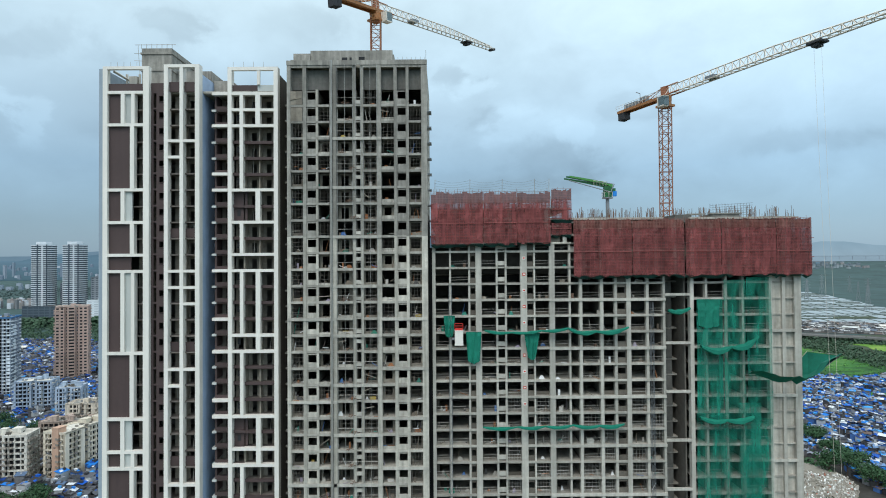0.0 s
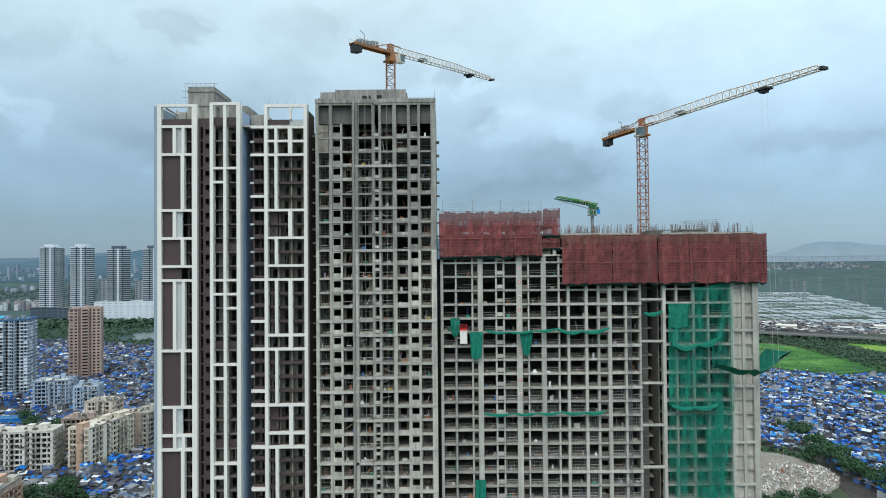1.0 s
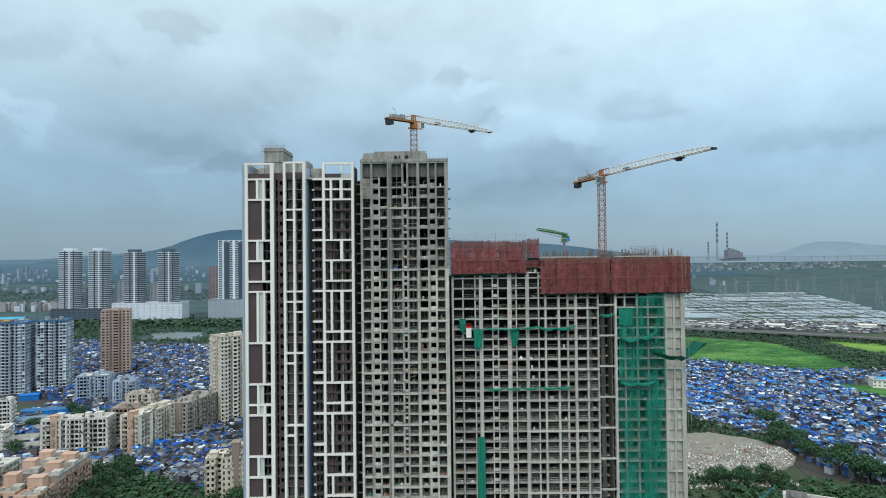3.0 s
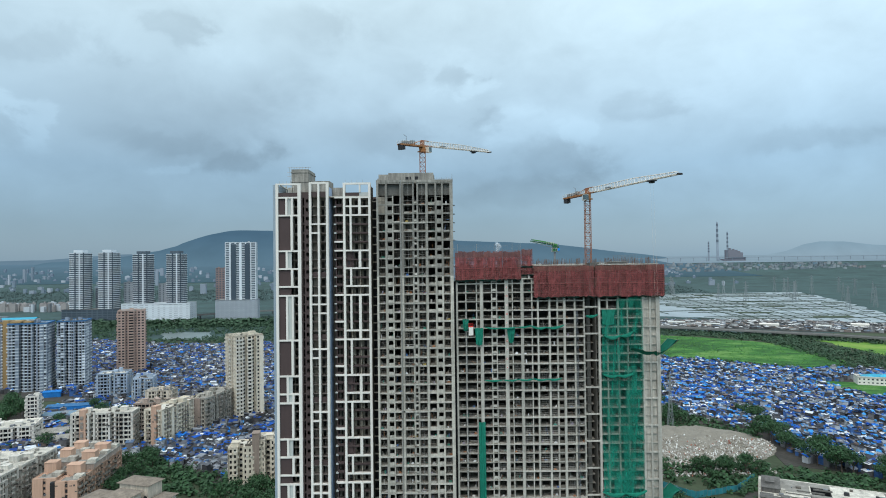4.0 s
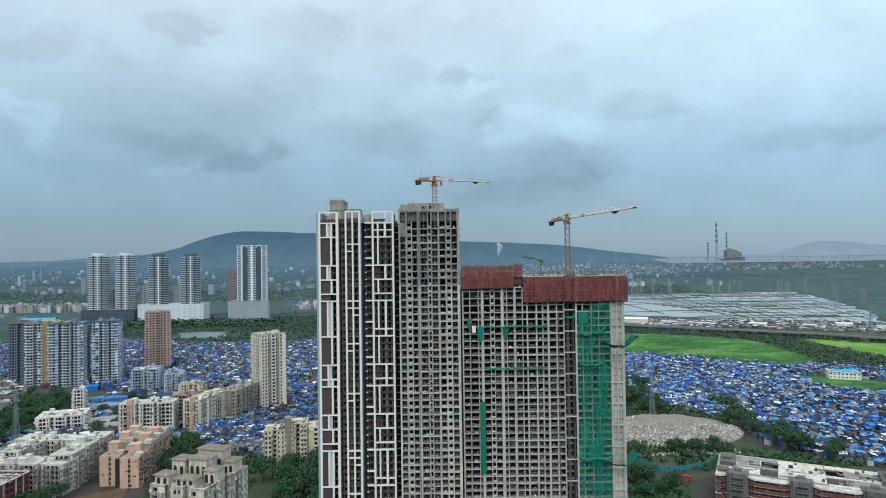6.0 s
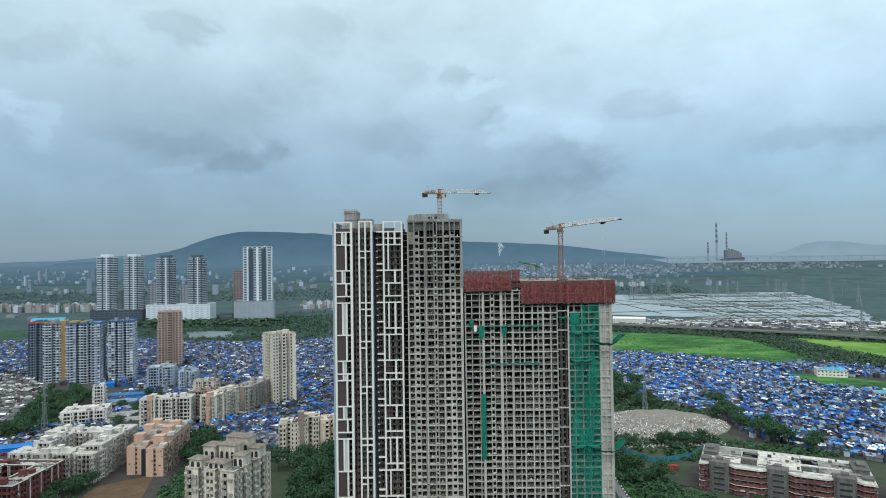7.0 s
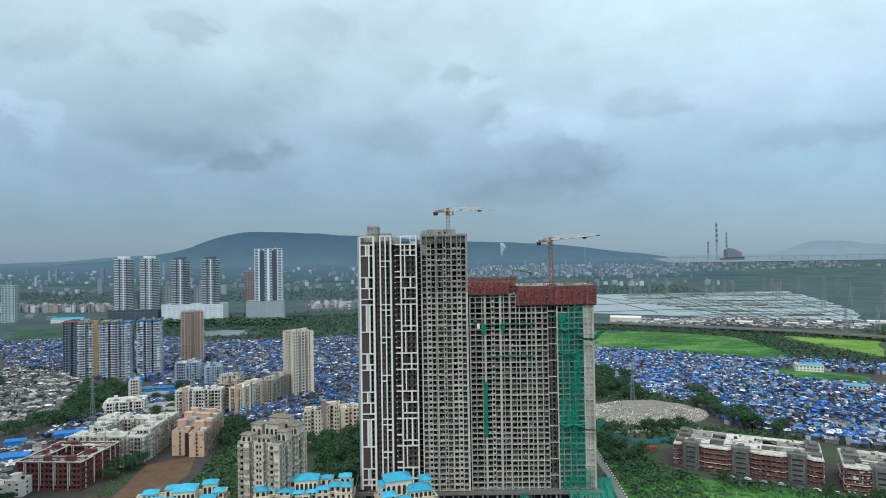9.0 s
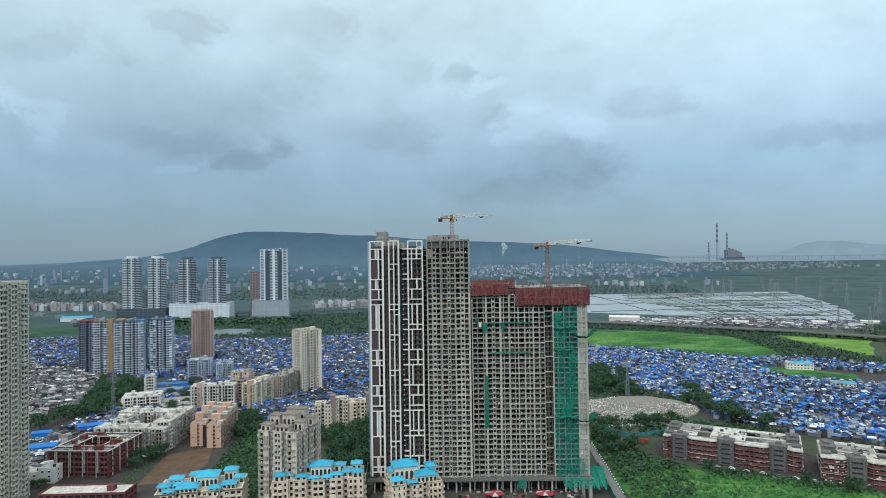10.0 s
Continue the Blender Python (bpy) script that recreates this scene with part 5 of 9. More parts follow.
    # solid right-hand end: ribbed wall
    for a, b, d in ((61.6, 63.5, 0.9), (64.0, 65.7, 1.3)):
        box_part("end_wall", a, b, y + d * 0.6, y + d * 0.6 + 0.3, low, 113.6, M_CONC, t)
    for a, b in ((63.4, 64.0), (65.7, 66.95)):
        box_part("column", a, b, y, y + 1.2, base, 113.6, M_CONC2, t)
    box_part("side_wall", 66.4, 66.9, y + 1.2, y + 26, low, 113.6, M_CONC2, t)
    # Recess walls and piers coloured dark to paint the shade inside it.
    for x in (41.75, 45.6):
        box_part("recess_wall", x, x + 0.25, y + 1.2, y + 10, low, 113.6, M_INNER, t)
    rec = Shape().box(43.3, 44.6, y + 4.8, y + 5.0, 0.2, 2.8).mesh("recess_pier", M_GRIME_SHADE)
    rng = random.Random(33)
    for k, z in enumerate(lev):
        if z < low - 1:
            break
        n = k - 2
        part("floor_slab", slab_me, M_CONC2, t, at=(0, 0, z))
        if k == 0:
            continue
        part("shaft_lintel", shaft_me, M_CONC2, t, at=(0, 0, z + 0.9))
        for s in svc:
            part("service_wall", s, M_BEIGE, t, at=(0, 0, z))
        part("recess_pier", rec, M_CONC2, t, at=(0, 0, z))
        share = min(0.75, max(0.0, (n - 8) / 16))
        for q in range(len(spans)):
            r = rng.random()
            lean = (0.1, -0.5, -1.0, 0.15, -0.4, 0.0, 0.3, -0.3, 0.2, -0.1, 0.0, 0.1)[q]
            if r < share + (lean if n > 4 else 0):
                part("infill_wall", fills[q], M_BEIGE, t, at=(0, 0, z))
            elif r > 0.86 and n > 3:
                part("sill_wall", blocks[q], M_BEIGE, t, at=(0, 0, z))
            if rng.random() < 0.7 and n < 22:
                part("guard_rail", rails[q], M_PIPE, t, at=(0, 0, z))
        if n in (3, 6, 9, 12, 15, 18, 21, 24, 27, 30):
            box_part("long_beam", 20.2, 41.75, y - 0.12, y + 0.2, z - 0.36, z + 0.16, M_CONC2, t)
        if n % 3 == 0 and n >= 2:
            box_part("tie_beam", 41.7, 46.4, y - 0.02, y + 0.5, z + 0.55, z + 1.0, M_CONC2, t)
        if n in (5, 9, 13, 16, 19, 22, 25, 28, 31, 34):
            box_part("rib_beam", 60.9, 66.0, y - 0.08, y + 0.5, z - 0.3, z + 0.2, M_CONC2, t)
        for q in range(4):
            if rng.random() < 0.5:
                x = rng.uniform(0, 40)
                w = rng.uniform(0.3, 1.3)
                part("loose_block", Shape().box(x, x + w, y + 0.6, y + 1.3, 0.14, rng.uniform(0.4, 1.1)), rng.choice((M_BEIGE, M_CONC2, M_RUST, M_ODD)), t, at=(0, 0, z))
    floor_clutter(t, y, spans[:10], [v for v in lev[2:] if v > low], 62, lambda k: min(0.55, 0.08 + 0.022 * k))
    grid = Shape()
    for z in [v for v in lev[12:] if v > low]:
        for a, b in spans[3:10]:
            if rng.random() < 0.4:
                for q in range(5):
                    x = a + (b - a) * (q + 0.5) / 5
                    grid.bar((x, y + 0.5, z + 0.14), (x, y + 0.5, z + 2.8), 0.025)
                for dz in (0.6, 1.3, 2.0):
                    grid.bar((a, y + 0.48, z + dz), (b, y + 0.48, z + dz), 0.025)
    part("bay_scaffold", grid, M_PIPE, t, kind="stuff")
    box_part("rear_wall", -1.5, 66.9, y + 26, y + 26.3, low, 119, M_CONC2, t)
    # Near-black sheet in place of the shade in the tower joint.
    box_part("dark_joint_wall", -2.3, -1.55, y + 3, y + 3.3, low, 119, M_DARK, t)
    for n, px in enumerate((15.45,) * 9):
        z = 116.6 - n * 3.0 - (3 if n > 4 else 0)
        box_part("floor_sign", 15.2, 15.75, y - 0.03, y + 0.02, z, z + 0.55, M_REDTAG if n % 2 else M_WHITE, t, "small red and white floor sign")
        box_part("sign_bar", 15.3, 15.65, y - 0.05, y - 0.032, z + 0.15, z + 0.4, M_WHITE if n % 2 else M_REDTAG, t)
    # hoist masts on the face
    for x, m in ((1.75, M_STEEL), (39.0, M_STEEL)):
        s = Shape()
        zt = 112 if x < 10 else 108.5
        for dx, dy in ((-0.25, 0), (0.25, 0), (-0.25, -0.5), (0.25, -0.5)):
            s.bar((x + dx, y - 0.3 + dy, base), (x + dx, y - 0.3 + dy, zt), 0.035)
        for z in np.arange(3, zt - 1, 1.5):
            s.bar((x - 0.25, y - 0.8, z), (x + 0.25, y - 0.8, z + 1.5), 0.025)
        part("hoist_mast", s, m, t)
    return t


tower_red()


def hoist_cage():
    c = thing("hoist_cage", "white builder's hoist cage with a red top", "hoist", at=(3.4, 113.0, 0))
    part("cage", Shape().box(-0.85, 0.65, -1.3, -0.1, 101.2, 103.6).box(-0.9, 0.7, -1.35, -0.05, 101.0, 101.2).box(-0.9, 0.7, -1.35, -0.05, 103.6, 103.75), M_WHITE, c)
    part("cage_top", Shape().box(-0.85, 0.6, -1.2, -0.2, 103.75, 104.1).bar((-0.85, -1.2, 104.1), (-0.85, -1.2, 105.0), 0.05).bar((0.6, -1.2, 104.1), (0.6, -1.2, 105.0), 0.05).bar((-0.85, -1.2, 105), (0.6, -1.2, 105), 0.05).bar((-0.85, -1.2, 104.55), (0.6, -1.2, 104.55), 0.05), M_REDTAG, c)
    part("tie", Shape().box(-1.4, -0.85, -0.7, 0.0, 102.0, 102.3), M_STEEL, c)


hoist_cage()


# ---- maroon climbing screens ----
def screen(x0, x1, yf, z0, z1, cage, seed):
    rng = random.Random(seed)
    s = thing("safety_screen", "maroon mesh safety screen hung on the tower top", "safety screen", "climbing screens", at=((x0 + x1) / 2, yf, z0))
    w, h = x1 - x0, z1 - z0
    nx, nz = max(2, int(w / 0.9)), max(2, int(h / 0.9))
    vs = [(-w / 2 + w * i / nx, rng.uniform(-0.12, 0.12), h * j / nz + (rng.uniform(-0.45, 0.15) if j == 0 else rng.uniform(-0.1, 0.1))) for j in range(nz + 1) for i in range(nx + 1)]
    fs = [(j * (nx + 1) + i, j * (nx + 1) + i + 1, (j + 1) * (nx + 1) + i + 1, (j + 1) * (nx + 1) + i) for j in range(nz) for i in range(nx)]
    sh = Shape().add(vs, fs)
    sh.add([(x, y + 0.05, z) for x, y, z in vs], [f[::-1] for f in fs])
    part("mesh_sheet", sh, M_SCREEN, s)
    bars = Shape()
    for i in range(int(w / 0.75) + 1):
        x = -w / 2 + min(w, 0.75 * i)
        bars.bar((x, -0.12, 0.1), (x, -0.12, h), 0.022)
    for j in range(int(h / 0.6) + 1):
        bars.bar((-w / 2, -0.13, 0.6 * j + 0.1), (w / 2, -0.13, 0.6 * j + 0.1), 0.022)
    bars.bar((-w / 2, -0.15, h * 0.5), (w / 2, -0.15, h * 0.5), 0.07)
    part("screen_frame", bars, M_SCREENBAR, s)
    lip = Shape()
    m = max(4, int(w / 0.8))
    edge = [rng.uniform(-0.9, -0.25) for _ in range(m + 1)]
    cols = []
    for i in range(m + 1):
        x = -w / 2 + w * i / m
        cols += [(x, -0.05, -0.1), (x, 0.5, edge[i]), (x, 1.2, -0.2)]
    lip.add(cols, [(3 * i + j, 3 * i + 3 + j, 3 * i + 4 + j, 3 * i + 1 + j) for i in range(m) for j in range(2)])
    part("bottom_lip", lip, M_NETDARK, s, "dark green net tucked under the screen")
    if cage:
        c = Shape()
        for i in range(int(w / 0.55) + 1):
            x = -w / 2 + min(w, 0.55 * i)
            c.bar((x, 0, h), (x, 0, h + cage * rng.uniform(0.85, 1.2)), 0.03)
        for j in range(8):
            c.bar((-w / 2, 0, h + cage * j / 7.5), (w / 2, 0, h + cage * j / 7.5), 0.024)
        part("wire_cage", c, M_CAGE, s)
        v = Shape()
        for i in range(nx):
            xa, xb = -w / 2 + w * i / nx, -w / 2 + w * (i + 1) / nx
            v.add([(xa, 0.1, h), (xb, 0.1, h), (xb, 0.1, h + cage * rng.uniform(0.7, 1.0)), (xa, 0.1, h + cage * rng.uniform(0.7, 1.0))], [(0, 1, 2, 3)])
        part("mesh_veil", v, M_VEIL, s)
    return s


for n, (a, b) in enumerate(((-1.7, 7.9), (8.0, 14.1), (14.2, 20.3))):
    screen(a, b, 112.4 - 0.1 * (n % 2), 119.6 + 0.1 * n, 127.0, 2.3, n)
screen(20.6, 24.3, 112.9, 124.0, 127.6, 2.2, 5)
screen(20.6, 24.3, 113.2, 121.2, 123.3, 0, 6)
for n, (a, b) in enumerate(((24.5, 35.2), (35.3, 44.8), (45.1, 51.6), (51.7, 61.6), (61.8, 68.2))):
    screen(a, b, 112.3 - 0.12 * (n % 2), 113.6 + 0.12 * (n % 2), 122.2, 1.9, 10 + n)
side = thing("safety_screen", "maroon mesh safety screen round the tower's corner", "safety screen", "climbing screens", at=(68.25, 112.4, 113.7))
part("mesh_sheet", Shape().box(0, 0.06, 0, 14, 0, 10.2), M_SCREEN, side)
part("screen_frame", Shape().box(0.06, 0.12, 0, 14, 5.0, 5.2).box(0.06, 0.5, 0.0, 0.1, 3.0, 3.1).box(0.06, 0.5, 0.0, 0.1, 6.5, 6.6), M_SCREENBAR, side)


def deck_top():
    d = thing("top_formwork", "fresh top storeys with formwork behind the screens", "formwork")
    for z in (119.5, 122.6, 125.9):
        box_part("formwork_slab", -1.5, 24.3, 113.6, 139, z, z + 0.3, M_CONC, d)
    for z in (113.4, 116.4, 119.4, 123.3):
        box_part("formwork_slab", 24.3, 67, 113.6, 139, z, z + 0.3, M_GRIME_SHADE, d)
    for x in np.arange(-1, 66.5, 3.4):
        box_part("formwork_column", x, x + 0.7, 113.7, 114.6, 119.5 if x < 24 else 113.5, 126 if x < 24 else 123.4, M_CONC2, d)
        if int(x) % 2:
            box_part("shutter_panel", x + 0.9, x + 3.0, 114.2, 114.4, 119.8 if x < 24 else 117, 122.4 if x < 24 else 119.3, M_BEIGE, d)
    box_part("formwork_core", -1, 66, 118, 137, 113.8, 123.4, M_INNER, d)
    for a, b, y1, z1 in ((44, 47, 120, 124.8), (51, 56, 120, 124.9), (60, 66, 118, 124.4), (28, 31, 117, 124.5)):
        box_part("formwork_head", a, b, 114.4, y1, 123.6, z1, M_GRIME_SHADE, d)
    rng = random.Random(4)
    for x0, x1, z, h in ((-1, 24, 126.2, 2.0), (25, 46, 123.6, 2.4), (46, 67.5, 123.6, 2.6)):
        x = x0
        while x < x1:
            s = Shape()
            yb = rng.uniform(114.6, 121)
            for _ in range(rng.randint(6, 11)):
                px, py = x + rng.uniform(0, 1.5), yb + rng.uniform(-0.6, 0.6)
                s.bar((px, py, z - 0.3), (px + rng.uniform(-0.15, 0.15), py, z + h * rng.uniform(0.5, 1.2)), 0.036)
            part("rebar_bundle", s, M_RUST, d, kind="stuff")
            x += rng.uniform(0.5, 1.3)
    s = Shape()
    for k in range(14):
        s.bar((53 + k * 0.6, 120, 124.5), (53 + k * 0.6, 120, 127.3), 0.03)
    for k in range(6):
        s.bar((53, 120, 124.7 + k * 0.45), (61.5, 120, 124.7 + k * 0.45 + 0.5), 0.03)
    part("wall_cage", s, M_STEEL, d)
    part("timber_stack", Shape().box(46.5, 49.5, 114.4, 116, 124.8, 125.0).box(50.8, 56.5, 114.2, 116, 124.9, 125.1), M_ROOFGREY, d)


deck_top()


def edge_net():
    n = thing("edge_net", "thin blue-grey safety net on poles above the screens", "net", "debris nets", at=(0, 113.5, 129.0))
    for k, x in enumerate((-1.0, 5.5, 11.5, 17.5, 20.2)):
        part("pole", Shape().bar((x, 0, -1.5), (x + 0.1, 0, 2.6), 0.05), M_PIPE, n)
    for a, b in ((-1.0, 5.5), (5.5, 11.5), (11.5, 17.5), (17.5, 20.2)):
        s = Shape()
        for j in range(5):
            for i in range(8):
                u0, u1 = i / 8, (i + 1) / 8
                z = lambda u: 0.5 * j - 0.5 * math.sin(u * math.pi) * (0.4 + 0.15 * j)
                s.bar((a + (b - a) * u0, 0, z(u0) + 0.4), (a + (b - a) * u1, 0, z(u1) + 0.4), 0.015)
        part("net_rope", s, M_STEEL, n)


edge_net()


# ---- green nets ----
def cloth(name, label, x0, x1, z0, z1, y, sag, material, seed, nx=18, nz=8, taper=0.0, wave=0.25, group="debris nets"):
    """A hanging net: folds across, sag along the lower edge, thickness."""
    rng = random.Random(seed)
    ph = rng.uniform(0, 6)
    front = []
    for j in range(nz + 1):
        v = j / nz
        for i in range(nx + 1):
            u = i / nx
            lo = z0 - sag * math.sin(u * math.pi) + 0.3 * noise.noise(Vector((u * 7, seed, 3)))
            squeeze = 1 - taper * (1 - v)
            x = (x0 + x1) / 2 + (u - 0.5) * (x1 - x0) * squeeze
            yy = y + wave * math.sin(u * 19 + ph + 2 * v) * (0.4 + 0.6 * (1 - v)) + 0.2 * noise.noise(Vector((u * 5, v * 4, seed)))
            front.append((x, yy, lo + (z1 - lo) * v))
    q = nx + 1
    fs = [(j * q + i, j * q + i + 1, (j + 1) * q + i + 1, (j + 1) * q + i) for j in range(nz) for i in range(nx)]
    ob = thing(name, label, "net", group)
    part("net_sheet", Shape().add(front, fs), material, ob)
    rope = Shape()
    top = front[-q:]
    for a, b in zip(top[::2], top[2::2]):
        rope.bar(a, b, 0.035)
    part("top_rope", rope, M_NETD, ob)
    return ob


for n, (a, b, z0, z1) in enumerate(((47.2, 52.0, 88, 109), (52.2, 56.2, 84, 112.5), (56.3, 60.9, 86, 113), (47.1, 53.0, 62, 88), (52.8, 57.2, 60, 86), (56.9, 60.9, 62, 87), (47.2, 52.6, 36, 63), (52.3, 60.8, 34, 62), (47.2, 54.0, 12, 38), (53.6, 60.8, 12, 36))):
    cloth("debris_net", "green debris net hung over the open floors", a, b, z0, z1, 113.1 - 0.12 * (n % 3), 0.8, M_NET, 40 + n, 14, 14)
for n, (a, b, z0, z1) in enumerate(((54.5, 58.6, 66, 90), (53.5, 57.6, 40, 70), (50.0, 57.0, 44, 55), (57.5, 64.5, 10, 24), (48.0, 57.0, 9, 20))):
    cloth("debris_net", "second layer of torn green debris net", a, b, z0, z1, 112.5 - 0.1 * (n % 2), 0.9, M_NET, 140 + n, 14, 12, 0.1)
for n, (a, b, z0, z1, tp, lab) in enumerate(((47.3, 51.5, 104.2, 109.0, 0.1, "bunched green net"), (0.5, 2.6, 102.8, 106.3, 0.3, "green net scrap"), (4.6, 7.5, 98.0, 103.3, 0.25, "hanging green net flap"), (15.3, 18.2, 98.6, 103.1, 0.5, "hanging green net flap"),
                                               (5.6, 7.8, 42, 71.8, 0.0, "long green net strip"), (24.0, 27.5, 8, 13, 0.1, "green net at the podium edge"))):
    cloth("green_net", f"{lab} on the concrete face", a, b, z0, z1, 112.9, 0.5, M_NETD, 70 + n, 8, 8, tp, 0.18)


def catch_net(pts, seed, drop=0.9, fat=0.35):
    """A catch net rolled and slung between brackets."""
    rng = random.Random(seed)
    s = Shape()
    ring = []
    for k in range(len(pts) - 1):
        a, b = Vector(pts[k]), Vector(pts[k + 1])
        m = 6
        for q in range(m + (k == len(pts) - 2)):
            u = q / m
            p = a.lerp(b, u) - Vector((0, 0, drop * math.sin(u * math.pi)))
            ring.append((p, fat * (0.6 + 0.7 * math.sin(u * math.pi)) * rng.uniform(0.8, 1.2)))
    vs = []
    for p, r in ring:
        vs += [(p.x, p.y + r * math.cos(w) * 1.8, p.z + r * math.sin(w)) for w in (0.3, 1.4, 2.6, 3.7, 4.7, 5.6)]
    fs = [(6 * k + i, 6 * k + (i + 1) % 6, 6 * k + 6 + (i + 1) % 6, 6 * k + 6 + i) for k in range(len(ring) - 1) for i in range(6)]
    return tagged(new("catch_net", s.add(vs, fs).mesh("catch_net", M_NETD)), "rolled green catch net slung across the floors", "net", "debris nets")


Y = 112.6
catch_net([(8.0, Y, 103.6), (13, Y, 103.2), (18.5, Y, 103.5), (23.5, Y, 103.9)], 1, 0.3, 0.25)
catch_net([(23.5, Y, 103.8), (28.5, Y, 103.3), (34.5, Y, 104.0)], 2, 0.6, 0.35)
catch_net([(7.6, Y, 85.9), (14, Y, 85.9), (19, Y, 86.0), (24, Y, 86.1)], 3, 0.35, 0.25)
catch_net([(24, Y, 86.2), (29, Y, 86.0), (33.5, Y, 86.3)], 4, 0.4, 0.3)
catch_net([(47.5, Y - 0.6, 100.5), (53, Y - 0.6, 100.3), (58, Y - 0.6, 102.2)], 5, 0.9, 0.45)
catch_net([(47.2, Y - 0.6, 87.5), (52, Y - 0.6, 87.0), (57, Y - 0.6, 87.6)], 6, 0.5, 0.4)
catch_net([(46.5, Y - 0.4, 48.5), (54, Y - 0.5, 48.0), (61, Y - 0.5, 48.8)], 7, 0.9, 0.5)
catch_net([(41.8, Y, 107.0), (45.8, Y, 107.4)], 8, 0.5, 0.4)


def wing_net(z, seed):
    """A catch net that stands out past the corner on slanted poles."""
    w = thing("wing_net", "green catch net spread out past the tower's corner", "net", "debris nets", at=(66.9, 113.5, z))
    rng = random.Random(seed)
    n = 14
    vs = []
    for i in range(n + 1):
        u = i / n
        x = -10.5 + 15.5 * u
        sag = -1.6 * math.sin(min(1.0, u * 1.3) * math.pi) ** 2 - (1.2 if 0.55 < u < 0.85 else 0)
        up = max(0, (u - 0.68) / 0.32)
        for j in range(4):
            v = j / 3
            vs.append((x, -1.0 - 2.6 * v + 0.2 * math.sin(i * 1.7), sag * (1 - v * 0.3) + up * 3.0 + v * 1.0 + rng.uniform(-0.12, 0.12)))
    fs = [(4 * i + j, 4 * i + j + 1, 4 * i + 5 + j, 4 * i + 4 + j) for i in range(n) for j in range(3)]
    part("net_sheet", Shape().add(vs, fs), M_NETD, w)
    part("pole", Shape().bar((0, -0.5, -2.0), (5.0, -3.2, 3.6), 0.06).bar((0, 6, -2.0), (4.5, 6, 3.0), 0.06).bar((5.0, -3.2, 3.6), (4.5, 6, 3.0), 0.04), M_PIPE, w)
    part("side_sheet", Shape().add([(0, -0.5, -1.6), (5.0, -3.2, 3.4), (4.5, 6, 2.8), (0, 6, -1.8), (2.2, 2, -0.8)], [(0, 1, 4), (1, 2, 4), (2, 3, 4), (3, 0, 4)]), M_NETD, w)


def skirt_net(x0, x1, y0, z0, reach, drop, seed, sheet_mat=None):
    """A torn net that slopes out from the podium's edge on leaning poles."""
    n = thing("skirt_net", "torn green net sloping out from the foot of the tower", "net", "debris nets", at=(x0, y0, z0))
    rg = random.Random(seed)
    w, qx, qy = x1 - x0, 16, 8
    vs = []
    for i in range(qx + 1):
        cut = rg.uniform(0.75, 1.1)
        for j in range(qy + 1):
            u, v = i / qx, j / qy * cut
            vs.append((w * u + rg.uniform(-0.2, 0.2), -reach * v, -drop * v * (1.1 - 0.3 * v) - 1.1 * math.sin(u * 9.4) ** 2 * v + rg.uniform(-0.25, 0.25)))
    fs = [(i * (qy + 1) + j, i * (qy + 1) + j + 1, (i + 1) * (qy + 1) + j + 1, (i + 1) * (qy + 1) + j) for i in range(qx) for j in range(qy) if rg.random() > 0.01]
    part("net_sheet", Shape().add(vs, fs), sheet_mat or M_NET, n)
    part("net_fold", Shape().add([(x, y - 0.3, z - 0.3) for x, y, z in vs], [f for f in fs if rg.random() < 0.25]), M_NETD, n)
    for x in (0.3, w * 0.35, w * 0.7, w - 0.3):
        part("pole", Shape().bar((x, 0.3, -0.8), (x, -reach, -drop * 0.75), 0.06), M_PIPE, n)


skirt_net(50, 70, 108.2, 13.6, 6.0, 4.5, 3)
skirt_net(67, 79, 132, 12.0, 16.0, 9.0, 4, M_NETD)
skirt_net(24, 29, 108.2, 12.6, 1.5, 6.0, 5)
wing_net(95.4, 1)
wing_net(46.0, 2)


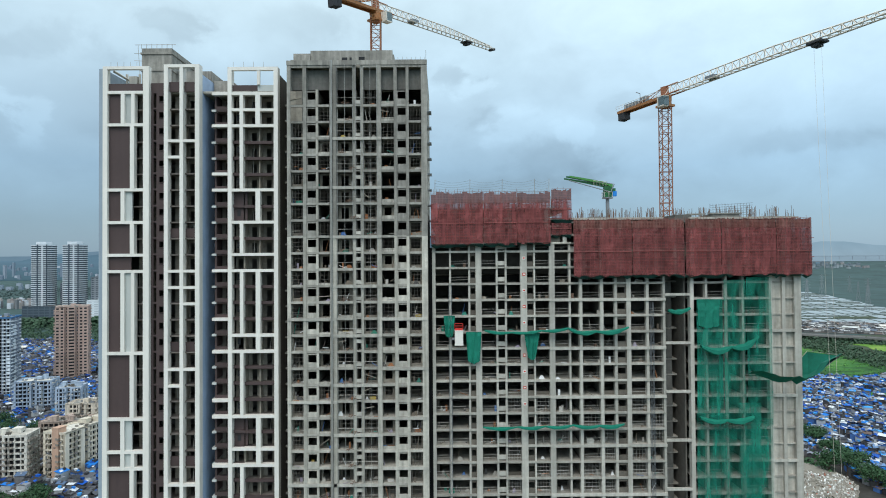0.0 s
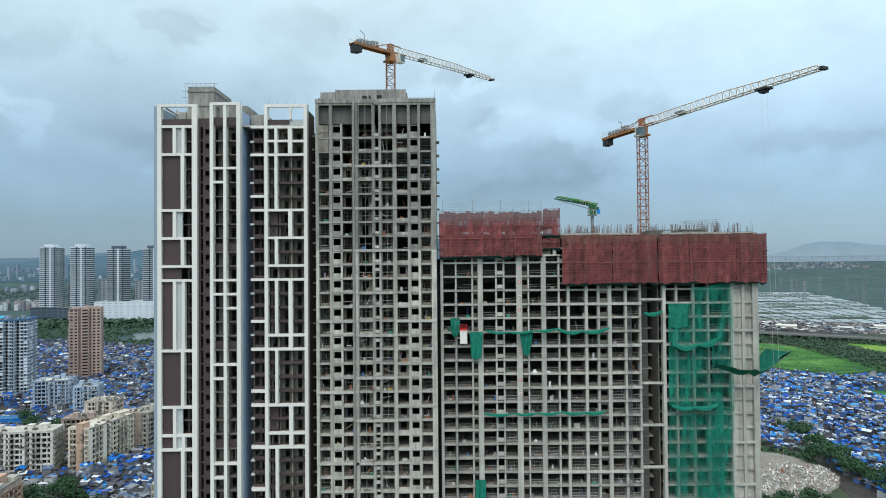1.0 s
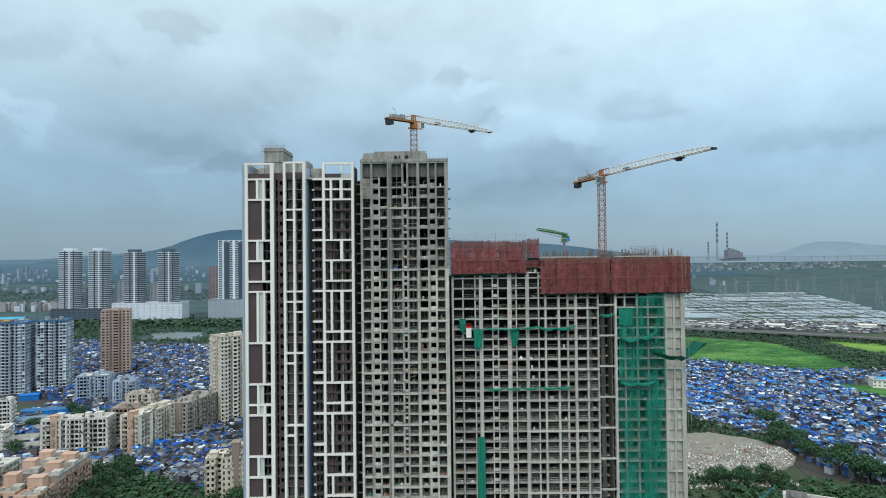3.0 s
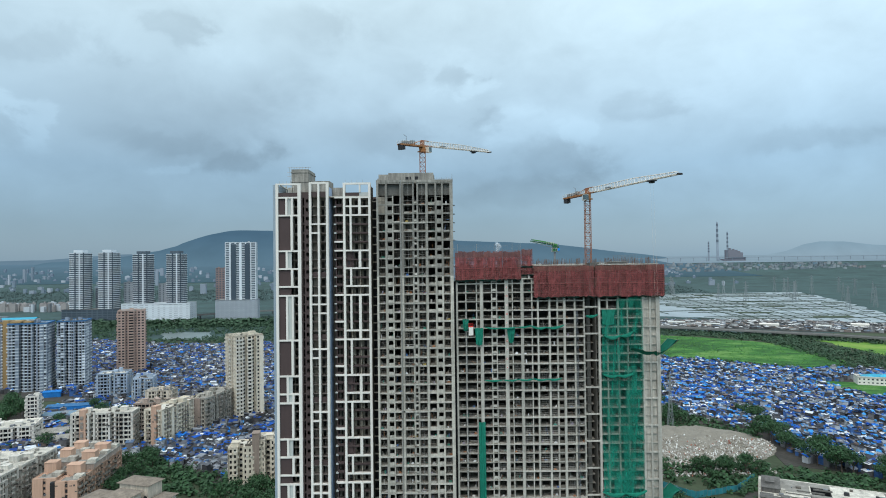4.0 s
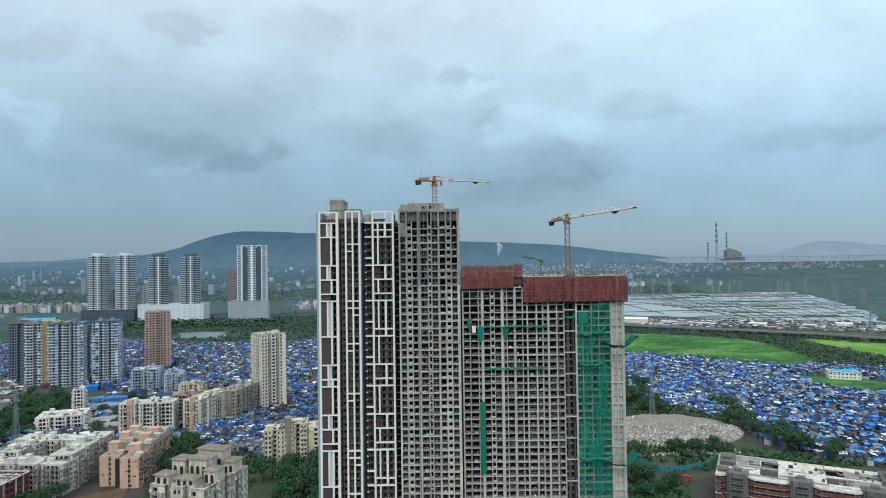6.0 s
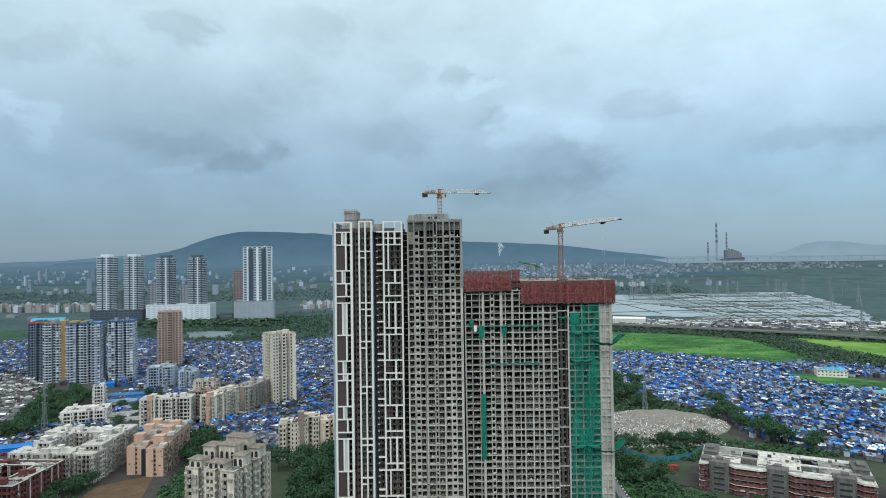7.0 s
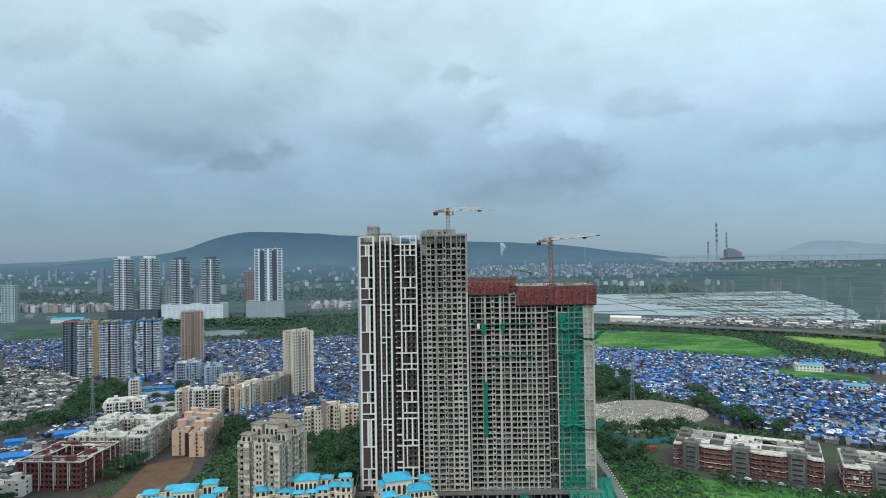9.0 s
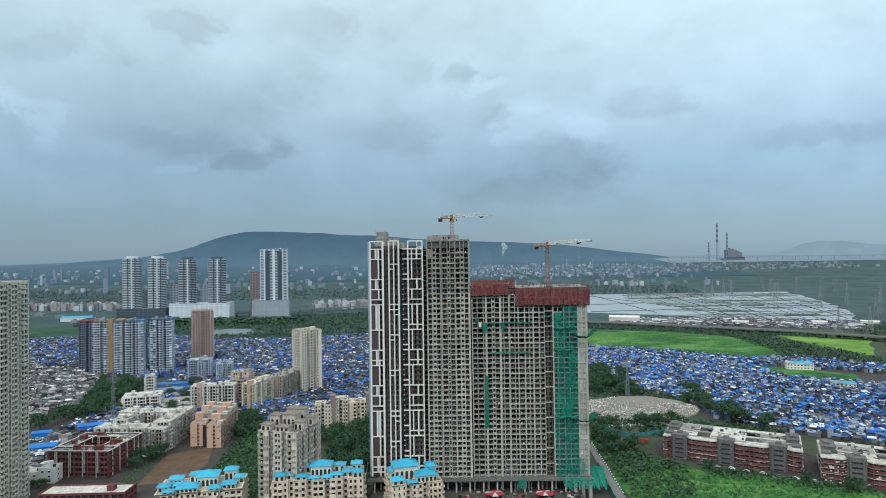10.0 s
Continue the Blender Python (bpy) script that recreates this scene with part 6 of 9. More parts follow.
# ---- podium ----
def podium():
    p = thing("podium", "unfinished concrete parking podium under the towers", "building")
    box_part("deck", -64, 68, 108.5, 140, 11.4, 12.3, M_GRIME_SHADE, p)
    box_part("deck_edge", -64, 62, 108.2, 108.5, 11.6, 13.4, M_GRIME_SHADE, p)
    box_part("lower_deck", -62, 61, 97, 140, 4.0, 4.6, M_MUD, p)
    box_part("lower_parapet", -62, 61, 96.7, 97, 3.2, 5.6, M_GRIME_SHADE, p)
    # Shade under the deck, painted as a near-black wall behind the columns.
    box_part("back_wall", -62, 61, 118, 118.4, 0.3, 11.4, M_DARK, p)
    col = Shape().box(-0.45, 0.45, -0.45, 0.45, 0.2, 11.4).mesh("column", M_CONC2)
    for x in range(-60, 62, 8):
        part("column", col, M_CONC2, p, at=(x, 110, 0))
        part("column", col, M_CONC2, p, at=(x + 3, 115, 0))
    thick = Shape().box(-0.9, 0.9, -0.9, 0.9, 0.2, 11.4).mesh("thick_column", M_CONC2)
    for x in (57.5, 62.0, 66.2):
        part("thick_column", thick, M_CONC2, p, at=(x, 109.6, 0))
    lowc = Shape().box(-0.4, 0.4, -0.4, 0.4, 0.2, 4.0).mesh("column", M_CONC2)
    for x in range(-60, 62, 8):
        part("column", lowc, M_CONC2, p, at=(x, 98.5, 0))
    rng = random.Random(9)
    for _ in range(90):
        x, y, w = rng.uniform(-12, 60), rng.uniform(98, 112), rng.uniform(0.5, 2.4)
        part("site_clutter", Shape().box(x, x + w, y, y + w * 0.6, 4.6, 4.6 + rng.uniform(0.3, 1.4)), rng.choice((M_RUST, M_BEIGE, M_STEEL, M_CANOPYRED, M_DIRT, M_DARK, M_DARK, M_CONC2)), p)
    for x in np.arange(-58, 60, 3.0):
        part("guard_post", Shape().bar((x, 108.3, 13.4), (x, 108.3, 14.6), 0.05).bar((x, 108.3, 14.5), (x + 3, 108.3, 14.5), 0.04), M_PIPE, p)


podium()


def canopy(x, y, label):
    c = thing("festival_canopy", label, "canopy", "canopies on the podium", at=(x, y, 4.6))
    n = 10
    for k in range(n):
        a0, a1 = 2 * math.pi * k / n, 2 * math.pi * (k + 1) / n
        r = 5.6 * (1 + 0.12 * math.sin(k * 2.4 + x))
        part("canopy_panel", Shape().add([(0, 0, 3.0), (r * math.cos(a0), r * math.sin(a0) * 0.8, 2.3), (r * math.cos(a1), r * math.sin(a1) * 0.8, 2.3), (0, 0, 2.9), (r * math.cos(a0), r * math.sin(a0) * 0.8, 2.2), (r * math.cos(a1), r * math.sin(a1) * 0.8, 2.2)],
                                        [(0, 1, 2), (5, 4, 3), (1, 4, 5, 2)]), M_CANOPYRED if k % 3 != 1 else M_CANOPYPALE, c)
    s = Shape().bar((0, 0, 0), (0, 0, 3.5), 0.12)
    for k in range(5):
        a = 2 * math.pi * k / 5
        s.bar((4.4 * math.cos(a), 3.5 * math.sin(a), 0), (4.4 * math.cos(a), 3.5 * math.sin(a), 2.3), 0.06)
    part("poles", s, M_PIPE, c)


canopy(10.0, 102.5, "red and white striped round canopy on the podium")
canopy(38.5, 102.5, "red and white striped round canopy on the podium")


def leaning_tarp():
    t = thing("leaning_tarp", "grey tarpaulin leaning against the tower's foot", "tarpaulin", at=(-64.2, 113, 0))
    q, vs = 8, []
    for i in range(q + 1):
        for j in range(q + 1):
            u, v = i / q, j / q
            vs.append((-8.5 * (1 - v) * (0.35 + 0.65 * u) + 0.3, -4 + 14 * u, 23 * v * (1 - 0.15 * u) + 0.3 + 0.4 * math.sin(7 * u + 3 * v)))
    part("sheet", Shape().add(vs, [(i * (q + 1) + j, i * (q + 1) + j + 1, (i + 1) * (q + 1) + j + 1, (i + 1) * (q + 1) + j) for i in range(q) for j in range(q)]), M_TARPGREY, t)
    for u in (0.0, 0.5, 1.0):
        part("pole", Shape().bar((-8.5 * (0.35 + 0.65 * u) + 0.3, -4 + 14 * u, 0.2), (0.3, -4 + 14 * u, 23 * (1 - 0.15 * u)), 0.08), M_PIPE, t)


leaning_tarp()


# ---- cranes ----
def lattice_mast(s, w, z0, z1, step, r=0.11, thin=0.06):
    h = w / 2
    for x, y in ((-h, -h), (h, -h), (h, h), (-h, h)):
        s.bar((x, y, z0), (x, y, z1), r)
    z, flip = z0, 1
    while z < z1 - 0.2:
        zz = min(z1, z + step)
        for (ax, ay), (bx, by) in (((-h, -h), (h, -h)), ((h, -h), (h, h)), ((h, h), (-h, h)), ((-h, h), (-h, -h))):
            a, b = ((ax, ay), (bx, by)) if flip > 0 else ((bx, by), (ax, ay))
            s.bar((*a, z), (*b, zz), thin)
            s.bar((ax, ay, zz), (bx, by, zz), thin)
        z, flip = zz, -flip
    return s


def tower_crane(label, x, y, z0, zs, heading, reach, tail, mast_mat, group, tilt):
    """A flat-top tower crane: lattice mast, slewing ring, cab, triangular jib, counter-jib with ballast, trolley. heading: degrees from +x."""
    c = thing("tower_crane", label, "crane", group, at=(x, y, 0))
    part("mast", lattice_mast(Shape(), 1.9, z0, zs - 1.6, 1.55), mast_mat, c, "orange lattice mast")
    top = part("slewing_part", Shape().box(-1.3, 1.3, -1.3, 1.3, zs - 1.9, zs - 1.5).prism([(1.25 * math.cos(a), 1.25 * math.sin(a)) for a in np.linspace(0, 6.283, 13)[:-1]], zs - 1.5, zs - 0.7).box(-0.9, 0.9, -0.9, 0.9, zs - 0.7, zs + 0.4), M_ORANGE, c, "orange slewing ring with cab and jibs")
    top.matrix_basis = pose(0, 0, zs, 0, -tilt, heading) @ pose(0, 0, -zs)
    part("cab", Shape().box(0.4, 2.1, -2.4, -1.1, zs - 2.1, zs - 0.3), M_CABIN, top, "glazed operator's cab")
    part("cab_frame", Shape().box(0.3, 0.6, -2.45, -1.05, zs - 2.2, zs - 0.2).box(0.3, 2.0, -2.45, -1.05, zs - 2.25, zs - 2.05).box(0.3, 2.1, -2.45, -1.05, zs - 0.35, zs - 0.2), M_JIB, top)
    # jib
    j = Shape()
    w, h = 0.75, 1.75
    n = int(reach / 1.6)
    zb = zs + 0.3
    for sy in (-w, w):
        j.bar((0.8, sy, zb), (reach, sy, zb), 0.14)
    taper = lambda u: h * (1.0 if u < 0.55 else 1.0 - 0.55 * (u - 0.55) / 0.45)
    for k in range(n):
        u0, u1 = k / n, (k + 1) / n
        xa, xb, xm = 0.8 + (reach - 0.8) * u0, 0.8 + (reach - 0.8) * u1, 0.8 + (reach - 0.8) * (u0 + u1) / 2
        hm = taper((u0 + u1) / 2)
        nxt = 0.8 + (reach - 0.8) * min(1, (u1 + u1 + 1 / n) / 2)
        if k < n - 1:
            j.bar((xm, 0, zb + hm), (nxt, 0, zb + taper(u1 + 0.5 / n)), 0.13)
        for sy in (-w, w):
            j.bar((xa, sy, zb), (xm, 0, zb + hm), 0.075)
            j.bar((xb, sy, zb), (xm, 0, zb + hm), 0.075)
        j.bar((xa, -w, zb), (xb, w, zb), 0.07)
    part("jib", j, M_JIB, top, "pale lattice jib")
    part("jib_tip", Shape().box(reach - 0.2, reach + 0.5, -0.8, 0.8, zb - 0.25, zb + 0.25), M_BLACK, top)
    part("jib_root", Shape().bar((0.3, -w, zb), (4.5, -w, zb), 0.16).bar((0.3, w, zb), (4.5, w, zb), 0.16).bar((0.2, 0, zb + 1.9), (3.5, 0, zb + 1.85), 0.15).box(-0.5, 0.5, -0.6, 0.6, zb - 0.2, zb + 1.9), M_MAST, top)
    part("counter_jib", Shape().box(-tail, -0.5, -0.95, -0.7, zb - 0.45, zb + 0.1).box(-tail, -0.5, 0.7, 0.95, zb - 0.45, zb + 0.1).box(-tail, -0.5, -0.9, 0.9, zb - 0.1, zb)
         .bar((-tail * 0.55, -0.9, zb), (0, 0, zb + 2.0), 0.1).bar((-tail * 0.55, 0.9, zb), (0, 0, zb + 2.0), 0.1), M_ORANGE, top, "orange counter-jib")
    rails = Shape()
    for k in range(int(tail) + 1):
        rails.bar((-k, -1.2, zb), (-k, -1.2, zb + 1.1), 0.04).bar((-k, 1.2, zb), (-k, 1.2, zb + 1.1), 0.04)
    for sy in (-1.2, 1.2):
        rails.bar((0, sy, zb + 1.1), (-tail, sy, zb + 1.1), 0.04).bar((0, sy, zb + 0.55), (-tail, sy, zb + 0.55), 0.035)
    part("walkway_rail", rails, M_JIB, top)
    part("ballast", Shape().box(-tail + 0.2, -tail + 1.1, -0.85, 0.85, zb - 2.0, zb + 0.1).box(-tail + 1.2, -tail + 2.1, -0.85, 0.85, zb - 1.9, zb + 0.1), M_BLACK, top, "dark counterweight blocks")
    part("winch", Shape().box(-tail * 0.85, -tail * 0.55, -0.6, 0.6, zb, zb + 1.1).box(-tail * 0.5, -tail * 0.36, -0.5, 0.5, zb, zb + 1.5), M_STEEL, top)
    part("service_jib", Shape().bar((-tail * 0.6, 0.9, zb), (-tail * 0.6, 0.9, zb + 2.9), 0.09).bar((-tail * 0.6, 0.9, zb + 2.9), (-tail * 0.6 - 1.2, 0.9, zb + 3.5), 0.08), M_STEEL, top)
    tx = reach * 0.74
    part("trolley", Shape().box(tx - 1.2, tx + 1.2, -1.0, 1.0, zb - 0.5, zb - 0.2).box(tx - 0.6, tx + 0.5, -0.7, 0.7, zb - 1.0, zb - 0.5), M_BLACK, top)
    part("second_trolley", Shape().box(reach * 0.25, reach * 0.25 + 2.0, -0.8, 0.8, zb + 0.1, zb + 0.6), M_STEEL, top)
    if zs < 155:
        part("hoist_rope", Shape().bar((tx - 0.6, 0, zb - 0.9), (tx - 0.5, 0, zb - 70), 0.02).bar((tx + 0.6, 0, zb - 0.9), (tx + 0.5, 0, zb - 70), 0.02), M_JIB, top)
    return c


tower_crane("orange tower crane with a long white lattice jib", 45.1, 121.8, 123.0, 148.7, -65.1, 42.2, 13.0, M_MAST, "tower cranes", 1.8)
tower_crane("orange tower crane standing on the grey tower's roof", -12.6, 121.3, 153.0, 166.2, 51.5, 41.5, 12.0, M_MAST, "tower cranes", 4.3)


def placing_boom():
    b = thing("placing_boom", "green folded concrete placing boom on a grey column", "concrete boom", at=(33.3, 121.5, 0))
    part("column", Shape().bar((0, 0, 123.4), (0, 0, 128.6), 0.36, sides=10), M_STEEL, b)
    part("platform", Shape().prism([(1.1 * math.cos(a), 1.1 * math.sin(a)) for a in np.linspace(0, 6.283, 9)[:-1]], 128.6, 128.8), M_STEEL, b)
    rail = Shape()
    for a in np.linspace(0, 6.283, 9)[:-1]:
        rail.bar((1.1 * math.cos(a), 1.1 * math.sin(a), 128.8), (1.1 * math.cos(a), 1.1 * math.sin(a), 129.8), 0.04)
        rail.bar((1.1 * math.cos(a), 1.1 * math.sin(a), 129.8), (1.1 * math.cos(a + 0.785), 1.1 * math.sin(a + 0.785), 129.8), 0.03)
    part("platform_rail", rail, M_JIB, b)
    part("slewing_head", Shape().box(-0.7, 0.7, -0.6, 0.6, 128.8, 131.0).box(0.6, 1.5, -0.5, 0.5, 129.4, 130.6), M_BOOM, b)
    part("motor", Shape().box(0.9, 1.7, -0.6, 0.0, 129.0, 130.0), M_TARPBLUE, b)
    for k, (dz, dy, m) in enumerate(((0.0, 0.0, M_BOOM), (0.55, 0.35, M_BOOM), (0.5, -0.4, M_BOOMLIGHT))):
        s = Shape()
        x0, x1 = 0.9, -8.6 + 0.5 * k
        za, zc = 130.6 + dz, 132.6 + dz * 0.8
        rings = []
        for q in range(9):
            u = q / 8
            c, r = Vector((x0 + (x1 - x0) * u, dy, za + (zc - za) * u ** 0.8)), 0.27 - 0.12 * u
            rings += [(c.x, c.y - r * 0.8, c.z - r), (c.x, c.y + r * 0.8, c.z - r), (c.x, c.y + r * 0.8, c.z + r), (c.x, c.y - r * 0.8, c.z + r)]
        s.add(rings, [(4 * q + i, 4 * q + (i + 1) % 4, 4 * q + 4 + (i + 1) % 4, 4 * q + 4 + i) for q in range(8) for i in range(4)] + [(3, 2, 1, 0), (32, 33, 34, 35)])
        part("boom_arm", s, m, b)
    pipe = Shape().bar((0.5, -0.7, 129.8), (-7.8, -0.6, 132.2), 0.09).bar((0.5, -0.7, 129.8), (1.2, -0.6, 131.4), 0.09).bar((1.2, -0.6, 131.4), (-2.5, -0.6, 131.9), 0.07)
    part("delivery_pipe", pipe, M_STEEL, b)
    r2 = Shape()
    for k in range(5):
        r2.bar((-0.5 - k * 0.6, -0.9, 131.0), (-0.5 - k * 0.6, -0.9, 131.9), 0.03)
    r2.bar((-0.3, -0.9, 131.9), (-3.0, -0.9, 132.1), 0.03)
    part("hand_rail", r2, M_JIB, b)


placing_boom()


# ---- town: blocks of flats ----
def oct_plan(w, d, cut):
    x, y = w / 2, d / 2
    return [(-x + cut, -y), (x - cut, -y), (x, -y + cut), (x, y - cut), (x - cut, y), (-x + cut, y), (-x, y - cut), (-x, -y + cut)]


# four slim towers, far off, and their podiums
for n, (x, y, h) in enumerate(((-786.5, 1205, 151), (-725.3, 1205, 151), (-652.3, 1205, 147), (-581.1, 1205, 147))):
    white = n < 2
    o = house("slim_tower", ("tall slim round-cornered tower ringed with white balcony bands" if white else "tall slim grey residential tower with thin balcony bands"), "building", oct_plan(40, 38, 11), (x, y, 0), 22, (h - 20) // 4, 4.0,
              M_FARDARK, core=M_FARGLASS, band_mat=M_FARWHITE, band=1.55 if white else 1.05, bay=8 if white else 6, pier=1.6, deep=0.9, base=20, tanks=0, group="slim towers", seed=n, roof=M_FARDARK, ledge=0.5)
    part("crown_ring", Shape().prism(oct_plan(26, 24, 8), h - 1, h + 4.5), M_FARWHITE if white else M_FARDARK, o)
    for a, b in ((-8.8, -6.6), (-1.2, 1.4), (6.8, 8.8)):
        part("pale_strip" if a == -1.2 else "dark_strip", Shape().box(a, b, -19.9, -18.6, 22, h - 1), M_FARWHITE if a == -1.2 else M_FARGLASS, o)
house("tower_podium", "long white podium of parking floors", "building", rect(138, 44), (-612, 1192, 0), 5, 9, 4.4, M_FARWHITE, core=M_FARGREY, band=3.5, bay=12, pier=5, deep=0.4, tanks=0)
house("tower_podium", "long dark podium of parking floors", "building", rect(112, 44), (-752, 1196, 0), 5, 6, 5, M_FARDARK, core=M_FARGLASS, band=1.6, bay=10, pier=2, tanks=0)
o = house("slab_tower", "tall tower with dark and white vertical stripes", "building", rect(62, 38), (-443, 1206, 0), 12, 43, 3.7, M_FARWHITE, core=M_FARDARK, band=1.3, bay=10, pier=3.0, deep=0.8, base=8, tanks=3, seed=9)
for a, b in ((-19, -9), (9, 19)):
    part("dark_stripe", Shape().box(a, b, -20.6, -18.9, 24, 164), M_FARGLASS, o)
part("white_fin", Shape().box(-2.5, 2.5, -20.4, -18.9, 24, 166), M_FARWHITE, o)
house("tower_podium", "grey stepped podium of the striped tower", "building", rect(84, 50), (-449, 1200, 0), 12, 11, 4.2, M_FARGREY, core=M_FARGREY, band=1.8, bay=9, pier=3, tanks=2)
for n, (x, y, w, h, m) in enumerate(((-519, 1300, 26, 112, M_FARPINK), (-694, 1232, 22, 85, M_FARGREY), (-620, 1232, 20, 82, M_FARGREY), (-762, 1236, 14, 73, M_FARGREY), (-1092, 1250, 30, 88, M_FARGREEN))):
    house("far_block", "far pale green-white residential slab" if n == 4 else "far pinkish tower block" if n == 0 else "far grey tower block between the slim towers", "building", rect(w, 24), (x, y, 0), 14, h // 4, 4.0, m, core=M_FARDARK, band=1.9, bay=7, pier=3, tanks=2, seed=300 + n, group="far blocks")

house("brown_tower", "brown and pink apartment tower with balcony rows", "building", notched(28, 26, (2, 2, 1, 1)), (-371, 614, 0), 24, 23, 3.1, M_BROWNT, core=M_DARK, band=1.5, bay=4.5, pier=1.8, deep=0.9, tanks=2, seed=3, balc=0.5)
house("cream_tower", "slim cream apartment tower with rows of small windows", "building", notched(23, 23, (2, 2, 1, 2), 3.2, 3.0), (-173, 412, 0), 40, 22, 3.0, M_CREAM, core=M_DARK, band=1.25, bay=3.0, pier=1.0, deep=0.9, tanks=4, seed=4, balc=0.45, solid=0.1, balc_mat=M_WHITE)
M_REDROOF = mat("faded_red_roof_paint", (0.36, 0.07, 0.06), 0.8, vary=0.3, size=3)
M_OCHRE = mat("ochre_paint", (0.30, 0.20, 0.09), 0.8, vary=0.2, streak=0.3)
for n, (x, y, w, f) in enumerate(((-487, 538, 20, 22), (-465, 532, 19, 22), (-426, 524, 34, 22), (-396, 546, 26, 22))):
    dull = n == 0
    o = house("apartment_block", "plain slate-grey high-rise gable block" if dull else "blue-grey and white high-rise flats with many balconies", "building", notched(w, 26, (2 if w > 20 else 1, 1, 1, 2), 3.2, 3.5), (x, y, 0), 18, f, 3.05, M_NAVY if dull else M_GREYB, core=M_DARK, band=0.55, bay=3.3, pier=0.9, deep=1.3,
              balc=0.2 if dull else 0.72, out=1.3, solid=0.4 if dull else 0.12, balc_mat=M_GREYB if dull else M_COOLW, band_mat=M_GREYB if dull else M_COOLW, tanks=3, seed=20 + n, group="blue-grey flats", roof=M_FARDARK)
    part("roof_band", frame_ring(inset(notched(w, 26, (0, 0, 0, 0)), -0.4), inset(rect(w, 26), 0.6), 66.9, 68.2), M_SLATEBLUE if n > 1 else M_REDROOF if n == 0 else M_OCHRE, o, "painted roof band")
    if n == 1:
        part("ochre_stair_tower", Shape().box(7.6, 12.5, -14.6, -8, 0, 69.5), M_OCHRE, o, "ochre stair tower")
    if n == 2:
        part("ochre_roof_frame", Shape().box(-15, -6, -12.9, 4, 68.6, 70.2).box(-4, 3, -12, -2, 68.6, 69.8), M_OCHRE, o)

o = house("tall_cream_tower", "very tall greyed cream apartment tower with dark window rows", "building", notched(34, 30, (1, 2, 1, 1), 2.0, 1.2), (-287.5, 103, 0), 8, 42, 3.1, M_OLDCREAM, core=M_DARK, band=1.0, bay=5.2, pier=0.8, deep=1.1, tanks=2, seed=5, parapet=1.8, balc=0.12, balc_mat=M_OLDCREAM)
part("roof_frame", Shape().box(-16, 16, -14.5, -14, 129, 133).box(-10, -3, -14, -10, 129, 135).box(4, 12, -14, -9, 129, 134), M_GRIME_SHADE, o, "grimy dark roof frame")

# peach walk-ups, two long blocks with balconies
for n, (x, y) in enumerate(((-212.5, 243), (-198.8, 239))):
    o = house("peach_flats", "peach walk-up flats with blank gable and balconies", "building", notched(11.6 - n, 52, (0, 5, 0, 4), 2.6, 2.0), (x, y, 0), 6, 6, 2.85, M_PEACH, core=M_DARK, band=0.8, bay=3.2, pier=0.8, deep=1.1, tanks=2, balc=0.85, out=1.6, singly=True, blank=range(0, 23) if n == 0 else (0, *range(22, 40)), seed=30 + n, group="peach flats", roof=M_ROOFGREY, balc_mat=M_BALC)
    w = (11.6 - n) / 2
    part("gable_wall", Shape().box(-w, -0.7, -26.4, -25.2, 0, 18.0).box(0.7, w, -26.4, -25.2, 0, 18.0), M_PEACH, o)
    part("rear_floor", Shape().box(-w + 0.2, w - 0.2, -8, 25.5, 17.1, 20.2), M_PINKW, o)
    part("rear_roof", Shape().box(-w - 0.1, w + 0.1, -8.3, 25.8, 20.2, 20.6), M_ROOFGREY, o)
    for yy, up in ((-13.5, 22.6), (2.0, 24.4), (17.0, 24.0)):
        part("stair_tower", Shape().box(-w + 0.6, 0.6 if n == 0 else w - 3.2, yy - 2.6, yy + 2.6, 17.0, up).box(-w + 0.4, 0.8 if n == 0 else w - 3.0, yy - 2.8, yy + 2.8, up, up + 0.25), M_PEACH, o)
    for yy in (-19.0, -4.0, 10.0, 22.0):
        part("roof_cover", Shape().box(0.9, w - 0.3, yy - 2.2, yy + 2.0, 17.3 if yy < -8 else 20.6, 19.0 if yy < -8 else 22.2), M_ROOFWHITE if n else M_GREYW, o)
    for f in range(6):
        part("gable_window", Shape().box(-0.5, 0.5, -26.2, -25.9, f * 2.85 + 1.0, f * 2.85 + 2.2), M_DARK, o)
    if n:
        # Added near-black box: stands in for the shadow in the narrow gap.
        part("link_wall", Shape().box(-9.0, -w, -23.8, 20, 0, 16.5), M_DARK, o, "dark fill painted as the shaded gap between the two blocks")
# white walk-up court
for n, (x, y, w, d, a) in enumerate(((-256, 216, 56, 14, -4), (-236, 240, 13, 48, 2), (-262, 252, 46, 13, -4), (-270, 234, 12, 22, -4))):
    house("white_flats", "stained white walk-up flats with roof tanks", "building", notched(w, d, (int(w / 17), int(d / 17), int(w / 14), int(d / 13)), 2.2, 1.8), (x, y - 5, 0), a, 6 + (n > 0), 2.9, M_WHITEW, core=M_DARK, band=0.72, bay=2.8, pier=0.42, deep=1.5, tanks=4, balc=0.6, out=1.2, solid=0.05, seed=40 + n, group="white flats", roof=M_ROOFWHITE, balc_mat=M_BALC)
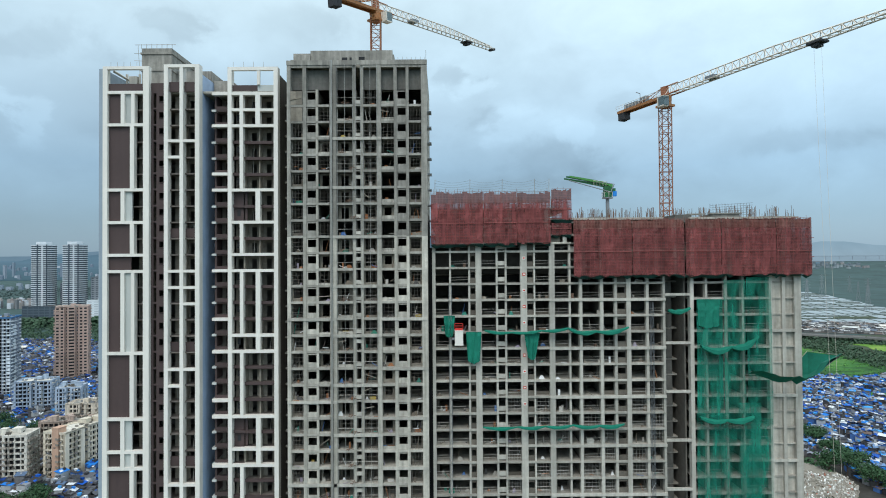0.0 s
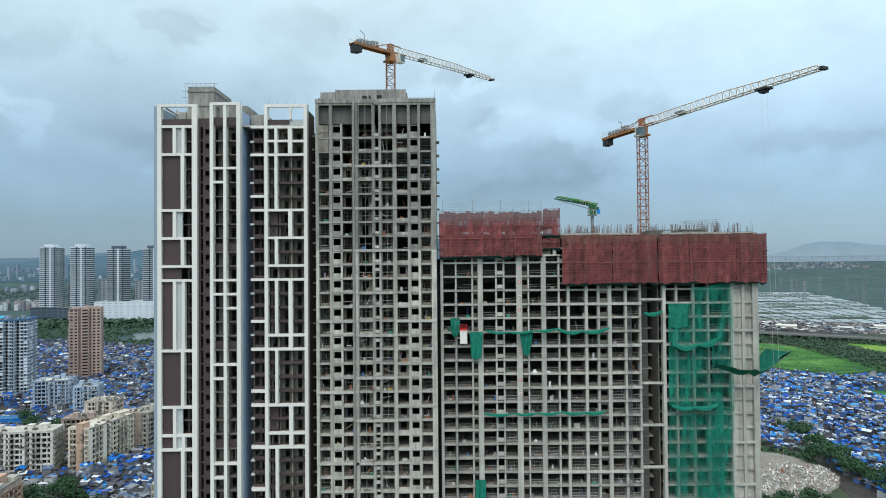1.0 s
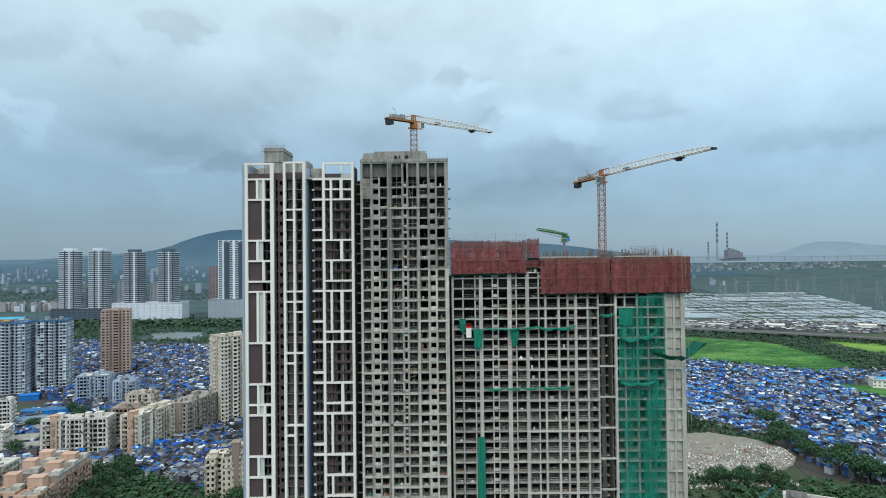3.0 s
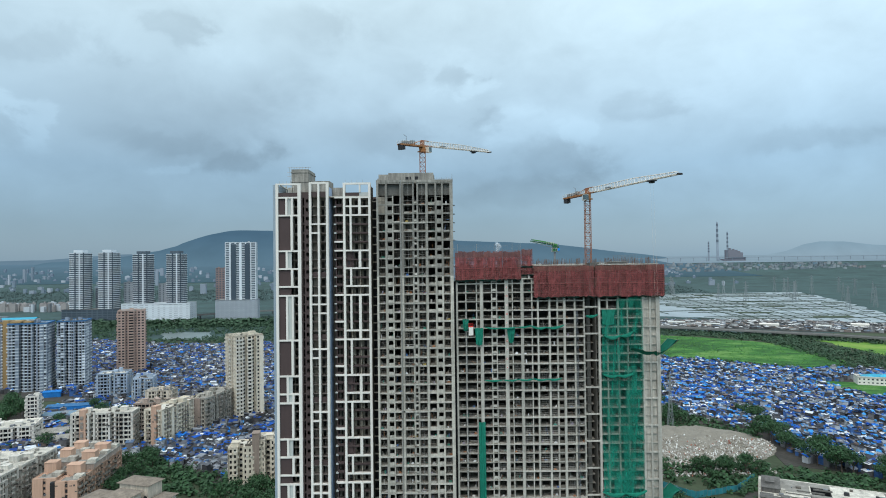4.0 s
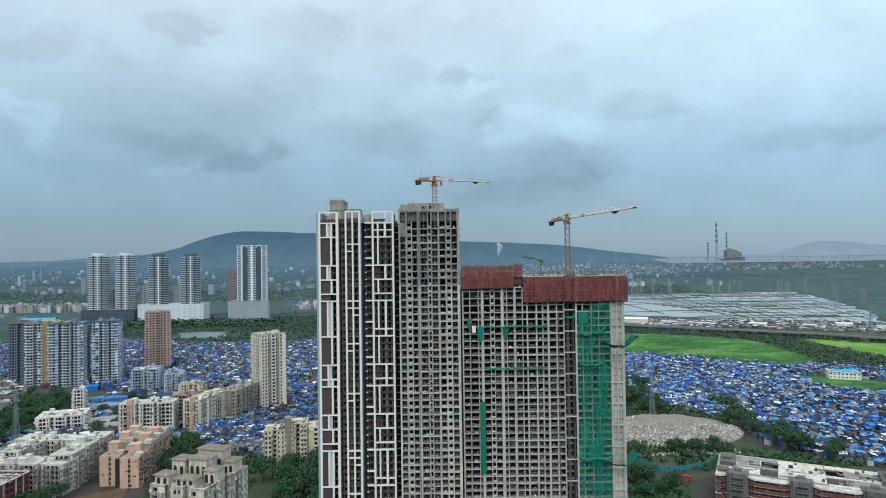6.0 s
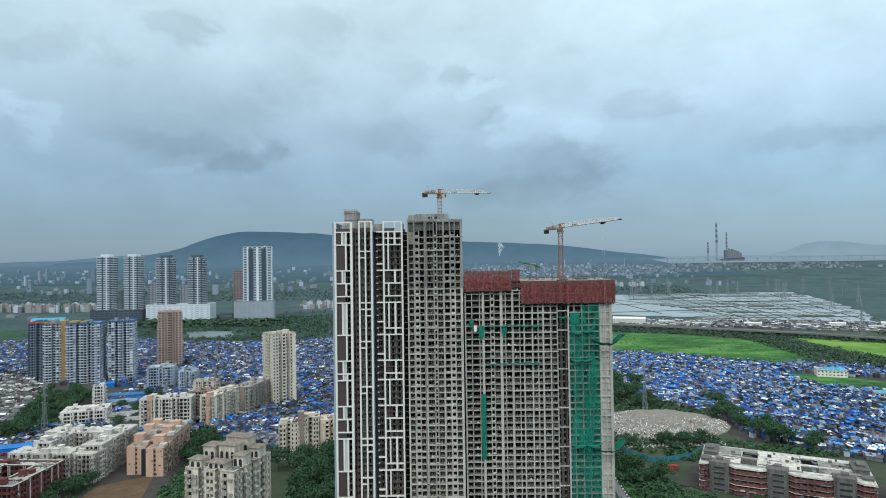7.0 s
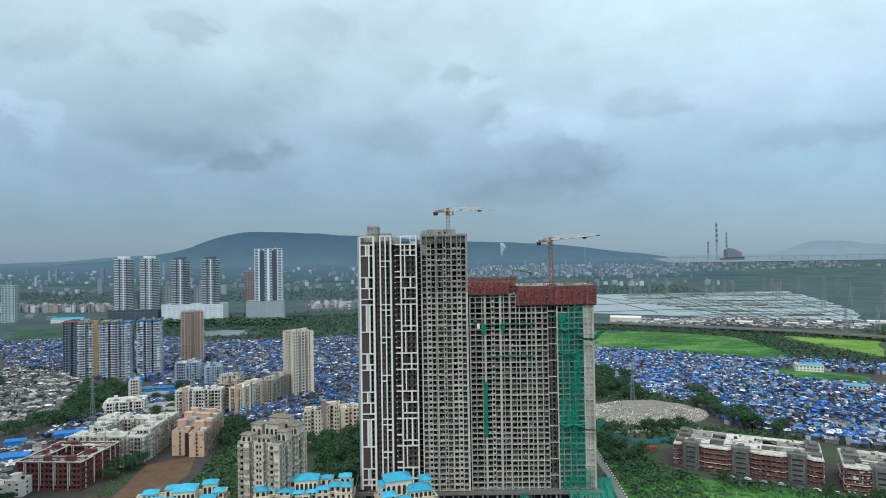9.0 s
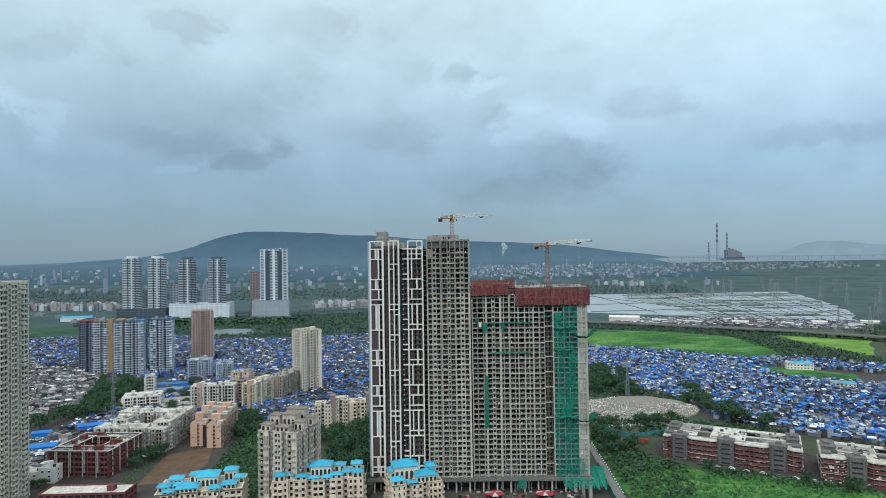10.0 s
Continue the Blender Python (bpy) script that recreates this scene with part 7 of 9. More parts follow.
# grey and cream mid-rises behind
for n, (x, y, w, d, f, a, m) in enumerate(((-242, 330, 40, 14, 7, 8, M_WHITEW), (-205, 352, 14, 44, 7, -12, M_CREAM), (-190, 385, 16, 40, 7, -12, M_GREYW), (-226, 372, 30, 14, 6, 10, M_PINKW), (-318, 480, 26, 18, 7, 15, M_BLUEFLAT), (-285, 470, 18, 16, 6, 15, M_BLUEFLAT),
                                            (-318, 344, 34, 24, 3, 20, M_WHITE), (-250, 430, 22, 14, 5, 5, M_TAN), (-337, 396, 9, 9, 6, 20, M_WHITE))):
    o = house("mid_rise_flats", "low white industrial building with a white roof" if n == 6 else "slim white stair-like block among sheds" if n == 8 else "weathered mid-rise block of flats", "building", notched(w, d, (int(w / 16), int(d / 16), int(w / 14), int(d / 12)), 2.4, 1.8) if min(w, d) > 10 else rect(w, d), (x, y, 0), a, f + 1, 3.0, m,
              core=M_DARK, band=0.8, bay=2.8, pier=0.55, deep=1.3, tanks=1 if n == 8 else 3, balc=0.5, out=1.3, solid=0.08, seed=60 + n, group="mid-rise flats", roof=M_ROOFGREY if n in (2, 3, 7) else M_ROOFWHITE, balc_mat=m if n > 3 else M_BALC)
    if n in (0, 1):
        part("stair_tower", Shape().box(-w / 2 + 6, -w / 2 + 10, -d / 2 - 0.5, -d / 2 + 5, 0, 27).box(-w / 2 + 5.8, -w / 2 + 10.2, -d / 2 - 0.7, -d / 2 + 5.2, 27, 27.25), M_PEACH, o, "peach stair tower")
    if n == 2:
        part("blank_gable", Shape().box(-w / 2 - 0.1, w / 2 - 4, -d / 2 - 0.5, -d / 2 + 1.5, 0, 24.6), M_SHAFT, o, "stained brown blank gable")
# pale flats behind the painted tower
for n, (x, y, w) in enumerate(((-121, 252, 13), (-107, 256, 12), (-93, 260, 16), (-78, 263, 14))):
    o = house("pale_flats", "cream walk-up flats with dark balconies", "building", notched(w, 15, (1, 1, 0, 1), 2.6, 2.5), (x, y, 0), 10, 8 + (n % 2), 2.95, M_CREAM if n < 2 else M_CREAMW, core=M_DARK, band=1.1, bay=2.8, pier=1.1, solid=0.45, deep=0.9, tanks=1, balc=0.4, seed=80 + n, group="pale flats", roof=M_ROOFWHITE)
    if n in (1, 3):
        part("stair_shaft", Shape().box(-w / 2 - 2.2, -w / 2 + 1.6, -8.6, -2, 0, 31).box(-w / 2 - 2.4, -w / 2 + 1.8, -8.8, -1.8, 31, 31.3), M_SHAFT, o, "brown stair shaft rising over the roof")
# dark red court building
for n, (x, y, w, d) in enumerate(((-262, 157, 42, 11), (-247, 174, 11, 26), (-277, 174, 11, 26), (-262, 189, 42, 9))):
    o = house("red_school_wing", "dark red institutional building with white strips and pale roof edges", "building", rect(w, d), (x, y, 0), -3, 5, 3.35, M_BRICKRED, core=M_DARK, band=1.3, bay=2.9, pier=0.8, deep=0.9, tanks=2, balc=0.15, seed=90 + n, group="red school wings", roof=M_ROOFWHITE if n else M_ROOFGREY)
    for q in np.arange(-w / 2 + 5, w / 2, 9.5):
        part("white_strip", Shape().box(q, q + 0.32, -d / 2 - 0.5, -d / 2 + 0.1, 0.3, 17.2), M_WHITEW, o)
        part("white_strip", Shape().box(q + 1.2, q + 1.5, -d / 2 - 0.5, -d / 2 + 0.1, 3.5, 17.2), M_WHITEW, o)
    for q in np.arange(-d / 2 + 4, d / 2, 8.5):
        part("white_strip", Shape().box(w / 2 - 0.1, w / 2 + 0.5, q, q + 0.35, 0.3, 17.2), M_WHITEW, o)
    part("roof_edge", frame_ring(inset(rect(w, d), -0.35), inset(rect(w, d), 0.5), 17.6, 17.95), M_WHITEW, o)
house("red_school_wing", "low dark red building with a pale roof", "building", rect(50, 15), (-231, 111, 0), 3, 2, 3.6, M_BRICKRED, core=M_DARK, band=1.2, bay=4, pier=1.2, deep=0.6, tanks=2, seed=99, group="red school wings", roof=M_ROOFWHITE)
def white_house(x, y, rz, w, d, f, seed):
    rng = random.Random(seed)
    h = thing("white_house", "small plain white flat-roofed house", "house", "white houses", at=(x, y, 0), rz=rz)
    FOOT.append((x, y, max(w, d) / 2 + 3))
    z = f * 3.1
    part("walls", Shape().box(-w / 2, w / 2, -d / 2, d / 2, 0, z), M_WHITE, h)
    part("roof", Shape().box(-w / 2 + 0.3, w / 2 - 0.3, -d / 2 + 0.3, d / 2 - 0.3, z, z + 0.1), M_ROOFWHITE, h)
    part("parapet", frame_ring(rect(w, d), rect(w - 0.5, d - 0.5), z, z + 0.9), M_WHITE, h)
    part("stair_house", Shape().box(-w / 2 + 1, -w / 2 + 4.5, 0, d / 2 - 0.4, z + 0.1, z + 2.7).box(-w / 2 + 0.8, -w / 2 + 4.7, -0.2, d / 2 - 0.3, z + 2.7, z + 2.9), M_WHITE, h)
    part("water_tank", Shape().prism([(w / 4 + 0.9 * math.cos(q), 0.9 * math.sin(q)) for q in np.linspace(0, 6.283, 11)[:-1]], z + 0.1, z + 1.7), M_BLACK, h)
    for k in range(f):
        for q in np.arange(-w / 2 + 2, w / 2 - 1.5, 4.2):
            if rng.random() < 0.75:
                win = part("window", Shape().box(q, q + 1.4, -d / 2 - 0.03, -d / 2 + 0.2, k * 3.1 + 1.0, k * 3.1 + 2.2), M_GLASS, h)
                part("window_shade", Shape().box(q - 0.2, q + 1.6, -d / 2 - 0.6, -d / 2, k * 3.1 + 2.3, k * 3.1 + 2.42), M_WHITE, win)
        part("window", Shape().box(w / 2 - 0.2, w / 2 + 0.03, -0.8, 0.8, k * 3.1 + 1.0, k * 3.1 + 2.2), M_GLASS, h)


for n, (x, y, w, d, f) in enumerate(((-291, 147, 20, 10, 2), (-277, 146, 10, 10, 3), (-312, 150, 18, 12, 2), (-322, 172, 14, 10, 2), (-310, 128, 14, 9, 1))):
    white_house(x, y, 4, w, d, f, 110 + n)

# weathered tan tower with arched roof pavilions
def pavilion(parent, x, y, z, w, d, h, wall, roof, hip=1.1):
    p = part("pavilion", Shape().box(x - w / 2, x + w / 2, y - d / 2, y + d / 2, z, z + h), wall, parent)
    n = max(1, int(w / 2.2))
    for k in range(n):
        cx = x - w / 2 + w * (k + 0.5) / n
        r = min(0.75, w / n * 0.32)
        pts = [(cx - r, z + 0.3), (cx + r, z + 0.3)] + [(cx + r * math.cos(a), z + h * 0.55 + r * math.sin(a)) for a in np.linspace(0, math.pi, 7)]
        vs = [(px, y - d / 2 - 0.05, pz) for px, pz in pts] + [(px, y - d / 2 + 0.2, pz) for px, pz in pts]
        m = len(pts)
        part("arched_opening", Shape().add(vs, [tuple(range(m)), tuple(range(m, 2 * m))[::-1]] + [(q, (q + 1) % m, m + (q + 1) % m, m + q) for q in range(m)]), M_DARK, p)
    if roof:
        e = 0.7
        vs = [(x - w / 2 - e, y - d / 2 - e, z + h), (x + w / 2 + e, y - d / 2 - e, z + h), (x + w / 2 + e, y + d / 2 + e, z + h), (x - w / 2 - e, y + d / 2 + e, z + h)]
        hx = max(0.2, (w - d) / 2) if w > d else 0.2
        hy = max(0.2, (d - w) / 2) if d > w else 0.2
        vs += [(x - hx, y - hy, z + h + hip), (x + hx, y - hy, z + h + hip), (x + hx, y + hy, z + h + hip), (x - hx, y + hy, z + h + hip)]
        vs += [(a, b, c - 0.15) for a, b, c in vs[:4]]
        part("hipped_roof", Shape().add(vs, [(0, 1, 5, 4), (1, 2, 6, 5), (2, 3, 7, 6), (3, 0, 4, 7), (4, 5, 6, 7), (8, 9, 1, 0), (9, 10, 2, 1), (10, 11, 3, 2), (11, 8, 0, 3), (11, 10, 9, 8)]), roof, p)
    return p


o = house("tan_tower", "weathered tan high-rise with arched rooftop pavilions", "building", notched(24, 27, (2, 3, 2, 2), 2.6, 2.4), (-105.5, 95, 0), -16, 16, 3.0, M_TAN, core=M_DARK, band=1.15, bay=2.7, pier=0.9, deep=1.0, tanks=0, seed=7, balc=0.4, out=0.9, solid=0.2, singly=True, balc_mat=M_BALC)
for x, y, w, d, h in ((-8, -9.5, 6, 5, 4), (1.5, -8.5, 8, 5, 3), (-8, 0, 6, 6, 7), (1, 0, 8, 6, 8), (8.5, -3, 5, 6, 5), (0, 8.5, 11, 6, 9), (9, 8, 4.5, 6, 5)):
    pavilion(o, x, y, 48, w, d, h, M_TAN, M_ROOFTAN, 0.9)


# cream blocks with cyan hipped roofs
def cyan_block(label, x, y, rz, floors, seed, w, d, tops):
    """tops: x, y, width, depth, wall height over the roof, roof rise."""
    o = house("cyan_roofed_flats", label, "building", notched(w, d, (max(1, int(w / 12)), 1, 1, 1), 2.6, 2.2), (x, y, 0), rz, floors, 3.0, M_CREAMW, core=M_DARK, band=1.15, bay=3.0, pier=1.2, deep=0.9, tanks=0, balc=0.45, out=1.5, singly=True, seed=seed, group="cyan-roofed flats", roof=M_ROOFWHITE)
    for px, py, pw, pd, ph, hip in tops:
        pavilion(o, px, py, floors * 3.0 + 0.15, pw, pd, ph, M_CREAMW, M_CYAN, hip)
    return o


LAB = "cream flats with bright cyan hipped roofs and arches"
cyan_block(LAB, -87, 86, 7, 8, 201, 48, 19, [(1, 1, 11, 8, 5.6, 2.2), (-9, -5.5, 6, 5, 2.0, 1.0), (9.5, -5.5, 6, 5, 2.2, 1.0), (-2.5, -7.2, 5, 3.6, 1.4, 0.9), (4.6, -7.2, 5, 3.6, 1.5, 0.9), (-14.5, -2, 5.4, 7, 2.4, 1.2), (15.5, -2.5, 5.4, 6, 2.6, 1.2), (-20.5, -5, 5.5, 5.5, 3.0, 1.3), (21, -5, 5, 5.5, 3.0, 1.3),
                                             (-19.5, 5.5, 6, 5, 4.2, 1.4), (20, 5.5, 5.5, 5, 4.0, 1.4), (-9, 5.8, 7, 4.5, 3.4, 1.2), (10.5, 5.8, 6, 4.5, 3.6, 1.2)])
cyan_block(LAB, -35, 80, 16, 8, 202, 27, 20, [(-4, 3.5, 13, 10, 7.0, 2.6), (5.5, -4.0, 11, 9, 3.6, 2.2), (-9.8, -5.5, 6, 6, 2.4, 1.4), (-2.5, -8.2, 5, 3.6, 1.2, 0.9), (10.5, 5.0, 5, 7, 4.8, 1.4), (-11, 4, 4, 7, 4.4, 1.2)])
cyan_block(LAB, -156, 96, 12, 5, 203, 46, 24, [(3, 2, 11, 10, 5.5, 2.4), (-6.5, -7, 11, 8, 2.6, 2.2), (8, -8, 6, 6, 1.6, 1.2), (-15, 5, 7, 6, 3.8, 1.5), (-19.5, -4, 6, 6, 3.0, 1.4), (-16, -9.2, 6, 4.5, 1.6, 1.0), (15.5, -6, 7, 7, 2.6, 1.4), (20, 1, 5, 6, 3.4, 1.3), (14.5, 8, 7, 6, 5.6, 1.6), (-4, 8.5, 8, 5.5, 4.2, 1.4), (-12.5, -1, 6, 5, 2.0, 1.2)])


# weathered brick-red blocks with pale roofs
def brick_block(x, y, rz, w, d, seed, shafts, courts):
    """shafts and courts: where along the front the stair recesses and the light wells lie, as shares of the width."""
    rng = random.Random(seed)
    f0, z = -d / 2, 15.5
    plan = [(-w / 2, f0)]
    for q in shafts:
        c = -w / 2 + w * q
        plan += [(c - 8.0, f0), (c - 4.2, f0 + 3.2), (c + 4.2, f0 + 3.2), (c + 8.0, f0)]
    plan += [(w / 2, f0), (w / 2, d / 2), (-w / 2, d / 2)]
    wells = []
    for q in courts:
        c = -w / 2 + w * q
        wells += [(c - 4.4, c + 4.0, f0 + 7.5, f0 + 18), (c - 3.8, c + 4.4, f0 + 21, f0 + 32)]
    o = house("brick_red_block", "weathered brick-red low block with stair shafts and pale patched roof", "building", plan, (x, y, 0), rz, 5, 3.1, M_REDWALL, core=M_DARK, band=1.7, bay=3.2, pier=0.7, deep=1.0, tanks=0, balc=0.12, solid=0.1, seed=seed, group="brick-red blocks", wells=wells, parapet=0, singly=True)
    ledge = frame_ring(inset(plan, -0.5), inset(plan, 0.1), 0, 0.16)
    led = {m: ledge.mesh("floor_ledge", m) for m in (M_ROOFGREY, M_WHITEW)}
    for f in range(1, 6):
        m = M_WHITEW if f in (2, 5) else M_ROOFGREY
        part("floor_ledge", led[m], m, o, at=(0, 0, f * 3.1 - 0.5))
    part("roof_edge", frame_ring(inset(plan, -0.3), inset(plan, 0.8), 15.15, 15.75), M_ROOFWHITE, o)
    for k in range(int(w * 0.6)):
        px, f = rng.uniform(-w / 2 + 0.5, w / 2 - 4), rng.randrange(5)
        if any(abs(px + 1.5 - (-w / 2 + w * q)) < 9.5 for q in shafts):
            continue
        wd, up = rng.uniform(0.8, 3.6), rng.uniform(0.5, 1.35)
        part("wall_patch", Shape().box(px, px + wd, f0 - rng.uniform(0.06, 0.5), f0 + 0.3, f * 3.1 - 0.3, f * 3.1 - 0.3 + up), rng.choice((M_GRIME_SHADE, M_GRIME_SHADE, M_INNER, M_ROOFGREY, M_WHITEW, M_BRICKRED)), o)
    for q in shafts:
        sx = -w / 2 + w * q
        part("stair_shaft", Shape().box(sx - 4.0, sx + 4.0, f0 - 0.4, f0 + 6, 0, z + 1.9).box(sx - 5.2, sx - 4.0, f0 + 1.2, f0 + 7, 0, z + 1.3).box(sx + 4.0, sx + 5.0, f0 + 1.2, f0 + 7, 0, z + 0.7).box(sx - 5.6, sx + 5.4, f0 + 3.0, f0 + 10.5, z + 0.3, z + 0.9).box(sx - 1.6, sx + 2.0, f0 + 4, f0 + 7.5, z + 1.9, z + 3.0), M_STAIR, o)
        for f in range(5):
            part("stair_window", Shape().box(sx - 2.8, sx + 2.8, f0 - 0.45, f0 - 0.1, f * 3.1 + 1.3, f * 3.1 + 2.4), M_DARK, o)
            if rng.random() < 0.7:
                part("stair_sill", Shape().box(sx - 3.6, sx + 3.6, f0 - 0.9, f0 - 0.38, f * 3.1 + 0.95, f * 3.1 + 1.15), M_GRIME_SHADE, o)
    for sgn in (-1, 1):
        for a, b, c, e, up in ((1.0, 8.5, d * 0.42, d - 5, 2.3), (2.5, 6.0, d * 0.55, d - 9, 3.6), (0.4, 5.5, 5.0, 10.5, 1.5)):
            xa, xb = sorted((sgn * (w / 2 - a), sgn * (w / 2 - b)))
            part("roof_room", Shape().box(xa, xb, f0 + c, f0 + e, z - 0.1, z + up).box(xa - 0.3, xb + 0.3, f0 + c - 0.3, f0 + e + 0.3, z + up, z + up + 0.25), M_STAIR, o)
    for _ in range(int(w / 3)):
        hx, hy, s = rng.uniform(-w / 2 + 2, w / 2 - 4), rng.uniform(f0 + 5, d / 2 - 4), rng.uniform(0.8, 2.4)
        if not any(a - 2 < hx < b + 0.5 and c - 2 < hy < e + 0.5 for a, b, c, e in wells):
            part("roof_shed", Shape().box(hx, hx + s, hy, hy + s * 0.8, z + 0.1, z + rng.uniform(0.9, 2.0)), rng.choice((M_GRIME_SHADE, M_ROOFWHITE, M_INNER, M_BLACK)), o)
    for k in range(int(w / 5)):
        if rng.random() < 0.7:
            hx = -w / 2 + 5 * k + rng.uniform(0, 3)
            part("roof_rib", Shape().box(hx, hx + rng.uniform(6, 12), f0 + 8 + (k * 5) % 24, f0 + 8.5 + (k * 5) % 24, z + 0.1, z + 0.75), M_GRIME_SHADE, o)


brick_block(180, 181, -27, 84, 38, 301, (0.12, 0.47, 0.84), (0.30, 0.66))
brick_block(253, 137, -27, 66, 38, 302, (0.28, 0.75), (0.08, 0.52))
o = house("white_villa", "white two-storey building with a cyan roof", "building", rect(29, 14), (408, 505, 0), -20, 2, 3.4, M_WHITE, core=M_GLASS, band=1.9, bay=3.6, pier=2.2, deep=0.3, tanks=0, seed=77)
pavilion(o, 2, 0, 6.8, 22, 12, 0.8, M_WHITE, M_CYAN, 2.6)
pavilion(o, 9, -3, 6.8, 8, 7, 2.0, M_WHITE, M_CYAN, 2.0)
o = house("white_villa", "low hall with a pale cyan roof among the shacks", "building", rect(22, 12), (392, 395, 0), -25, 2, 3.0, M_WHITEW, core=M_DARK, band=1.4, bay=4, pier=2, deep=0.3, tanks=0, seed=78)
pavilion(o, 0, 0, 6, 21, 11, 0.4, M_WHITEW, M_CYAN, 1.4)


# blue tarpaulin sheds and site sheds
def shed(x, y, rz, w, d, h, roof, label, wall=None):
    s = thing("shed", label, "shed", "sheds", at=(x, y, 0.2), rz=rz)
    part("wall_body", Shape().box(-w / 2, w / 2, -d / 2, d / 2, 0, h), wall or M_SHACKWALL, s)
    vs = [(-w / 2 - 0.4, -d / 2 - 0.4, h), (w / 2 + 0.4, -d / 2 - 0.4, h), (w / 2 + 0.4, 0, h + d * 0.14), (-w / 2 - 0.4, 0, h + d * 0.14), (-w / 2 - 0.4, d / 2 + 0.4, h), (w / 2 + 0.4, d / 2 + 0.4, h)]
    vs += [(a, b, c - 0.12) for a, b, c in vs]
    part("roof", Shape().add(vs, [(0, 1, 2, 3), (3, 2, 5, 4), (9, 8, 7, 6), (10, 11, 8, 9), (0, 6, 7, 1), (4, 5, 11, 10), (1, 7, 8, 2), (2, 8, 11, 5), (0, 3, 9, 6), (3, 4, 10, 9)]), roof, s)


for x, y, rz, w, d, h in ((-382, 489, 15, 15, 8, 5), (-322, 268, 25, 22, 10, 4), (-300, 275, 25, 20, 9, 4), (-330, 205, 15, 34, 12, 5), (-352, 248, 20, 14, 9, 3.5), (-290, 262, 25, 16, 9, 4), (-345, 180, 15, 30, 12, 4)):
    shed(x, y, rz, w, d, h, M_TARPBLUE, "long shed under bright blue tarpaulin", M_TARPBLUE)
shed(-326, 426, 14, 34, 10, 6.5, M_SLATEBLUE, "tall shed wrapped in blue tarpaulin", M_TARPBLUE)
shed(-322, 408, 14, 36, 12, 4, M_ROOFBLUE, "long shed with a pale blue-grey roof", M_SITEWALL)
for x, y, rz, w, d, h in ((-285, 356, 24, 40, 15, 5), (-277, 338, 24, 36, 14, 4.5), (-300, 384, 20, 26, 12, 4)):
    shed(x, y, rz, w, d, h, M_ROOFGREY, "wide workshop with a stained grey sheet roof", M_SITEWALL)
for x, y, rz, w, d, h, m in ((350, 1060, -20, 62, 24, 10, M_WHITE), (470, 1010, -22, 26, 10, 5, M_PALE), (560, 985, -24, 30, 12, 6, M_WHITE), (640, 960, -25, 22, 10, 5, M_PALE), (705, 965, -25, 26, 12, 6, M_WHITE), (745, 920, -30, 22, 10, 5, M_PALE), (420, 1045, -20, 30, 10, 5, M_PALE), (800, 960, -30, 30, 12, 6, M_WHITE),
                             (-925, 1215, 10, 70, 24, 9, M_CYAN), (-560, 800, 12, 30, 12, 5, M_WHITE), (-95, 330, 8, 34, 9, 6, M_CYAN)):
    shed(x, y, rz, w, d, h, m, "pale site shed with a low pitched roof", M_WHITEW)

# lattice pylons
def pylon_mesh(h, w):
    s = Shape()
    lv = [(0, w / 2), (h * 0.35, w * 0.3), (h * 0.65, w * 0.16), (h, w * 0.06)]
    for (z0, a), (z1, b) in zip(lv, lv[1:]):
        c0 = [(-a, -a), (a, -a), (a, a), (-a, a)]
        c1 = [(-b, -b), (b, -b), (b, b), (-b, b)]
        for k in range(4):
            s.bar((*c0[k], z0), (*c1[k], z1), 0.28)
            s.bar((*c0[k], z0), (*c1[(k + 1) % 4], z1), 0.15)
            s.bar((*c0[(k + 1) % 4], z0), (*c1[k], z1), 0.15)
            s.bar((*c1[k], z1), (*c1[(k + 1) % 4], z1), 0.15)
    return s


def pylon_arms(h, w):
    s = Shape()
    for z in (h * 0.68, h * 0.8, h * 0.92):
        s.bar((-w * 0.8, 0, z), (w * 0.8, 0, z), 0.2).bar((-w * 0.8, 0, z), (0, 0, z + h * 0.05), 0.13).bar((w * 0.8, 0, z), (0, 0, z + h * 0.05), 0.13)
    return s


first = None
for n, (x, y, k) in enumerate(((158, 358, 0.9), (640, 800, 1.0), (720, 840, 1.0), (880, 1060, 1.1), (905, 1300, 1.2), (700, 1500, 1.2), (820, 1600, 1.2), (930, 1560, 1.2), (560, 1750, 1.3), (620, 1900, 1.3), (680, 2050, 1.3), (760, 2000, 1.3), (1100, 1500, 1.2), (1020, 1750, 1.3), (1180, 1900, 1.3), (-252, 385, 0.85), (-242, 430, 0.65), (-313, 283, 1.0), *[(590 + 75 * q + (q * 37) % 50, 1650 + (q * 173) % 420, 1.15) for q in range(10)], *[(950 + 60 * q, 1150 + (q * 211) % 500, 1.1) for q in range(5)])):
    if first is None:
        first = thing("pylon", "grey lattice power pylon", "pylon", "power pylons", at=(x, y, 0))
        part("tower", pylon_mesh(46, 9), M_PYLON, first)
        part("arms", pylon_arms(46, 9), M_PYLON, first)
        first.scale = (k * 0.5, k * 0.5, k)
    else:
        p = copy_thing(first, pose(x, y, 0, 0, 0, 20 * n))
        p.scale = (k * 0.5, k * 0.5, k) if y < 500 else (k, k, k)

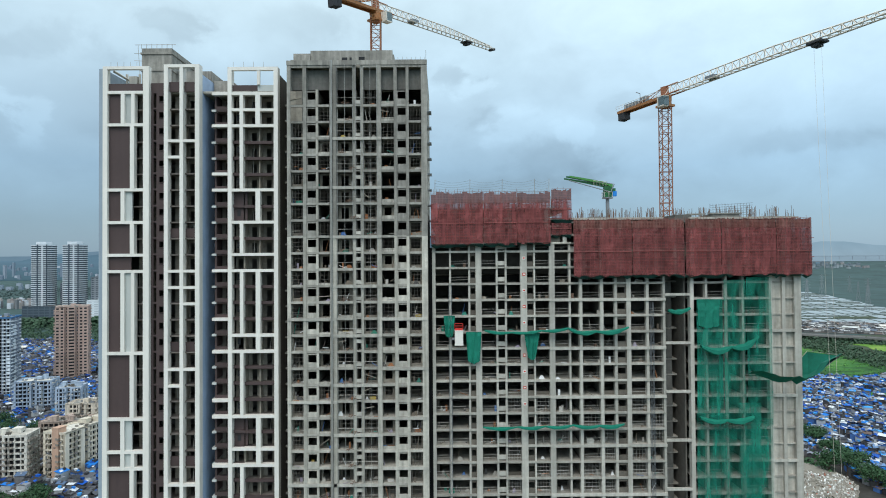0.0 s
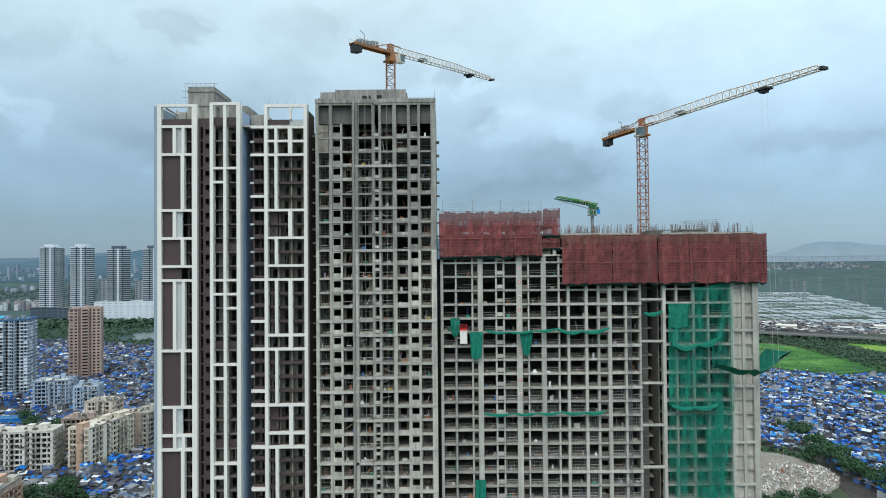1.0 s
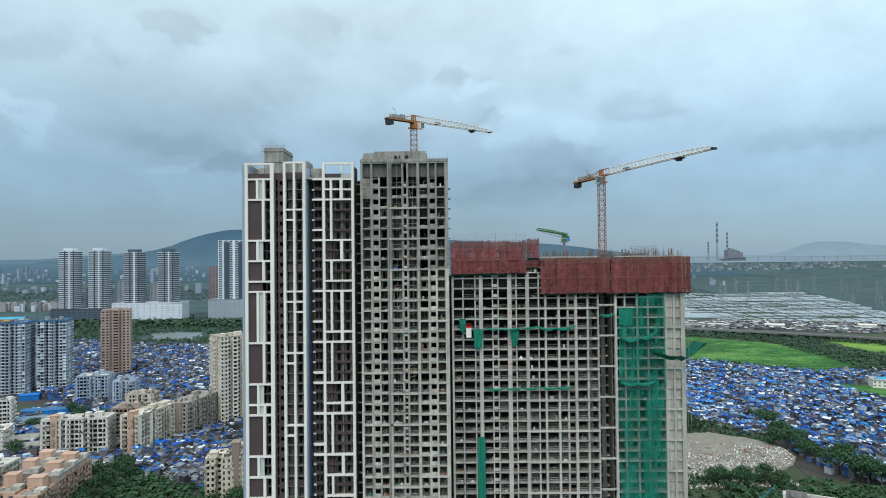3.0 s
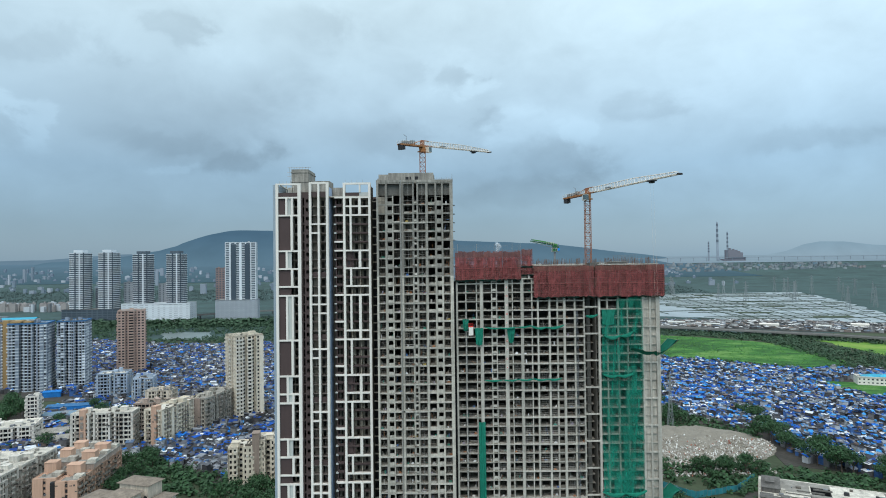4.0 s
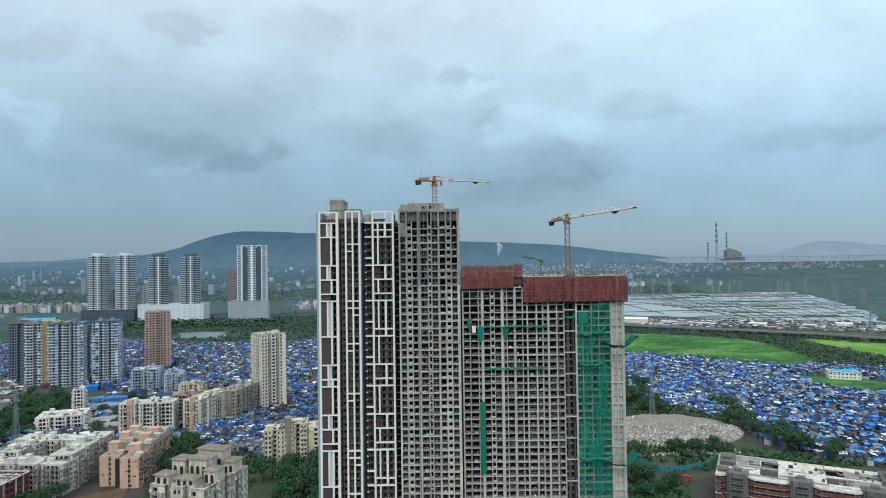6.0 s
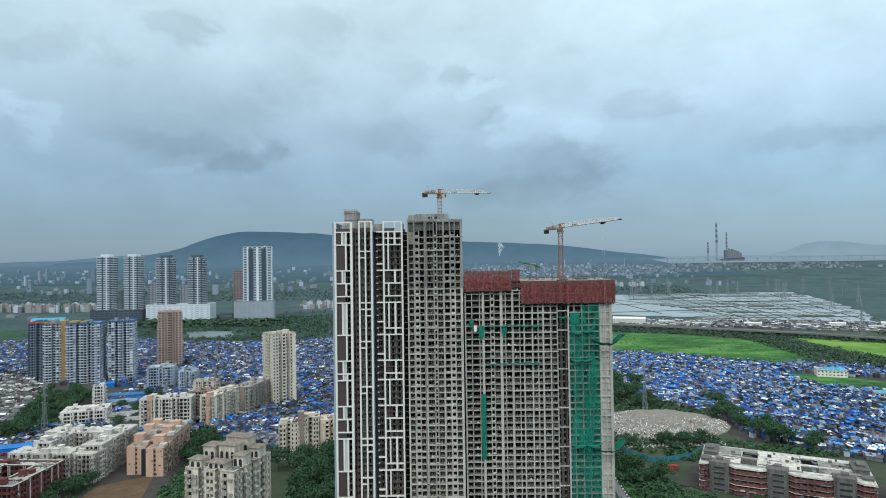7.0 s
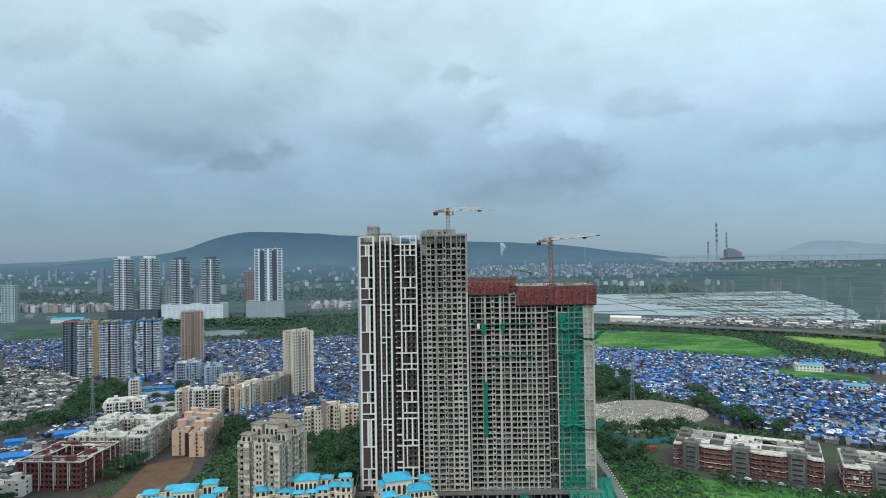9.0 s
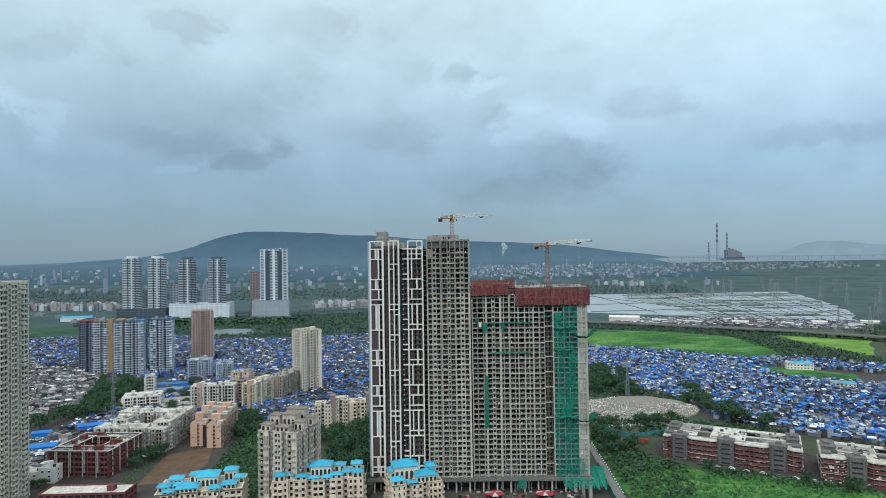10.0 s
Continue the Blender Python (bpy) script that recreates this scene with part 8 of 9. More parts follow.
# viaducts
def viaduct(name, label, pts, z, w, M_ROADP=M_ROADP, gap=30):
    v = thing(name, label, "road", kind="structure")
    for a, b in zip(pts, pts[1:]):
        a, b = Vector(a), Vector(b)
        e = (b - a).normalized()
        n = Vector((-e.y, e.x)) * w / 2
        quad = [tuple(a - n), tuple(b - n), tuple(b + n), tuple(a + n)]
        part("deck", Shape().prism(quad, z - 1.4, z), M_ROADP, v)
        for sgn in (-1, 1):
            o = n * sgn
            i = n * (sgn * 0.94)
            q = [tuple(a + i), tuple(b + i), tuple(b + o), tuple(a + o)]
            part("parapet", Shape().prism(q if sgn > 0 else q[::-1], z, z + 1.1), M_ROADP, v)
        m = max(1, int((b - a).length / gap))
        for k in range(m):
            p = a.lerp(b, (k + 0.5) / m)
            part("pier", Shape().box(p.x - 1.2, p.x + 1.2, p.y - 1.2, p.y + 1.2, 0, z - 1.4), M_ROADP, v)


viaduct("road_viaduct", "pale concrete road viaduct across the marsh", [(150, 1075), (249, 1021), (411, 924), (570, 824), (760, 640)], 7, 16)
viaduct("road_viaduct_west", "pale concrete flyover beyond the shacks", [(-640, 1210), (-572, 1263), (-469, 1348), (-260, 1451), (-40, 1500)], 9, 14)
# Bridge concrete tinted blue-grey: haze painted into the base colour.
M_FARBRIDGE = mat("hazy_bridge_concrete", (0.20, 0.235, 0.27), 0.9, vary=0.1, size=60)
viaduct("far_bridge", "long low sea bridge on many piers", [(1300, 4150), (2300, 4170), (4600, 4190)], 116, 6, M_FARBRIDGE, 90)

# far power station, distance haze painted into its base colours
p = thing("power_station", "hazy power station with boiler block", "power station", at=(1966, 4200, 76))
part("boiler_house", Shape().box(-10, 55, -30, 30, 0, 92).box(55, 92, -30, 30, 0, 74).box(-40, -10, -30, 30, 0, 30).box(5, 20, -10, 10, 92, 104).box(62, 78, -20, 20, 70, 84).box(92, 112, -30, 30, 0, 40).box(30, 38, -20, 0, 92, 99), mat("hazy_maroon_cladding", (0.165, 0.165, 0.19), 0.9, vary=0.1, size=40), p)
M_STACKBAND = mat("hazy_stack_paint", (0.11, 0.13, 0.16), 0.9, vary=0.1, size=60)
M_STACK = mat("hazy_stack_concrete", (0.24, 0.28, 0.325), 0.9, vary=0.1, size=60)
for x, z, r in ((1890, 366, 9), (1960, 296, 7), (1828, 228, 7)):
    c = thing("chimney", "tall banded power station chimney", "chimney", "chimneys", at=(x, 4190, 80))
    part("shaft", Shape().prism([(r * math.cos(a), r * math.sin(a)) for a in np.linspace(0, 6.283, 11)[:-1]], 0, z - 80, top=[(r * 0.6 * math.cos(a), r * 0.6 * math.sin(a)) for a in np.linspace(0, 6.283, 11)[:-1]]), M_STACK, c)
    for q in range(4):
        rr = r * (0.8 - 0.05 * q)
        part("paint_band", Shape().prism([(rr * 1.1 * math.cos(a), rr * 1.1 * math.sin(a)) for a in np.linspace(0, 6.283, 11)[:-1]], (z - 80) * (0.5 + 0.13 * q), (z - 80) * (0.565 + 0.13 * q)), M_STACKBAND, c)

# steam over the refinery
st = Shape()
rng = random.Random(6)
for k in range(20):
    c = Vector((330 + rng.uniform(-2, 2) * (1 + k * 0.35) + k * 0.9, 4000 + k, 150 + k * 4.0))
    r = 3 + 0.75 * k + rng.uniform(-2, 2)
    ring = [(c.x + r * math.cos(a) * rng.uniform(0.7, 1.1), c.y, c.z + r * math.sin(a) * rng.uniform(0.7, 1.1)) for a in np.linspace(0, 6.283, 12)[:-1]]
    st.add(ring + [(c.x, c.y - r, c.z), (c.x, c.y + r, c.z)], [(q, (q + 1) % 11, 11) for q in range(11)] + [((q + 1) % 11, q, 12) for q in range(11)])
tagged(new("steam_plume", st.mesh("steam_plume", M_STEAM)), "white steam plume far off below the hills", "steam", kind="stuff")

# rubble mound
def mound():
    n = 44

    def surf(u, v):
        r = math.sqrt(u * u + v * v)
        hgt = min(0.72, max(0, 1 - r ** 1.8))
        nz = 1.3 * noise.fractal(Vector((u * 4, v * 4, 2)), 0.8, 2.0, 6) + 0.1 * u
        return 0.1 + 7.6 * hgt ** 0.8 * (1 + 0.35 * nz) - (0.6 if hgt == 0 else 0)
    vs = []
    for j in range(n + 1):
        for i in range(n + 1):
            u, v = i / n * 2 - 1, j / n * 2 - 1
            vs.append((155 + 58 * u + 6 * v, 320 + 42 * v, surf(u, v)))
    fs = [(j * (n + 1) + i, j * (n + 1) + i + 1, (j + 1) * (n + 1) + i + 1, (j + 1) * (n + 1) + i) for j in range(n) for i in range(n)]
    tagged(new("rubble_mound", mesh_of("rubble_mound", vs, fs, M_SOIL)), "grey-brown heap of dumped spoil and rubble", "mound", kind="structure")
    rng = random.Random(12)
    s = Shape()

    def bit(x, y, z, w):
        s.bar((x, y, z - 0.15), (x + rng.uniform(-w, w), y + rng.uniform(-w, w), z + w * rng.uniform(0.5, 1.1)), w * 0.55)
    for _ in range(7500):
        u, v = rng.uniform(-1, 0.95), rng.uniform(-1, 0.5)
        r = math.sqrt(u * u + v * v)
        if r > 0.99 or (r < 0.45 and rng.random() < 0.85) or (v > 0 and u > -0.3):
            continue
        bit(155 + 58 * u + 6 * v, 320 + 42 * v, surf(u, v), rng.uniform(0.25, 0.95))
    for _ in range(1500):
        k, q = rng.random(), rng.random()
        bit(96 + 90 * k, 258 + 22 * q + 6 * k, 0.3, rng.uniform(0.2, 0.9))
    tagged(new("rubble", s.mesh("rubble", M_RUBBLE)), "pale broken rubble strewn over the heap", "rubble", kind="stuff")


mound()


# ---- shacks, far town, trees ----
def inside(p, poly):
    x, y = p
    hit = False
    for k in range(len(poly)):
        (ax, ay), (bx, by) = poly[k - 1], poly[k]
        if (ay > y) != (by > y) and x < (bx - ax) * (y - ay) / (by - ay) + ax:
            hit = not hit
    return hit


SINGLES = 238.0


def shanty(name, label, poly, pitch, seed, keep_out=(), roofs=None, walls=None, tall=1.0, singles=0.0):
    rng = random.Random(seed)
    s = Shape()
    xs, ys = [p[0] for p in poly], [p[1] for p in poly]
    x = min(xs)
    while x < max(xs):
        y = min(ys)
        while y < max(ys):
            px, py = x + rng.uniform(-0.35, 0.35) * pitch, y + rng.uniform(-0.35, 0.35) * pitch
            y += pitch
            if not inside((px, py), poly) or rng.random() < 0.05 or any(math.hypot(px - a, py - b) < r for a, b, r in keep_out):
                continue
            ang = 0.5 * noise.noise(Vector((px / 90, py / 90, seed))) * 3 + rng.uniform(-0.12, 0.12) + (math.pi / 2 if rng.random() < 0.5 else 0)
            c, sn = math.cos(ang), math.sin(ang)
            w, d = pitch * rng.uniform(0.30, 0.62), pitch * rng.uniform(0.28, 0.46)
            h = rng.choice((2.3, 2.7, 3.1, 3.8, 4.6, 5.6)) * tall * rng.uniform(0.85, 1.15)
            rise_ = rng.uniform(0.2, 1.3)
            if singles and py < singles:
                one = thing("shack", rng.choice(("small tin shack with a patched sheet roof", "low shack roofed with tarpaulin and tin sheet")), "shack", "shacks", at=(px, py, 0.2), rz=math.degrees(ang))
                part("wall", Shape().box(-w, w, -d, d, 0, h - 0.05), M_ONEWALL, one)
                e = 0.35
                top = [(-w - e, -d - e, h), (w + e, -d - e, h), (w + e, d + e, h + rise_), (-w - e, d + e, h + rise_)]
                part("roof", Shape().add(top + [(x2, y2, z2 - 0.08) for x2, y2, z2 in top], [(0, 1, 2, 3), (7, 6, 5, 4), (0, 4, 5, 1), (1, 5, 6, 2), (2, 6, 7, 3), (3, 7, 4, 0)]), M_ONEROOF, one)
                if rng.random() < 0.5:
                    q = rng.uniform(0.5, 1.1)
                    part("loose_sheet", Shape().box(-q, q * 0.6, -q * 0.6, q * 0.5, h + rise_ * 0.75, h + rise_ * 0.75 + 0.5), M_ONEROOF, one)
                continue
            P = lambda u, v, z: (px + u * c - v * sn, py + u * sn + v * c, z)
            s.add([P(-w, -d, 0), P(w, -d, 0), P(w, d, 0), P(-w, d, 0), P(-w, -d, h), P(w, -d, h), P(w, d, h), P(-w, d, h)], [(0, 1, 5, 4), (1, 2, 6, 5), (2, 3, 7, 6), (3, 0, 4, 7)], 1)
            e = 0.35
            if rng.random() < 0.45:
                a = [P(-w - e, -d - e, h), P(w + e, -d - e, h), P(w + e, 0, h + rise_), P(-w - e, 0, h + rise_), P(w + e, d + e, h), P(-w - e, d + e, h)]
                s.add(a, [(0, 1, 2, 3), (3, 2, 4, 5)], 0)
            else:
                s.add([P(-w - e, -d - e, h), P(w + e, -d - e, h), P(w + e, d + e, h + rise_), P(-w - e, d + e, h + rise_)], [(0, 1, 2, 3)], 0)
            for _ in range(rng.choice((0, 1, 1, 2))):
                # a loose sheet or tarpaulin laid on the roof
                u, v, q, r = rng.uniform(-w, w) * 0.6, rng.uniform(-d, d) * 0.6, rng.uniform(0.5, 1.3), rng.uniform(0.4, 0.9)
                z = h + rise_ + 0.06
                s.add([P(u - q, v - r, z - rise_ * 0.7), P(u + q, v - r, z - rise_ * 0.7 + 0.1), P(u + q, v + r, z + 0.15), P(u - q, v + r, z + 0.1)], [(0, 1, 2, 3)], 0)
            if rng.random() < 0.5:
                u, v, q = rng.uniform(-w, w) * 0.5, rng.uniform(-d, d) * 0.5, rng.uniform(0.4, 1.1)
                z = h + rise_ * 0.5
                s.add([P(u - q, v - q, z), P(u + q, v - q, z), P(u + q, v + q, z + 0.5), P(u - q, v + q, z + 0.5), P(u - q, v - q, z + 1.1), P(u + q, v - q, z + 1.1), P(u + q, v + q, z + 1.2), P(u - q, v + q, z + 1.2)],
                      [(4, 5, 6, 7), (0, 1, 5, 4), (1, 2, 6, 5), (2, 3, 7, 6), (3, 0, 4, 7)], 0)
        x += pitch
    tagged(new(name, s.mesh(name, [roofs or M_SHACKROOF, walls or M_SHACKWALL])), label, "shacks", kind="stuff")


shanty("shacks", "dense tin shacks under blue tarpaulins beside the marsh", [(185, 706), (305, 634), (379, 572), (449, 575), (514, 510), (483, 465), (452, 492), (409, 503), (380, 520), (350, 520), (365, 447), (413, 415), (440, 400), (500, 420), (520, 360), (330, 185), (258, 232), (213, 283), (218, 344), (171, 409), (140, 545)], 4.25, 1, ((402, 508, 20), (392, 395, 14)), singles=SINGLES)
shanty("shacks", "dense tin shacks under blue tarpaulins between the flats", [(-830, 865), (-551, 888), (-420, 825), (-301, 832), (-150, 875), (-60, 341), (-191, 356), (-259, 454), (-313, 470), (-370, 491), (-440, 498), (-505, 548), (-620, 600)], 4.9, 2,
       ((-371, 614, 24), (-173, 412, 20), (-476, 534, 22), (-452, 532, 22), (-414, 524, 28), (-377, 546, 24)), M_SHACKROOF2)
shanty("shacks", "low grey houses with pale roofs beyond the trees", [(-610, 592), (-506, 540), (-442, 488), (-408, 405), (-386, 345), (-400, 296), (-470, 320), (-580, 420)], 6.6, 3, roofs=M_PALEROOF, walls=M_SITEWALL)
shanty("shacks", "scattered site huts beside the road", [(320, 1010), (360, 1130), (594, 1090), (820, 1000), (735, 870), (529, 955)], 9.5, 4, roofs=M_SITEROOF, walls=M_SITEWALL, tall=0.8)


shanty("low_houses", "low tin-roofed houses packed between the flats", [(-345, 262), (-232, 300), (-150, 330), (-66, 330), (-66, 345), (-190, 350), (-259, 452), (-345, 470), (-345, 330)], 5.2, 5, FOOT, M_SHACKROOF2)
shanty("low_houses", "tin-roofed houses filling the plots behind the flats", [(-190, 296), (-128, 264), (-66, 274), (-66, 334), (-190, 352)], 4.4, 15, FOOT, M_SHACKROOF2, tall=0.8)
shanty("low_houses", "low sheds and stalls beside the school", [(-345, 150), (-300, 140), (-290, 196), (-345, 262)], 8.0, 6, FOOT, M_SITEROOF, M_SITEWALL)


def far_town(name, label, poly, count, hmin, hmax, wmax, seed, material=None):
    rng = random.Random(seed)
    s = Shape()
    xs, ys = [p[0] for p in poly], [p[1] for p in poly]
    made = 0
    while made < count:
        x, y = rng.uniform(min(xs), max(xs)), rng.uniform(min(ys), max(ys))
        if not inside((x, y), poly):
            continue
        made += 1
        w, d, h = rng.uniform(0.3, 1) * wmax, rng.uniform(0.3, 0.6) * wmax, rng.uniform(hmin, hmax)
        z = rise(y)
        s.box(x - w / 2, x + w / 2, y - d / 2, y + d / 2, z - 2, z + h)
        if rng.random() < 0.5:
            s.box(x - w / 5, x + w / 6, y - d / 5, y + d / 5, z + h, z + h + 3)
    tagged(new(name, s.mesh(name, material or M_FARTOWN)), label, "houses", kind="stuff")


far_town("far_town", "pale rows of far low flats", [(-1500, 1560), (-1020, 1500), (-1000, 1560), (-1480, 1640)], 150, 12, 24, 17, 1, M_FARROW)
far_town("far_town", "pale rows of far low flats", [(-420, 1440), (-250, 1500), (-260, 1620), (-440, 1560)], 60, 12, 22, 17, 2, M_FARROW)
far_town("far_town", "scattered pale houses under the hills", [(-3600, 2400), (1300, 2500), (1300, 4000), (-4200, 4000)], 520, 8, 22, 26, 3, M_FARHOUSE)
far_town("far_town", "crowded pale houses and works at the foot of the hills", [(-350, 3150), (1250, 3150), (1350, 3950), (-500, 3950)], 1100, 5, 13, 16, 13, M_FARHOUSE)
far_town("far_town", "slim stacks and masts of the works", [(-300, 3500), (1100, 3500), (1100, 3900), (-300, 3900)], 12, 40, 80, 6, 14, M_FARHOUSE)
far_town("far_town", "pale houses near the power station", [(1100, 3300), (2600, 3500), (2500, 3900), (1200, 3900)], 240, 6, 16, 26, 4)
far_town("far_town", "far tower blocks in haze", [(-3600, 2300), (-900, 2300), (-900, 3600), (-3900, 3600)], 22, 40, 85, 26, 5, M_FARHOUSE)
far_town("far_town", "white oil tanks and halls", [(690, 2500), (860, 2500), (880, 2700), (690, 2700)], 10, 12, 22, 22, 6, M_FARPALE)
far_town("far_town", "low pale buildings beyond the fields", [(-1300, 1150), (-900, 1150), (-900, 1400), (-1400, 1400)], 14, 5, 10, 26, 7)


def clumps(name, label, poly, count, size, seed, material, leaves=10, keep_out=()):
    keep_out = [*keep_out, *FOOT]
    """Bushes and tree tops: many small tilted leaf masses."""
    rng = random.Random(seed)
    vs, fs = [], []
    xs, ys = [p[0] for p in poly], [p[1] for p in poly]
    made, tries = 0, 0
    while made < count and tries < count * 30:
        tries += 1
        x, y = rng.uniform(min(xs), max(xs)), rng.uniform(min(ys), max(ys))
        if not inside((x, y), poly) or any(math.hypot(x - a, y - b) < r for a, b, r in keep_out):
            continue
        made += 1
        k = size * rng.uniform(0.5, 1.2)
        z = rise(y)
        for _ in range(leaves):
            a, el = rng.uniform(0, 6.283), rng.uniform(0.0, 1.5)
            r = k * rng.uniform(0.5, 1.0)
            c = Vector((x + r * math.cos(a) * math.cos(el), y + r * math.sin(a) * math.cos(el), z + r * 0.25 + r * math.sin(el) * 1.0))
            n = Vector((math.cos(a) * math.cos(el) + rng.uniform(-0.5, 0.5), math.sin(a) * math.cos(el) + rng.uniform(-0.5, 0.5), math.sin(el) + rng.uniform(0, 0.6))).normalized()
            u = n.orthogonal().normalized()
            w = n.cross(u)
            q = k * rng.uniform(0.22, 0.42)
            i = len(vs)
            vs += [tuple(c + u * q), tuple(c + w * q * 0.8), tuple(c - u * q * 0.9), tuple(c - w * q)]
            fs.append((i, i + 1, i + 2, i + 3))
    tagged(new(name, mesh_of(name, vs, fs, material)), label, "trees", kind="stuff")


clumps("mangrove", "dark mangrove belt along the viaduct", [(200, 1040), (260, 1021), (416, 939), (579, 840), (720, 700), (700, 690), (555, 800), (463, 806), (391, 872), (200, 960)], 2400, 3.6, 1, M_LEAFDARK, 9)
clumps("mangrove", "dark hedge of mangroves between the meadows", [(460, 818), (518, 799), (532, 717), (541, 648), (555, 570), (497, 485), (480, 560), (449, 602), (453, 722)], 1300, 3.4, 2, M_LEAFDARK, 9)
clumps("mangrove", "dark mangroves beyond the road", [(700, 850), (860, 1000), (1200, 1000), (1000, 600), (760, 640), (575, 590), (690, 760)], 2600, 4.0, 22, M_LEAFDARK, 8)
clumps("mangrove", "dark mangroves between creek and flats", [(-800, 1060), (-560, 1230), (-60, 1420), (-80, 900), (-300, 850), (-440, 850), (-640, 900)], 5200, 4.2, 3, M_LEAFDARK, keep_out=((-460, 955, 55),))
clumps("mangrove", "tall dark trees before the far podiums", [(-860, 1085), (-860, 1165), (-360, 1160), (-360, 1090)], 1500, 9.5, 23, M_LEAFDARK, 11)
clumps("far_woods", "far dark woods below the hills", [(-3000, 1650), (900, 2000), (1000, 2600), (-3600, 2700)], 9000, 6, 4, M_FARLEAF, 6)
clumps("scrub", "green scrub on the overgrown plot", [(92, 250), (112, 204), (125, 172), (140, 160), (120, 60), (92, 60)], 420, 2.4, 6, M_LEAF, 16)
clumps("scrub", "bright green bushes on the overgrown plot", [(92, 250), (112, 204), (125, 172), (164, 150), (205, 138), (290, 98), (200, 40), (96, 60)], 1900, 1.5, 16, M_LEAF2, 14)
clumps("scrub", "green scrub round the rubble heap", [(90, 300), (150, 285), (200, 270), (205, 255), (150, 240), (92, 262)], 260, 3.0, 7, M_LEAF, 16)
clumps("scrub", "bushes on the plots between the flats", [(-186, 240), (-125, 225), (-130, 60), (-150, 60), (-176, 150)], 700, 1.6, 8, M_LEAF2, 16)
clumps("scrub", "dark bushes on the plots between the flats", [(-186, 240), (-125, 225), (-130, 60), (-150, 60), (-176, 150)], 800, 2.4, 18, M_LEAF, 16)
clumps("scrub", "weeds at the edge of the playing ground", [(-236, 212), (-226, 210), (-218, 140), (-230, 136)], 200, 1.0, 19, M_LEAF2, 12)


for n, (poly, count) in enumerate((([(-192, 300), (-128, 268), (-126, 236), (-188, 240)], 320), ([(-420, 240), (-300, 160), (-300, 60), (-420, 60)], 700), ([(-345, 335), (-330, 318), (-296, 322), (-300, 334), (-330, 345)], 120), ([(-112, 235), (-66, 240), (-64, 130), (-100, 140)], 350),
                                   ([(130, 245), (215, 262), (250, 240), (160, 225)], 300), ([(100, 480), (160, 430), (215, 350), (200, 300), (100, 390)], 500), ([(150, 165), (250, 118), (250, 105), (150, 145)], 70), ([(-364, 301), (-404, 390), (-425, 470), (-385, 460), (-358, 384), (-335, 320)], 380), ([(92, 230), (118, 200), (140, 160), (110, 150), (92, 190)], 260), ([(-700, 410), (-480, 500), (-420, 470), (-330, 300), (-600, 250)], 450))):
    clumps("bushes", "dense green bushes between the buildings", poly, count, 3.0, 50 + n, M_LEAF, 14)


clumps("scrub", "low bushes and reeds on the marsh field", [(232, 916), (347, 890), (425, 828), (474, 767), (462, 611), (391, 578), (312, 650), (185, 725)], 220, 1.8, 31, M_LEAF2, 10)
clumps("scrub", "dark bushes along the field's edge", [(185, 735), (312, 662), (391, 590), (462, 622), (455, 596), (391, 560), (312, 634), (185, 706)], 520, 2.2, 32, M_LEAF, 10)


clumps("grass_tufts", "pale grass tufts on the marsh field", [(232, 916), (347, 890), (425, 828), (474, 767), (462, 611), (391, 578), (312, 650), (185, 725)], 1500, 1.5, 33, M_TUFT, 6)
clumps("grass_tufts", "pale grass tufts on the green plot", [(120, 172), (164, 150), (205, 138), (290, 98), (200, 40), (90, 60), (92, 150)], 1300, 1.0, 34, M_TUFT, 8)


# single trees
def tree_meshes(seed, h, spread):
    rng = random.Random(seed)
    t = Shape()
    tips = []
    pts = [(0, 0, 0), (0.15, 0.1, h * 0.2), (0.1, -0.1, h * 0.4)]
    for k, (a, b) in enumerate(zip(pts, pts[1:])):
        t.bar(a, b, 0.32 - 0.08 * k, sides=6)
    for k in range(7):
        a = k * 0.9 + rng.uniform(-0.3, 0.3)
        r = spread * rng.uniform(0.45, 0.8)
        p = (r * math.cos(a), r * math.sin(a), h * rng.uniform(0.55, 0.85))
        t.bar((0.1, -0.1, h * rng.uniform(0.3, 0.4)), p, 0.11, sides=5)
        tips.append(p)
    tips += [(0.0, 0.0, h * 0.9), (0.2, 0.1, h * 0.7)]
    vs, fs = [], []
    for p in tips:
        for _ in range(75):
            d = Vector((rng.gauss(0, 1), rng.gauss(0, 1), rng.gauss(0, 0.7))).normalized() * spread * rng.uniform(0.25, 0.55)
            c = Vector(p) + d
            n = (d.normalized() + Vector((rng.uniform(-0.6, 0.6), rng.uniform(-0.6, 0.6), rng.uniform(0, 0.8)))).normalized()
            u = n.orthogonal().normalized()
            w = n.cross(u)
            q = rng.uniform(0.25, 0.6)
            i = len(vs)
            vs += [tuple(c + u * q), tuple(c + w * q * 0.7), tuple(c - u * q), tuple(c - w * q * 0.7)]
            fs.append((i, i + 1, i + 2, i + 3))
    return t.mesh("trunk", M_BARK), mesh_of("crown", vs, fs, M_LEAF)


TREES = [tree_meshes(k, 9 + k, 4.2 + 0.5 * k) for k in range(3)]


def tree(x, y, k, scale, turn):
    t = thing("tree", "leafy green monsoon tree", "tree", "trees", at=(x, y, 0.1), rz=turn)
    part("trunk", TREES[k][0], M_BARK, t)
    part("crown", TREES[k][1], M_LEAF, t)
    t.scale = (scale, scale, scale)


rng = random.Random(77)
